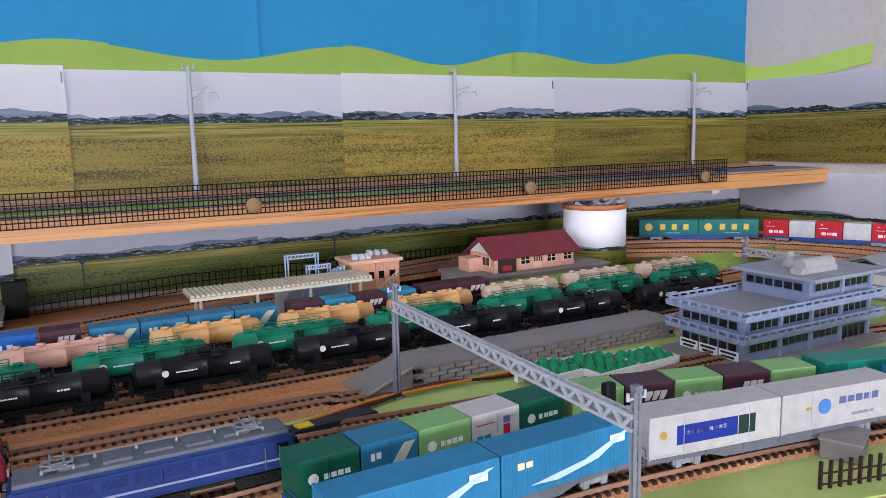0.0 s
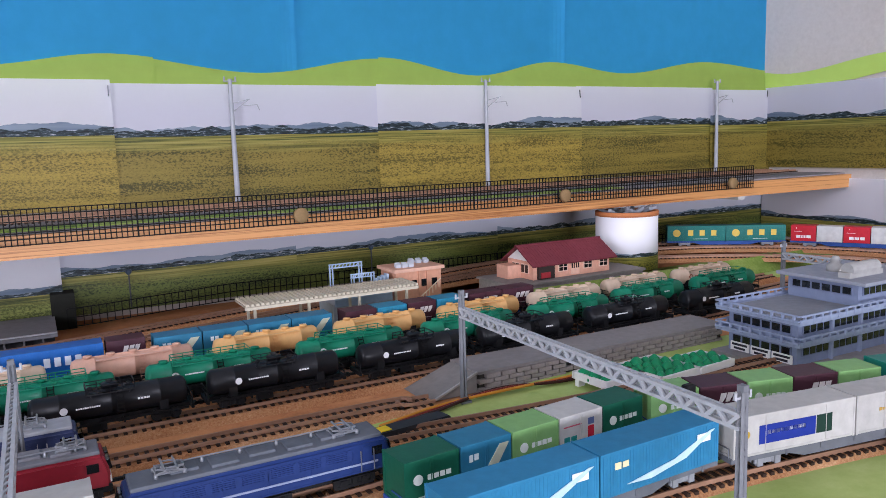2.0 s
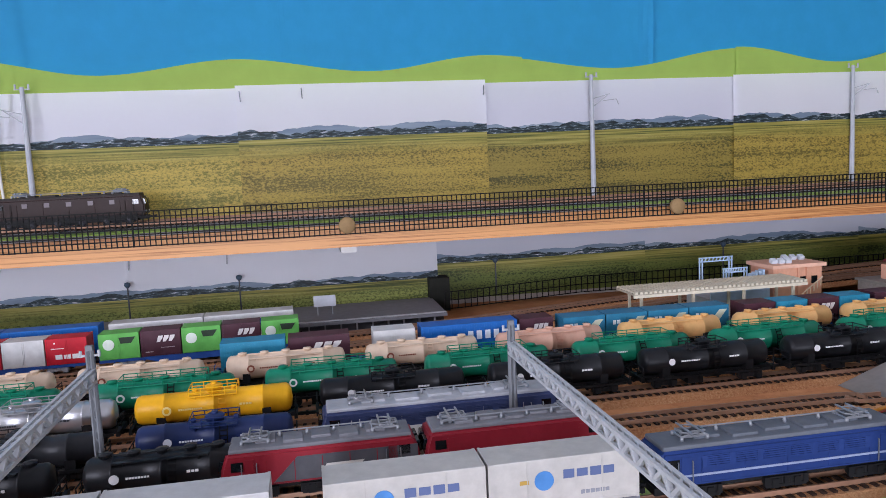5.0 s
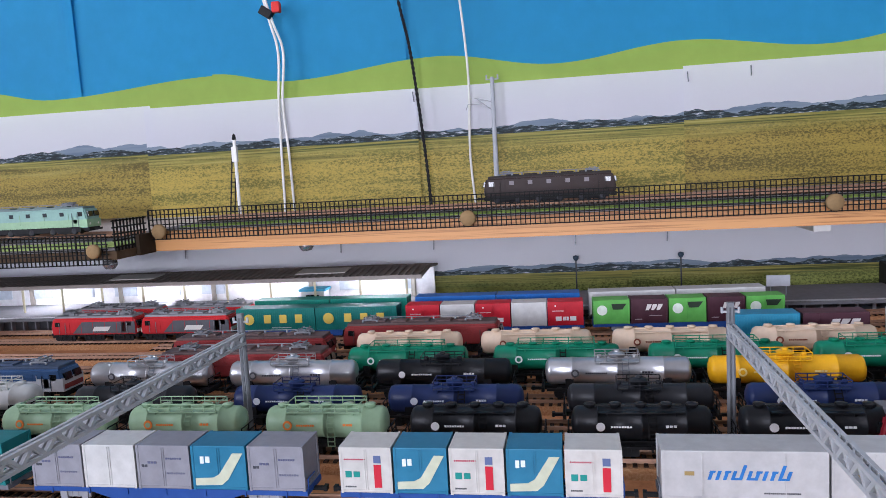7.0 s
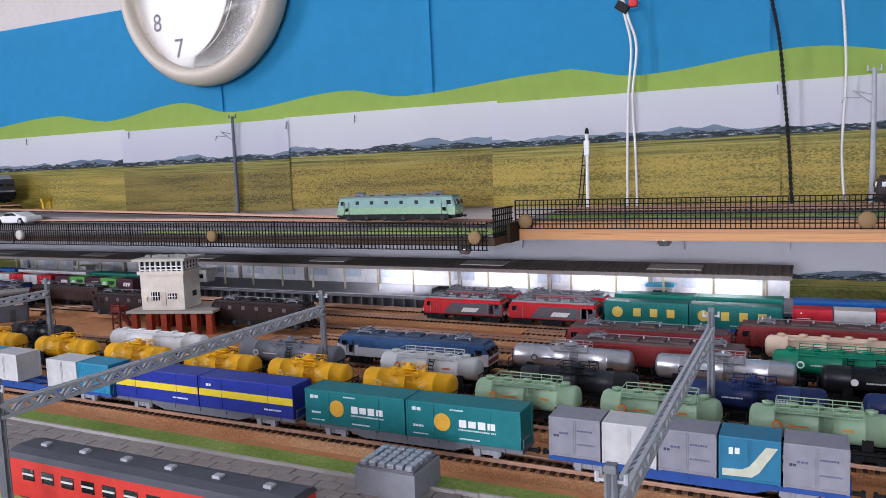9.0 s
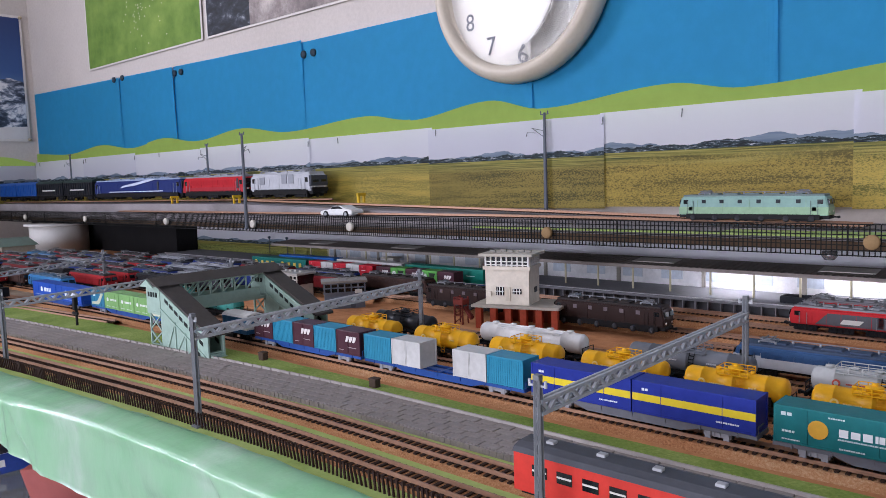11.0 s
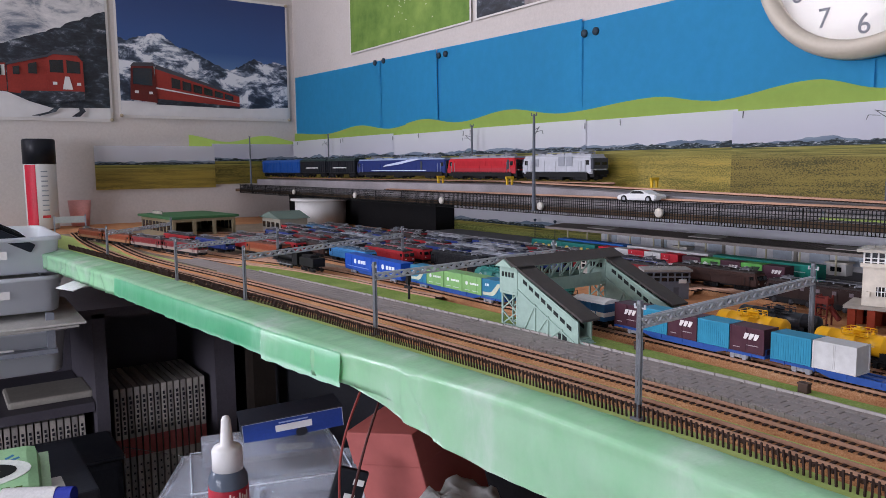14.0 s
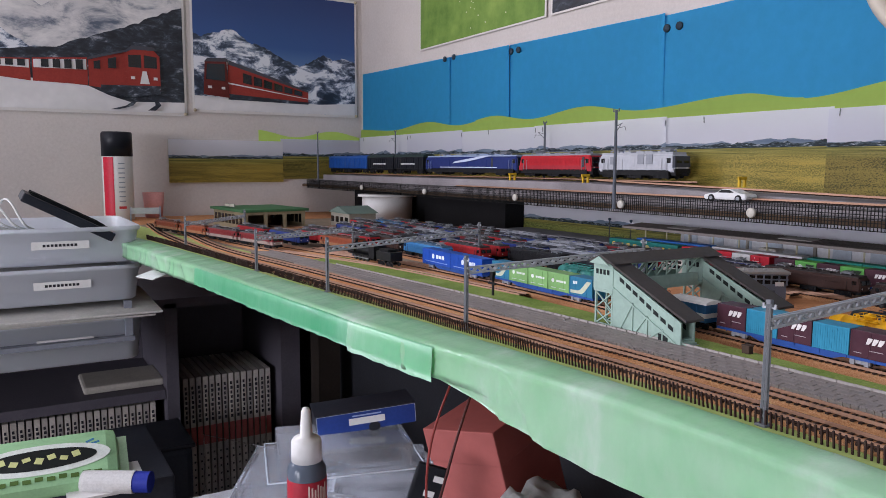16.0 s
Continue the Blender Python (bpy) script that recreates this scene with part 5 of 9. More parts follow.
    for i in range(glazed):
        u = (-0.5 + (i + 0.5) / glazed) * (length - 0.03)
        part("side_window", bx(B(), u, -wd / 2 - 0.0001, z1 - 0.0044, 0.0036, 0.0005, 0.0032), paint("6c6266" if body < "4" else "2a3034", 0.3), w)
    if low:
        part("lower_band", bx(B(), 0, 0, z0 + 0.0004 + low_h / 2, length + 0.0003, wd + 0.0004, low_h), paint(low, 0.35), w)
    if stripe:
        part("stripe", bx(B(), 0, 0, z0 + 0.0042, length - 0.012, wd + 0.0006, 0.0008), paint(stripe, 0.4), w)
    if patch:
        part("side_patch", prism(B(), [(-h * 0.5, z0 + 0.0008), (-h * 0.25, z1 - 0.003), (h - 0.001, z1 - 0.003), (h - 0.001, z0 + 0.0008)], 0.0002, "xz", -wd / 2 - 0.0002), paint(patch, 0.4), w)
        part("side_lettering", prism(B(), [(-h * 0.02, z0 + 0.003), (h * 0.04, z0 + 0.0066), (h * 0.42, z0 + 0.0066), (h * 0.34, z0 + 0.003)], 0.0002, "xz", -wd / 2 - 0.0004), PALE, w)
    return w


def box_wagon(length, hexa, roof, label, band=None, windows=0, group="vans and coaches", height=0.0205):
    """A van or coach: ribbed body, arched roof, trucks."""
    w = thing("rail_van", label, "railway wagon", group)
    h, m = length / 2, paint(hexa, 0.4)
    part("body", bx(B(), 0, 0, 0.012 + (height - 0.0065) / 2, length, 0.0178, height - 0.0065, 0.0004), m, w)
    zt = 0.012 + height - 0.0065
    part("roof", prism(B(), [(-0.0094, zt), (-0.0078, zt + 0.0018), (-0.004, zt + 0.003), (0.004, zt + 0.003), (0.0078, zt + 0.0018), (0.0094, zt)], length + 0.0006, "yz", -h - 0.0003), paint(roof, 0.6), w)
    if windows:
        for i in range(windows):
            u = (-0.5 + (i + 0.5) / windows) * length * 0.9
            zw, ww = 0.012 + (height - 0.0065) * 0.62, length * 0.9 / windows * 0.6
            f = part("window", bx(B(), u, -0.009, zw, ww, 0.0004, 0.0046), DARKGLASS, w)
            part("sash", bx(B(), u, -0.0093, zw + 0.0002, ww * 0.94, 0.0003, 0.0007), PALE, f)
            if i % 2 == 0:
                part("roof_vent", bx(B(), u, 0, zt + 0.0034, 0.0036, 0.0032, 0.0014, 0.0004), paint("a9abad", 0.5), w)
    else:
        bm = B()
        for i in range(int(length / 0.006)):
            bx(bm, -h + 0.003 + i * 0.006, -0.0091, 0.012 + (height - 0.0065) / 2, 0.0006, 0.0006, height - 0.008)
        ob = part("ribs", bm, m, w)
        ob["kind"] = "stuff"
    if band:
        part("band", bx(B(), 0, 0, 0.0175, length + 0.0002, 0.0182, 0.0036), paint(band, 0.4), w)
    part("underframe", bx(B(), 0, 0, 0.0112, length - 0.004, 0.013, 0.002), CHASSIS, w)
    for s in (-1, 1):
        bogie(w, s * length * (0.36 if length > 0.05 else 0.3))
        coupler(w, s * h)
    return w


# prototypes, then copies along the rows
PROTO = {}


def place(key, make, x, y, z=0.0, turn=0.0):
    if key not in PROTO:
        PROTO[key] = make()
        PROTO[key].matrix_world = pose(x, y, z, 0, 0, turn)
        return PROTO[key]
    return copy_thing(PROTO[key], pose(x, y, z, 0, 0, turn))


TANKS = {
    "yellow": ("e8ab16", "yellow tank wagon with a railed dome", "hump", "f2d78a", 0),
    "sage": ("8fab8b", "pale sage green tank wagon with a round emblem", "row", "e4803a", 0),
    "black": ("16171a", "black tank wagon with a white round emblem", "hump", "e6e6e6", 0),
    "blackrow": ("18191c", "black flat-topped tank wagon with a white emblem", "row", "e6e6e6", 0),
    "dark": ("26272b", "dark grey tank wagon with a railed dome", "hump", None, 0),
    "blue": ("22305a", "dark blue tank wagon with a small white plate", "hump", "d8dde6", 0),
    "silver": ("b9babd", "bright silver tank wagon with a railed dome", "hump", "4a4a50", 0.75),
    "grey": ("6d7076", "mid grey tank wagon with a railed dome", "hump", "c8cacc", 0),
    "pale": ("b4b6b4", "light grey tank wagon with a red emblem", "row", "c05a4a", 0),
    "white": ("dad9d6", "long plain white tank wagon", "row", None, 0),
    "green": ("0d7a5c", "green tank wagon with a white ringed emblem", "row", "e6ece8", 0),
    "cream": ("d8bfa6", "cream tank wagon with a row of hatches", "row", "8a4a3a", 0),
    "pink": ("d9ab94", "salmon pink tank wagon with hatches", "row", None, 0),
    "orange": ("e3b172", "pale orange tank wagon with hatches", "row", None, 0),
}


def tank(key, x0, x1, y, z=0.0, size=None):
    hexa, label, kind, logo, metal = TANKS[key]
    L = size or 0.064
    place(("tank", key, L), lambda: tank_wagon(L, hexa, label, kind, logo, metal=metal, slim=key in ("dark", "blue"), rails=key not in ("cream", "pink", "orange", "blackrow", "white")), (x0 + x1) / 2, y, z)


YELLOW_X = [(-0.982, -0.915), (-0.905, -0.838), (-0.832, -0.768), (-0.758, -0.697), (-0.69, -0.631), (-0.622, -0.565)]
for a, b in YELLOW_X:
    tank("yellow", a, b, T2, size=0.056)
for a, b in ((-0.552, -0.498), (-0.486, -0.432), (-0.419, -0.365)):
    tank("sage", a, b, T2, size=0.056)
for a, b in ((-0.353, -0.298), (-0.284, -0.229), (-0.217, -0.162)):
    tank("blackrow", a, b, T2, size=0.057)
for key, a, b in (("dark", -0.98, -0.92), ("white", -0.872, -0.77), ("grey", -0.75, -0.655), ("pale", -0.638, -0.56), ("dark", -0.546, -0.472), ("blue", -0.455, -0.385),
                  ("blue", -0.374, -0.306), ("dark", -0.29, -0.218), ("blue", -0.206, -0.143)):
    tank(key, a, b, T3, size=0.09 if key == "white" else 0.08 if key == "grey" else 0.066)
for key, a, b in (("silver", -0.561, -0.488), ("silver", -0.474, -0.402), ("black", -0.39, -0.316), ("silver", -0.298, -0.225), ("yellow", -0.214, -0.145), ("black", -0.13, -0.055), ("black", -0.042, 0.03),
                  ("black", 0.041, 0.115), ("black", 0.126, 0.203), ("black", 0.209, 0.286), ("black", 0.294, 0.378), ("black", 0.388, 0.47)):
    tank(key, a, b, T4, size=0.074)
for i in range(11):
    tank("green", -0.413 + i * 0.0857, -0.345 + i * 0.0857, T5 + (0.008 if i > 8 else 0), size=0.071)
for i, key in enumerate(["cream"] * 5 + ["pink"] + ["orange"] * 3 + ["cream"] * 3):
    tank(key, -0.418 + i * 0.0797, -0.354 + i * 0.0797, T6 + (0.006 if i > 9 else 0), size=0.068)


def container_set(y, x0, x1, styles, color="2a4f94", z=0.0, long=False):
    """One flat wagon from x0 to x1 and the containers on it."""
    L = x1 - x0
    place(("flat", round(L, 3), color), lambda: flat_wagon(L, color, {"2a4f94": "blue container flat wagon", "6a6d74": "grey container flat wagon"}.get(color, "dark container flat wagon")), (x0 + x1) / 2, y, z)
    n = len(styles)
    for i, s in enumerate(styles):
        if s:
            container(s, round(L / n - 0.0011, 4), x0 + (i + 0.5) * L / n, y, z + 0.0126)


container_set(T1, -1.032, -0.903, ["brown", "teal", "brown", "teal", "brown"])
container_set(T1, -0.899, -0.762, ["teal", "plain", None, "plain", "teal"])
container_set(T1, -0.757, -0.630, ["stripe", "stripe"], "6a6d74")
container_set(T1, -0.623, -0.508, ["neko", "neko"], "6a6d74")
container_set(T1, -0.496, -0.382, ["grey", "plain", "grey", "bluejr", "grey"])
container_set(T1, -0.369, -0.267, ["white", "bluejr", "white", "bluejr", "white"])
container_set(T1, -0.255, -0.147, ["truck", "truck"], "6a6d74")
container_set(T1, -0.131, -0.022, ["globe", "globe"], "6a6d74")
place("ef210", lambda: electric_loco(0.102, "22386f", "62676f", "dark blue electric locomotive with a white stripe and grey roof", stripe="8f9ab5", nose="a9b2c4"), 0.037, T1 + 0.004)
place("eh_dark", lambda: electric_loco(0.076, "8f2430", "77777c", "dark red and grey half of a twin electric locomotive", patch="55565b", nose="d8d4cc", steps=0), -0.13, T2)
place("eh_dark", None, -0.052, T2, turn=180)
place("ef66", lambda: electric_loco(0.108, "3a4468", "a9abb0", "grey-roofed blue and white electric locomotive", low="d8d8d6", nose="d97a3a"), -0.076, T3)
place("ef65", lambda: electric_loco(0.112, "35567f", "3f4d64", "blue electric locomotive with a pale lower band", low="c4c8cc", nose="8a3a3a", low_h=0.0075), -0.632, T4)
RED_DARK = "8c3434"
place("ef81", lambda: electric_loco(0.108, RED_DARK, "5d4a48", "dull red electric locomotive with grey roof gear"), -0.48, T5)
place("ef81", None, -0.372 - 0.12, T6 + 0.002)
place("ef81", None, -0.385, T7)
# mixed vans and containers on the row behind the cream tanks
for s, a, b in (("teal", -0.186, -0.148), ("brown", -0.146, -0.109), ("plain", -0.094, -0.068), ("blue", -0.064, -0.002), ("brown", 0.0, 0.022)):
    container(s, round(b - a, 4), (a + b) / 2, T7 - 0.008)
container_set(T7 - 0.012, -0.19, -0.068, [None])
container_set(T7 - 0.012, -0.062, 0.02, [None])
container_set(T7 - 0.016, 0.026, 0.142, ["bluejr", "bluejr", "bluejr", "bluejr"])
container_set(T7 - 0.02, 0.15, 0.245, ["brown", "teal", "brown", "teal"])
container_set(T7 - 0.018, 0.25, 0.31, ["brown", "brown"])


def along(path, d):
    """The place and heading at a distance along a plan line."""
    pts = spline([Vector((*p[:2], p[2] if len(p) > 2 else 0.0)) for p in path], 24)
    for a, b in zip(pts, pts[1:]):
        s = (b - a).length
        if d <= s:
            p = a + (b - a) * (d / s)
            return p, math.degrees(math.atan2(b.y - a.y, b.x - a.x))
        d -= s
    return pts[-1], 0.0


def path_at_x(path, x):
    d = 0.0
    pts = spline([Vector((*p[:2], p[2] if len(p) > 2 else 0.0)) for p in path], 24)
    for a, b in zip(pts, pts[1:]):
        if a.x <= x <= b.x:
            return d + (b - a).length * (x - a.x) / (b.x - a.x)
        d += (b - a).length
    return d


def train(path, x_start, cars):
    """Cars in order from x_start on along a line: (kind, length, containers, colour)."""
    d = path_at_x(path, x_start)
    for kind, L, styles, col in cars:
        p, a = along(path, d + L / 2)
        if kind == "flat":
            place(("flat", round(L, 3), col), lambda: flat_wagon(L, col, "blue container flat wagon" if col == "2a4f94" else "grey container flat wagon"), p.x, p.y, p.z, a)
            n = len(styles)
            for i, s in enumerate(styles):
                off = -L / 2 + (i + 0.5) * L / n
                if s:
                    container(s, round(L / n - 0.0011, 4), p.x + off * math.cos(radians(a)), p.y + off * math.sin(radians(a)), p.z + 0.0126, a)
        else:
            place(kind, {"eh_red": lambda: electric_loco(0.076, "c0282c", "8a8a8e", "bright red and grey half of a twin electric locomotive", patch="5a5b60", nose="d8d4cc", steps=0),
                         "eh_red_b": lambda: electric_loco(0.0761, "c0282c", "8a8a8e", "bright red and grey half of a twin electric locomotive", patch="5a5b60", nose="d8d4cc", steps=0)}[kind], p.x, p.y, p.z, a)
        d += L + 0.006


train(LOOP, -0.70, [("eh_red", 0.074, 0, 0), ("eh_red", 0.074, 0, 0), ("flat", 0.128, ["kuro", "kuro"], "2a4f94"), ("flat", 0.13, ["red", "plain", "red", "plain", "red"], "2a4f94"),
                    ("flat", 0.13, ["green", "brown", "green", "brown", "green"], "2a4f94")])
train(LOOP2, -0.70, [("eh_red", 0.074, 0, 0), ("eh_red", 0.074, 0, 0), ("flat", 0.128, ["deepteal", "deepteal"], "2a4f94"), ("flat", 0.128, ["blue", "blue"], "2a4f94"), ("flat", 0.128, ["runtec", "runtec"], "6a6d74")])
train(LOOP, -1.46, [("flat", 0.128, ["kuro", "kuro"], "2a4f94"), ("flat", 0.13, ["red", "plain", "red", "plain", "red"], "2a4f94"), ("flat", 0.13, ["brown", "green", "brown", "green", "brown"], "2a4f94")])
train(LOOP2, -1.44, [("flat", 0.128, ["blue", "blue"], "2a4f94"), ("flat", 0.128, ["runtec", "runtec"], "6a6d74"), ("flat", 0.128, ["deepteal", "deepteal"], "2a4f94")])
train(LOOP, 0.60, [("flat", 0.128, ["kuro", "kuro"], "2a4f94"), ("flat", 0.13, ["red", "plain", "red", "plain", "red"], "2a4f94")])
# front main lines at the viewer's right
FRONT1 = [(-0.3, edge_y(-0.3) + 0.04), (-0.05, edge_y(-0.05) + 0.04)] + FRONT_BEND1
FRONT2 = [(-0.3, edge_y(-0.3) + 0.069), (-0.05, edge_y(-0.05) + 0.069)] + FRONT_BEND2
train(FRONT1, 0.075, [("flat", 0.126, ["azure", "azure"], "6a6d74"), ("flat", 0.13, ["panel", "globe"], "6a6d74"), ("flat", 0.128, ["azure", "blue"], "2a4f94")])
train(FRONT2, 0.075, [("flat", 0.122, ["dkgreen", "bluejr", "ltgreen", "white", "dkgreen"], "2a4f94"), ("flat", 0.122, ["ltgreen", "brown", "ltgreen", "brown", "ltgreen"], "2a4f94"), ("flat", 0.122, ["deepteal", "azure"], "2a4f94")])
# red railcar on the front line
place("railcar", lambda: box_wagon(0.138, "cf3f35", "4d4f55", "vermilion diesel railcar with a dark grey ventilated roof", windows=11, height=0.0222), -0.617, edge_y(-0.617) + 0.0405)
# brown and old locomotives behind the control tower
for x, y in ((-0.825, 0.525), (-0.985, 0.53)):
    place("ef15", lambda: electric_loco(0.104, "2c1d1a", "2b2523", "old dark brown electric locomotive", height=0.0225, steps=0, glazed=5), x, y)
# on the shelf
place("ef58", lambda: electric_loco(0.126, "83a49c", "6a7a78", "pale blue-green electric locomotive on the shelf", height=0.0236, low="90b090", steps=0, glazed=6, low_h=0.0066), -0.745, 0.632, 0.0842)
place("ef15", None, -0.299, 0.668, 0.0915)


def along_big(x):
    """Place and turn on the raised track at x."""
    for (a, ya), (b, yb) in zip(BIG, BIG[1:]):
        if a <= x <= b:
            return x, ya + (yb - ya) * (x - a) / (b - a), RAISED - 0.0053, math.degrees(math.atan2(yb - ya, b - a))
    return x, 0.7, RAISED - 0.0053, 0


def large_body(ob, h, band=None, panels=(), mask=None):
    """Side detail of the larger models: grey panels and a light swoosh or band."""
    wd = -0.0182 / 2 - 0.0003
    for x, z, w, tall in panels:
        part("side_panel", bx(B(), x, wd, z, w, 0.0004, tall), paint("8f9298", 0.5), ob)
    if band:
        part("swoosh", prism(B(), [(-0.025, 0.0205), (0.03, 0.0262), (0.046, 0.0262), (0.0, 0.0205), (-0.03, 0.0185)], 0.0003, "xz", wd - 0.0002), paint(band, 0.4), ob)
        part("lower_stripe", bx(B(), 0, wd, 0.0145, 0.11, 0.0004, 0.0008), paint(band, 0.4), ob)
    part("frame_side", bx(B(), 0, 0, 0.0113, 2 * h - 0.012, 0.0188, 0.0042), CHASSIS, ob)
    if mask:
        for e in (-1, 1):
            part("cab_mask", bx(B(), e * (h + 0.0001), 0, 0.0197, 0.0012, 0.0168, 0.0082, 0.0004, rot=Matrix.Rotation(e * -0.1, 4, "Y")), paint(mask, 0.3), ob)
            part("buffer_beam", bx(B(), e * (h + 0.0004), 0, 0.0128, 0.0016, 0.0172, 0.0034, 0.0004), CHASSIS, ob)
    part("door_slot", bx(B(), 0.046, wd, 0.0195, 0.003, 0.0004, 0.0085), paint("3a3d44", 0.5), ob)
    return ob


def lettered(ob):
    """A line of small unreadable white lettering on the side."""
    mark(ob, -0.018, 0.018, 0.0172, 0.0186, -0.0096, "d8d8d4")
    return ob


def large(make, x, scale):
    """A model of the larger gauge, on the raised track."""
    ob = make()
    ob["group"] = "large-gauge models"
    x, y, z, a = along_big(x)
    ob.matrix_world = pose(x, y, z, 0, 0, a) @ Matrix.Diagonal((scale, scale * 1.08, scale * 1.14, 1))
    return ob


large(lambda: large_body(electric_loco(0.092, "b9bbc0", "a9abb0", "large silver electric locomotive on the shelf", steps=0), 0.046, None, ((-0.026, 0.0205, 0.008, 0.006), (0.008, 0.0215, 0.0075, 0.0075), (0.018, 0.0215, 0.0075, 0.0075)), "43464d"), -1.504, 1.72)
large(lambda: large_body(electric_loco(0.114, "b8242c", "8d8f95", "large red electric locomotive on the shelf", steps=3, low="a83038"), 0.057, None, (), "2a1416"), -1.698, 1.72)
large(lambda: large_body(electric_loco(0.178, "1f2f68", "8d9cb5", "large dark blue electric locomotive on the shelf", steps=0), 0.089, "c9d2e8", (), "22242c"), -1.957, 1.72)
for i in range(2):
    large(lambda: lettered(box_wagon(0.0735, "1d2026", "2b3a36", "large black hopper wagon on the shelf")), -2.183 - i * 0.132, 1.72)
for i in range(2):
    large(lambda: box_wagon(0.069, "1f4f96", "27549a", "large blue covered wagon on the shelf"), -2.444 - i * 0.123, 1.72)
# left end of the container siding
container_set(T1 - 0.006, -1.326, -1.164, ["bluejr", "ltgreen", "ltgreen", "ltgreen", "bluejr"])
container_set(T1 - 0.012, -1.472, -1.336, ["krs", "krs"])
place("whitevan", lambda: box_wagon(0.036, "2c5d86", "d8d8d4", "short blue and white covered van", band="d8d8d4"), -1.06, T1)
# locomotives parked in the far yard
YARD = {
    "navy": ("2c4288", "3b3e48", None, "navy blue parked electric locomotive"),
    "red": ("ae2a2e", "3c3a3c", None, "red parked electric locomotive"),
    "maroon": ("84292e", "3d3a3b", None, "maroon parked electric locomotive"),
    "brown": ("46312b", "3a3432", None, "dark brown parked electric locomotive"),
    "sky": ("3b84bc", "46627a", None, "sky-blue parked electric locomotive"),
    "silver": ("3c3e45", "9599a0", None, "dark grey parked electric locomotive with a silver roof"),
    "redwhite": ("7d2a2b", "4a4546", "9a8a80", "red parked diesel locomotive with a white band"),
    "orange": ("8a4429", "5e3a2c", "966a4c", "orange parked railcar with a cream band"),
    "black": ("1e1f22", "242528", None, "black parked coach with a dark roof"),
}
ROWS_YARD = [
    (0.365, -1.19, ["teal_t", "teal_t"]),
    (0.352, -1.545, ["sky", "brown", "maroon"]),
    (0.395, -1.52, ["red", "black", "redwhite", "navy"]),
    (0.430, -1.40, ["black", "red", "navy", "redwhite", "red"]),
    (0.465, -1.36, ["silver", "navy", "maroon", "silver", "navy", "red"]),
    (0.500, -1.33, ["navy", "silver", "red", "navy", "maroon", "sky"]),
    (0.535, -1.20, ["maroon", "red", "silver", "navy", "brown", "navy", "red"]),
    (0.568, -1.12, ["brown", "navy", "maroon", "navy", "silver", "red"]),
]
for y, x, names in ROWS_YARD:
    track([(x + 0.08, y), (x - 0.13 * len(names), y - 0.02)], SID)
    for i, n in enumerate(names):
        xx, yy = x - i * 0.122, y - 0.006 - 0.008 * i * 0.3
        if n == "teal_t":
            place("tealtank", lambda: tank_wagon(0.066, "3f8f86", "teal green tank wagon with white marks", "row", "d8e4e0"), x + 0.02 - i * 0.08, y)
            continue
        b, r, low, lab = YARD[n]
        place(("yard", n), lambda: electric_loco(0.108, b, r, lab, low=low), xx, yy, 0.0, 0.6)
for i, n in enumerate(("redwhite", "redwhite", "orange", "orange")):
    b, r, low, lab = YARD[n]
    place(("yard", n), lambda: electric_loco(0.108, b, r, lab, low=low), -1.80 - i * 0.113, 0.19 - 0.024 * i, 0, 12)
for n, x, y in (("red", -1.72, 0.318), ("red", -1.80, 0.283), ("orange", -1.69, 0.282), ("maroon", -1.85, 0.312), ("navy", -1.82, 0.242), ("red", -1.94, 0.222)):
    place(("yard", n), None, x, y, 0, 8)


def steam_loco():
    s = thing("steam_locomotive", "black steam locomotive with its tender", "locomotive", "", -1.55, 0.262, 0.0, 4)
    bm = lathe(B(), [(0.0, -0.045), (0.0066, -0.045), (0.0072, -0.043), (0.0072, 0.012), (0.0, 0.012)], 20, "x", (0, 0, 0.0208))
    part("boiler", bm, BLACK, s)
    part("smoke_deflector", bx(B(), -0.036, -0.0085, 0.0215, 0.016, 0.0008, 0.009), BLACK, s)
    part("smoke_deflector", bx(B(), -0.036, 0.0085, 0.0215, 0.016, 0.0008, 0.009), BLACK, s)
    part("cab", bx(B(), 0.019, 0, 0.0205, 0.014, 0.0178, 0.017, 0.0006), BLACK, s)
    part("chimney", lathe(B(), [(0.0022, 0.0275), (0.0018, 0.031), (0.0026, 0.0335), (0.0, 0.0335)], 12, at=(-0.038, 0, 0)), BLACK, s)
    part("dome", lathe(B(), [(0.0036, 0.0272), (0.0034, 0.0305), (0.0018, 0.032), (0.0, 0.0322)], 12, at=(-0.014, 0, 0)), BLACK, s)
    part("running_board", bx(B(), -0.014, 0, 0.0145, 0.064, 0.0175, 0.0014), BLACK, s)
    for i in range(4):
        for y in (-0.0055, 0.0055):
            bm = lathe(B(), [(0.0, -0.0008), (0.0046, -0.0008), (0.0046, 0.0008), (0.0, 0.0008)], 16)
            bmesh.ops.rotate(bm, verts=bm.verts[:], cent=(0, 0, 0), matrix=Matrix.Rotation(radians(90), 3, "X"))
            bmesh.ops.translate(bm, verts=bm.verts[:], vec=(-0.028 + i * 0.0105, y, 0.0108))
            part("driving_wheel", bm, paint("3c3a38", 0.4, 0.5), s)
    part("side_rod", bar(B(), (-0.03, -0.0068, 0.0105), (0.006, -0.0068, 0.0105), 0.0012), STEEL, s)
    part("tender", bx(B(), 0.05, 0, 0.0185, 0.036, 0.0175, 0.011, 0.0006), BLACK, s)
    part("coal", bx(B(), 0.046, 0, 0.025, 0.024, 0.013, 0.004, 0.0015), paint("151515", 0.95, bump=1.0), s)
    bogie(s, 0.04)
    bogie(s, 0.06)


steam_loco()


# ---------------------------------------------------------------- line-side things
LATTICE = paint("b0b3b7", 0.5)
POSTGREY = paint("74777b", 0.55)


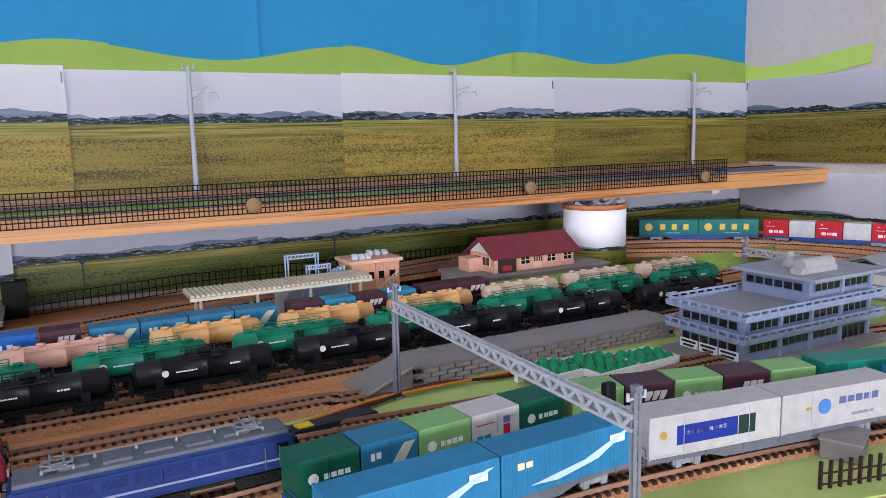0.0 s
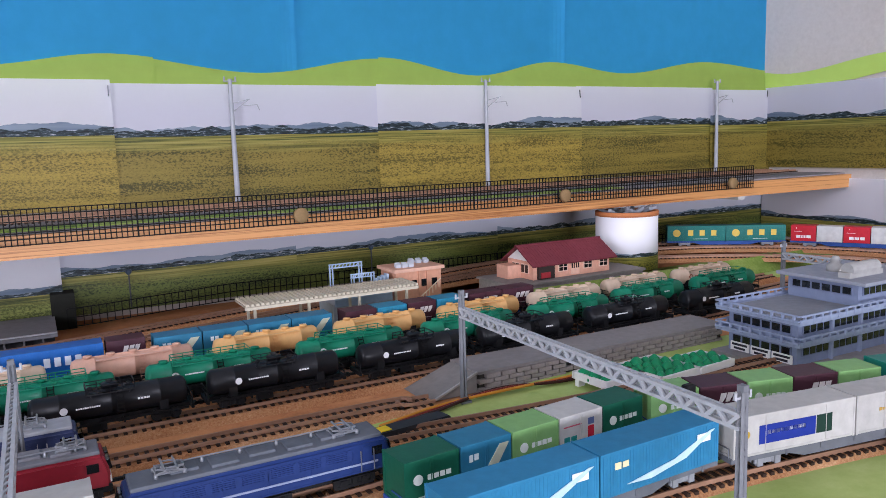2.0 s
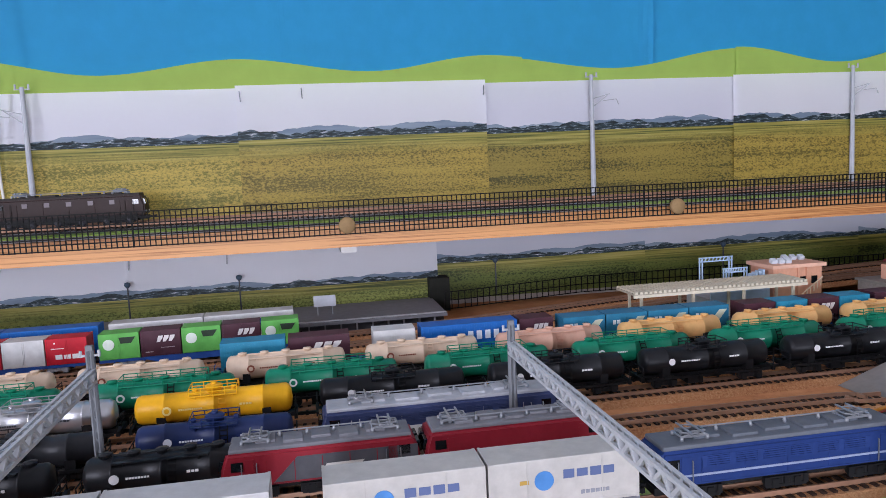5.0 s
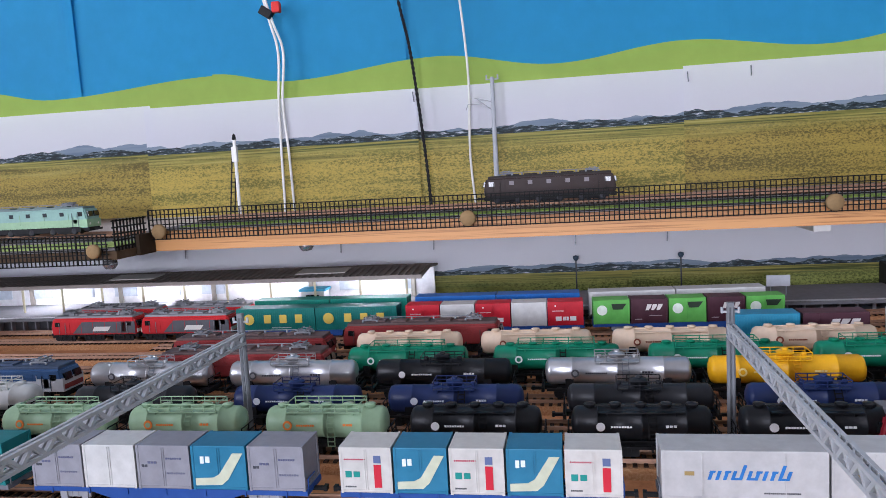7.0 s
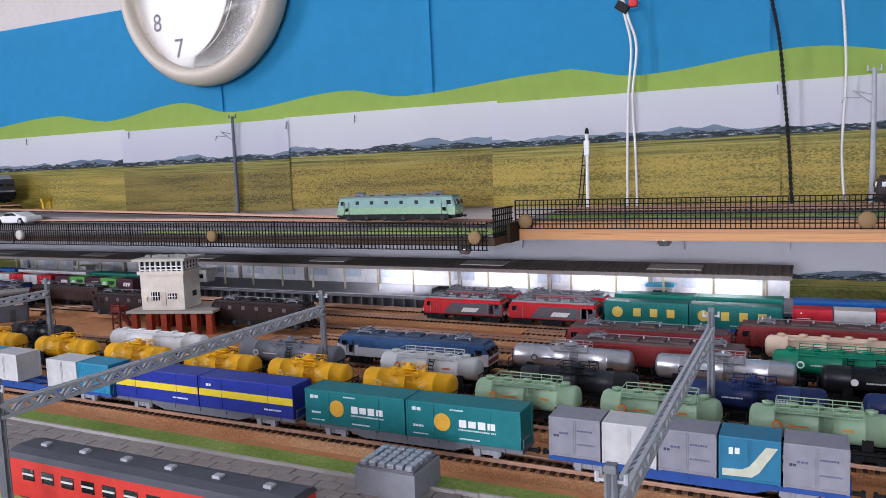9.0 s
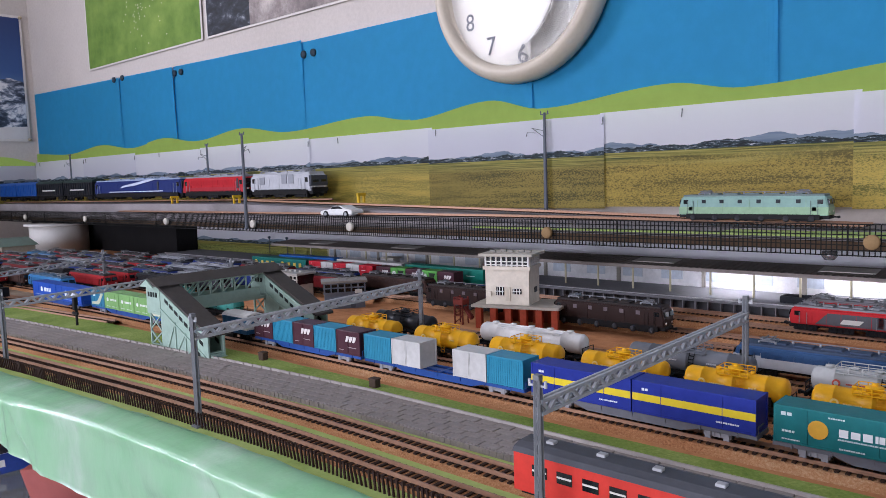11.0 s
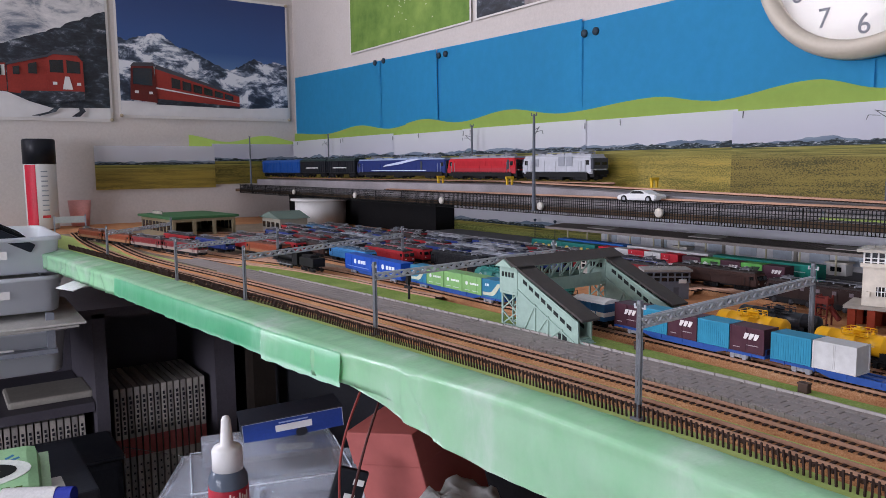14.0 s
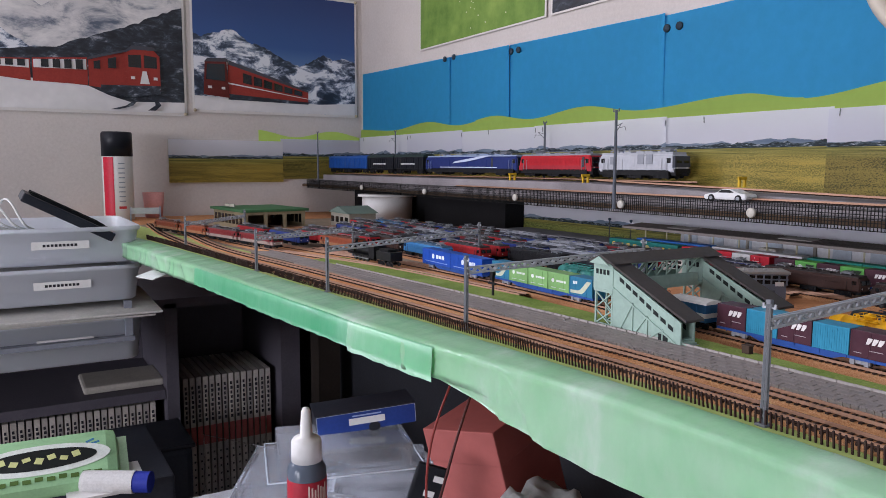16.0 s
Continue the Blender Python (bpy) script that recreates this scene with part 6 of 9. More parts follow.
def gantry(x, y0, y1, top=0.060, x_far=None):
    """A catenary gantry: two lattice posts with feet, and a trussed beam across the tracks."""
    g = thing("catenary_gantry", "grey lattice catenary gantry over the tracks", "gantry", "gantries")
    xf = x if x_far is None else x_far
    for px, py in ((x, y0), (xf, y1)):
        bm = B()
        for sx, sy in ((-1, -1), (-1, 1), (1, -1), (1, 1)):
            bar(bm, (px + sx * 0.001, py + sy * 0.001, 0.0), (px + sx * 0.0008, py + sy * 0.0008, top + 0.004), 0.0011)
        n = 14
        for i in range(n):
            z0, z1 = top * i / n, top * (i + 1) / n
            s = 1 if i % 2 else -1
            for k in (-1, 1):
                bar(bm, (px - s * 0.0009, py + k * 0.0009, z0), (px + s * 0.0009, py + k * 0.0009, z1), 0.0005)
                bar(bm, (px + k * 0.0009, py - s * 0.0009, z0), (px + k * 0.0009, py + s * 0.0009, z1), 0.0005)
        bx(bm, px, py, top + 0.005, 0.0026, 0.0026, 0.002)
        post = part("post", bm, POSTGREY, g)
        part("footing", bx(B(), px, py, 0.0012, 0.0065, 0.0065, 0.0024, 0.0005), POSTGREY, post)
        bm = B()
        for s in (-1, 1):
            bar(bm, (px - 0.0034 * s, py, top + 0.002), (px, py, top + 0.002), 0.0008)
            rod(bm, (px - 0.0034 * s, py, top + 0.0014), (px - 0.0034 * s, py, top + 0.004), 0.0006, 6)
        part("insulator_arm", bm, LATTICE, post)
    bm = B()
    zlo, zhi = top - 0.0084, top - 0.0038
    a0, a1 = Vector((x, y0, 0)), Vector((xf, y1, 0))
    for s in (-1, 1):
        for z in (zlo, zhi):
            bar(bm, a0 + Vector((s * 0.0012, 0, z)), a1 + Vector((s * 0.0012, 0, z)), 0.0012)
    n = 40
    for i in range(n):
        p, q = a0 + (a1 - a0) * (i / n), a0 + (a1 - a0) * ((i + 1) / n)
        u, v = (zlo, zhi) if i % 2 else (zhi, zlo)
        for s in (-1, 1):
            bar(bm, p + Vector((s * 0.0011, 0, u)), q + Vector((s * 0.0011, 0, v)), 0.0013)
        bar(bm, p + Vector((-0.0011, 0, zhi)), q + Vector((0.0011, 0, zhi)), 0.0006)
    part("truss_beam", bm, LATTICE, g)
    return g


gantry(0.16, 0.200, 0.389, 0.058, 0.167)
gantry(-0.045, 0.196, 0.389, 0.055)
gantry(-0.217, 0.186, 0.384)
gantry(-0.438, 0.180, 0.384)
gantry(-0.662, 0.180, 0.384)
gantry(-0.892, 0.177, 0.386, 0.060, -0.915)
gantry(-1.156, 0.164, 0.392, 0.055, -1.19)
gantry(-1.378, 0.134, 0.387, 0.052, -1.479)
gantry(-1.563, 0.114, 0.27, 0.048, -1.624)
gantry(-1.86, 0.09, 0.222, 0.046, -2.0)
gantry(0.50, 0.245, 0.44, 0.05)


def shelf_pole(x, y, z, h, arm=1, label="grey catenary pole standing on the shelf", dark=False):
    p = thing("catenary_pole", label, "pole", "shelf poles", x, y, z)
    m = paint("5f646c", 0.5) if dark else paint("a3a6ab", 0.45)
    bm = rod(B(), (0, 0, 0), (0, 0, h), 0.0026, 10, 0.0017)
    part("mast", bm, m, p)
    part("foot", lathe(B(), [(0.004, 0), (0.004, 0.001), (0.003, 0.0015), (0.0, 0.0015)], 12), m, p)
    bm = B()
    bar(bm, (0, 0, h - 0.022), (arm * 0.016, -0.004, h - 0.018), 0.0007)
    bar(bm, (0, 0, h - 0.03), (arm * 0.014, -0.004, h - 0.019), 0.0007)
    bar(bm, (arm * 0.010, -0.003, h - 0.024), (arm * 0.022, -0.005, h - 0.023), 0.0006)
    bar(bm, (arm * 0.022, -0.005, h - 0.023), (arm * 0.024, -0.005, h - 0.028), 0.0006)
    part("cantilever", bm, m, p)
    bm = bar(B(), (-0.006, 0, h - 0.002), (0.006, 0, h - 0.002), 0.0009)
    for s in (-0.005, 0.005):
        rod(bm, (s, 0, h - 0.002), (s, 0, h + 0.002), 0.0008, 6)
    part("cross_arm", bm, m, p)
    return p


shelf_pole(0.134, 0.737, 0.0905, 0.116)
shelf_pole(0.405, 0.737, 0.0905, 0.119)
shelf_pole(0.755, 0.734, 0.0905, 0.122)
shelf_pole(-0.348, 0.737, 0.0905, 0.117, -1)
shelf_pole(-1.03, 0.735, 0.0805, 0.131, -1, "dark grey catenary pole standing on the shelf", True)
shelf_pole(-1.413, 0.5605, 0.0745, 0.132, 1, "dark grey catenary pole fixed to the fence", True)
shelf_pole(-1.77, 0.72, 0.0805, 0.132, -1, "dark grey catenary pole standing on the shelf", True)
shelf_pole(-2.40, 0.728, 0.0805, 0.14, -1, "dark grey catenary pole standing on the shelf", True)
shelf_pole(-2.58, 0.585, 0.0805, 0.14, 1, "dark grey catenary pole standing on the shelf", True)


def ladder_signal():
    s = thing("railway_signal", "white and black ladder signal on the shelf", "signal", "", -0.581, 0.70, 0.0918)
    part("mast", rod(B(), (0, 0, 0), (0, 0, 0.073), 0.0016, 8), WHITE, s)
    bm = B()
    bar(bm, (-0.010, 0, 0), (-0.003, 0, 0.06), 0.0009)
    bar(bm, (-0.007, 0.003, 0), (-0.001, 0.003, 0.06), 0.0009)
    for k in range(6):
        z = 0.008 + k * 0.009
        bar(bm, (-0.010 + 0.0011 * k, 0, z), (0, 0, z), 0.0008)
    part("ladder", bm, BLACK, s)
    part("signal_head", bx(B(), 0, -0.001, 0.06, 0.005, 0.004, 0.014, 0.0008), WHITE, s)
    part("cap", lathe(B(), [(0.002, 0.073), (0.0016, 0.077), (0.0, 0.079)], 8), BLACK, s)


ladder_signal()


def ground_signal(x, y, h, col, label):
    s = thing("railway_signal", label, "signal", "ground signals", x, y, 0.001)
    part("mast", rod(B(), (0, 0, 0), (0, 0, h), 0.0013, 8), paint(col, 0.5), s)
    bm = bx(B(), 0, -0.001, h * 0.52, 0.012, 0.002, 0.0022)
    bx(bm, 0, -0.001, h * 0.72, 0.0045, 0.003, 0.006)
    part("arm", bm, paint(col, 0.5), s)
    part("signal_head", bx(B(), 0, -0.0005, h - 0.002, 0.0055, 0.004, 0.01, 0.0012), BLACK, s)
    part("base", bx(B(), 0, 0, 0.001, 0.008, 0.007, 0.002), STONE, s)


ground_signal(0.206, 0.2655, 0.034, "e9e9e7", "white signal post with a black head")
ground_signal(-1.262, 0.262, 0.03, "1c1c1e", "black ground signal beside the grass")

# ---------------------------------------------------------------- office block
def office():
    o = thing("office_block", "blue-grey three-storey railway office with balconies", "building", "", 0.362, 0.326, 0.0)
    W, D = 0.122, 0.05
    wall, trimm, win = paint("7f8aa3", 0.55), paint("8d98b0", 0.5), DARKGLASS
    part("base_slab", bx(B(), W / 2 + 0.004, D / 2 - 0.004, 0.0018, W + 0.03, D + 0.018, 0.0032), paint("8f8a8a", 0.8), o)
    floors = ((0.0034, 0.0165, 0, W), (0.0165, 0.030, 0, W), (0.030, 0.0465, 0.058, W))
    for k, (z0, z1, x0, x1) in enumerate(floors):
        part("storey_wall", bx(B(), (x0 + x1) / 2, D / 2, (z0 + z1) / 2, x1 - x0, D, z1 - z0), wall, o)
        zc = z1 - 0.0048
        groups = 4 if k < 2 else 2
        for g in range(groups):
            gx0 = x0 + 0.004 + g * (x1 - x0 - 0.006) / groups
            gw = (x1 - x0 - 0.006) / groups - 0.004
            last = k == 0 and g == groups - 1
            fr = part("window_band", bx(B(), gx0 + gw / 2, -0.0002, zc - (0.003 if last else 0), gw, 0.0012, 0.0058 if not last else 0.0098), paint("6e7890", 0.5), o)
            n = 4
            for i in range(n):
                part("pane", bx(B(), gx0 + (i + 0.5) * gw / n, -0.0009, zc - (0.003 if last else 0), gw / n * 0.76, 0.0006, 0.0044 if not last else 0.0084), win, fr)
            part("pilaster", bx(B(), gx0 + gw + 0.002, -0.0006, (z0 + z1) / 2, 0.0022, 0.003, z1 - z0), trimm, o)
        fr = part("window_band", bx(B(), x0 - 0.0002, D / 2, zc, 0.0012, D * 0.86, 0.0058), paint("6e7890", 0.5), o)
        n = 6
        for i in range(n):
            part("pane", bx(B(), x0 - 0.0009, D * 0.07 + (i + 0.5) * D * 0.86 / n, zc, 0.0006, D * 0.86 / n * 0.76, 0.0044), win, fr)
    for z in (0.0165, 0.030):
        b = part("balcony", bx(B(), W / 2, D / 2, z + 0.0006, W + 0.012, D + 0.012, 0.0016), trimm, o)
        for side in range(4):
            bm = B()
            x0, x1, y0, y1 = -0.006, W + 0.006, -0.006, D + 0.006
            a, c = [((x0, y0), (x1, y0)), ((x0, y0), (x0, y1)), ((x1, y0), (x1, y1)), ((x0, y1), (x1, y1))][side]
            L = Vector(c) - Vector(a)
            u = L.normalized() * (0.0006 if side in (1, 2) else 0.0)
            a, c = Vector(a) + u, Vector(c) - u
            for zz, w in ((z + 0.0024, 0.0022), (z + 0.0056, 0.0011)):
                bar(bm, (*a, zz), (*c, zz), 0.0010, w) if side in (0, 3) else bar(bm, (*a, zz), (*c, zz), w, 0.0010)
            m = int(L.length / 0.0075)
            for i in range(m):
                p = a + (c - a) * (i + 0.5) / m
                bar(bm, (p.x, p.y, z + 0.001), (p.x, p.y, z + 0.0055), 0.0014)
            part("railing", bm, trimm, b)
    part("terrace", bx(B(), 0.03, D / 2, 0.0318, 0.062, D, 0.0008), paint("86888e", 0.8), o)
    part("roof", bx(B(), (0.062 + W) / 2, D / 2, 0.0475, W - 0.058 + 0.012, D + 0.014, 0.0022, 0.0003), paint("9498a2", 0.7), o)
    bm = rod(B(), (0.064, 0.012, 0.0535), (0.094, 0.012, 0.0535), 0.0046, 16)
    bx(bm, 0.079, 0.012, 0.0502, 0.036, 0.008, 0.004)
    part("roof_tank", bm, paint("a7a6a2", 0.6), o)
    part("roof_vent", lathe(B(), [(0.0055, 0.0486), (0.0055, 0.0525), (0.003, 0.054), (0.0035, 0.056), (0.002, 0.0585), (0.0, 0.059)], 14, at=(0.082, 0.032, 0)), paint("a7a6a2", 0.6), o)
    for i in range(3):
        sg = part("sign_board", bx(B(), -0.0014, 0.009 + i * 0.0155, 0.0068, 0.0008, 0.0142, 0.0056), WHITE, o)
        for k in range(2):
            bm = bx(B(), -0.0019, 0.009 + i * 0.0155, 0.0080 - k * 0.0024, 0.0003, 0.0115 - 0.003 * k, 0.0014)
            part("lettering_bar", bm, INK, sg)
    part("door_step", bx(B(), W - 0.014, -0.007, 0.0042, 0.028, 0.012, 0.002), paint("8f8a8a", 0.8), o)


office()


def warehouse():
    o = thing("warehouse", "white-walled goods shed with a grey ribbed roof", "building", "", 0.60, 0.37, 0.0)
    part("wall", bx(B(), 0.05, 0.03, 0.012, 0.1, 0.06, 0.022), WHITE, o)
    for s in (-1, 1):
        # one corrugated sheet for each slope
        bm, rows = B(), []
        for i in range(53):
            x, up = -0.008 + i * 0.00225, 0.0009 * (i % 2)
            rows.append([bm.verts.new((x, 0.03 + s * a, z + up + lift)) for a, z in ((0.037, 0.0215), (0.0, 0.034)) for lift in (0.0, 0.0012)])
        for p, q in zip(rows, rows[1:]):
            for a, b in ((0, 2), (2, 3), (3, 1), (1, 0)):
                bm.faces.new((p[a], q[a], q[b], p[b]))
        for r in (rows[0], rows[-1]):
            bm.faces.new((r[0], r[2], r[3], r[1]))
        bmesh.ops.recalc_face_normals(bm, faces=bm.faces)
        part("roof", bm, paint("85868a", 0.7), o)
    for i in range(4):
        part("door", bx(B(), 0.012 + i * 0.025, -0.0004, 0.010, 0.016, 0.0012, 0.015), paint("c9c6bd", 0.6), o)
    part("plinth", bx(B(), 0.05, 0.03, 0.001, 0.112, 0.072, 0.002), STONE, o)


warehouse()


# ---------------------------------------------------------------- loading dock and trays
def dock():
    d = thing("loading_dock", "grey stone-faced loading dock with a ramp", "platform", "", 0.0, 0.0, 0.0)
    x0, x1, y0, y1, h = 0.182, 0.385, 0.399, 0.431, 0.0118
    part("deck", bx(B(), (x0 + x1) / 2, (y0 + y1) / 2, h, x1 - x0, y1 - y0, 0.0016), paint("8d8785", 0.8), d)
    part("core", bx(B(), (x0 + x1) / 2, (y0 + y1) / 2, h / 2, x1 - x0 - 0.004, y1 - y0 - 0.004, h - 0.001), paint("4c4844", 0.9), d)
    me = None
    rows, L = 4, 0.0105
    for r in range(rows):
        n = int((x1 - x0) / L)
        for i in range(n):
            x = x0 + (i + 0.5 + 0.5 * (r % 2)) * L
            if x > x1 - L / 2 or abs(x - 0.252) < 0.003:
                continue
            if me is None:
                ob = part("stone", bx(B(), 0, 0, 0, L * 0.92, 0.0036, 0.0025, 0.0004), STONE, d)
                me = ob.data
            else:
                ob = new("stone", me)
                ob.parent = d
            ob.location = (x, y0 + 0.0004, 0.0014 + r * 0.0027)
    part("ramp", prism(B(), [(x0 - 0.032, 0.0006), (x0, 0.0006), (x0, h)], y1 - y0 - 0.002, "xz", y0 + 0.001), paint("85807c", 0.85), d)
    bm = B()
    bar(bm, (x0 - 0.03, y0, 0.001), (x0, y0, h + 0.001), 0.0012)
    part("ramp_edge", bm, paint("a09b96", 0.8), d)


dock()


def tray(x, y, w, d, turn, n, m):
    t = thing("display_tray", "white open tray filled with small green mounds", "tray", "trays of mounds", x, y, 0.0012, turn)
    part("bottom", bx(B(), 0, 0, 0.0052, w, d, 0.001), WHITE, t)
    for s in (-1, 1):
        part("rim", bx(B(), 0, s * d / 2, 0.0064, w + 0.0016, 0.0016, 0.0042), WHITE, t)
        part("rim", bx(B(), s * w / 2, 0, 0.0064, 0.0016, d, 0.0042), WHITE, t)
    for sx in (-1, 1):
        for sy in (-1, 1):
            part("foot", bx(B(), sx * w * 0.42, sy * d * 0.4, 0.0024, 0.005, 0.003, 0.0048), WHITE, t)
    me = None
    g = paint("0f8a5a", 0.35, vary=0.3)
    for i in range(n):
        for j in range(m):
            bm = B()
            if me is None:
                lathe(bm, [(0.0046, 0.0), (0.0045, 0.0012), (0.0034, 0.0032), (0.0015, 0.005), (0.0, 0.0056)], 7)
                ob = part("mound", bm, g, t)
                me = ob.data
            else:
                bm.free()
                ob = new("mound", me)
                ob.parent = t
            ob.location = ((i + 0.5) * w / n - w / 2, (j + 0.5) * d / m - d / 2, 0.0056)
            ob.rotation_euler = (0, 0, random.random() * 6)
            sc = random.uniform(0.8, 1.1)
            ob.scale = (sc, sc, sc)
    return t


tray(0.2505, 0.366, 0.030, 0.026, 4, 4, 3)
tray(0.2815, 0.359, 0.031, 0.034, 4, 4, 4)
tray(0.3125, 0.355, 0.029, 0.024, 4, 4, 3)


# ---------------------------------------------------------------- small station, round tin, substation
def small_station():
    part_z = 0.0205
    p = thing("station_platform", "grey platform block under the small station", "platform", "", 0.0, 0.0, 0.0)
    part("top", bx(B(), 0.397, 0.598, 0.0195, 0.15, 0.062, 0.002), paint("8a8480", 0.8), p)
    part("core", bx(B(), 0.397, 0.598, 0.0098, 0.147, 0.058, 0.0175), STONE, p)
    bank = prism(B(), [(0.552, 0.0014), (0.5665, 0.016), (0.5665, 0.0014)], 0.38, "yz", 0.32)
    tagged(part("grass_bank", bank, GRASS), "green grass bank below the small station", "grass", kind="structure")
    h = thing("small_station", "small pink station house with a maroon roof", "building", "", 0.3506, 0.579, part_z)
    pink = paint("dba58c", 0.6)
    h.scale = (0.806, 1.0, 1.0)
    W, D = 0.108, 0.04
    part("wall", bx(B(), W / 2, D / 2, 0.008, W, D, 0.016), pink, h)
    part("gable", prism(B(), [(0.0, 0.016), (D / 2, 0.028), (D, 0.016)], W, "yz", 0.0), WHITE, h)
    for s in (-1, 1):
        bm = B()
        y1, y0 = D / 2, D / 2 + s * (D / 2 + 0.006)
        for i in range(30):
            x = -0.006 + (i + 0.5) * (W + 0.012) / 30
            bar(bm, (x, y0, 0.0128), (x, y1, 0.0288), (W + 0.012) / 30 * 0.94, 0.0012)
        ob = part("roof_slope", bm, paint("74323a", 0.6), h)
        ob["kind"] = "stuff"
    part("ridge", bx(B(), W / 2, D / 2, 0.0292, W + 0.013, 0.003, 0.0014), paint("6a2c34", 0.6), h)
    for x, w, z, hh in ((0.040, 0.013, 0.0092, 0.0085), (0.0755, 0.0125, 0.0092, 0.0085), (0.0985, 0.0125, 0.0092, 0.0085)):
        f = part("window", bx(B(), x, -0.0004, z, w, 0.0012, hh), paint("e7c3ae", 0.6), h)
        for i in (-1, 1):
            for k in (-1, 1):
                part("pane", bx(B(), x + i * w * 0.23, -0.0011, z + k * hh * 0.22, w * 0.36, 0.0006, hh * 0.36), DARKGLASS, f)
    f = part("door", bx(B(), 0.057, -0.0005, 0.0075, 0.012, 0.0014, 0.013), paint("e3b79f", 0.6), h)
    for i in range(4):
        part("pane", bx(B(), 0.0525 + i * 0.003, -0.0013, 0.0098, 0.0014, 0.0006, 0.006), DARKGLASS, f)
    for i in range(2):
        f = part("window", bx(B(), -0.0004, 0.012 + i * 0.014, 0.0092, 0.0012, 0.0115, 0.0085), paint("e7c3ae", 0.6), h)
        for k in (-1, 1):
            part("pane", bx(B(), -0.0011, 0.012 + i * 0.014 + k * 0.0028, 0.0092, 0.0006, 0.0042, 0.007), DARKGLASS, f)
    part("porch", bx(B(), 0.016, -0.001, 0.0076, 0.022, 0.003, 0.0145), paint("3a302c", 0.7), h)
    part("bench", bx(B(), 0.014, -0.003, 0.004, 0.012, 0.002, 0.005), paint("9a2f34", 0.6), h)
    part("annexe", bx(B(), -0.009, D * 0.7, 0.006, 0.018, 0.018, 0.012), pink, h)


small_station()


def round_tin(x, y, z, r, h, label, band=True):
    t = thing("round_tin", label, "tin", "round tins", x, y, z)
    part("wall", lathe(B(), [(r, 0.0), (r, h), (r - 0.002, h), (r - 0.002, 0.004), (0.0, 0.004)], 40), print_landscape("print_tin", "eeeef2", "9c9440", "5c6028", h, 0.24) if band else WHITE, t)
    if band:
        part("rim", lathe(B(), [(r + 0.0005, h - 0.004), (r + 0.0005, h + 0.0005), (r - 0.0026, h + 0.0005), (r - 0.0026, h - 0.004)], 40), paint("c47a4c", 0.6), t)
        bm = B()
        for i in range(14):
            a = i * 2.4
            p = Vector((math.cos(a) * r * 0.5, math.sin(a) * r * 0.5, h - 0.003))
            bar(bm, p, p + Vector((math.cos(a * 3) * 0.018, math.sin(a * 3) * 0.014, 0.006)), 0.003)
        part("scrap", bm, GREY, t)


round_tin(0.4985, 0.622, 0.012, 0.0312, 0.0575, "white round tin wrapped in a printed field")
tin2 = thing("round_tin", "plain white round tin holding up the shelf", "tin", "round tins", -2.27, 0.64, 0.0)
part("wall", lathe(B(), [(0.06, 0.0), (0.06, 0.058), (0.056, 0.058), (0.056, 0.003), (0.0, 0.003)], 36), WHITE, tin2)
part("lid", lathe(B(), [(0.07, 0.0585), (0.07, 0.0635), (0.0, 0.0635)], 36), WHITE, tin2)


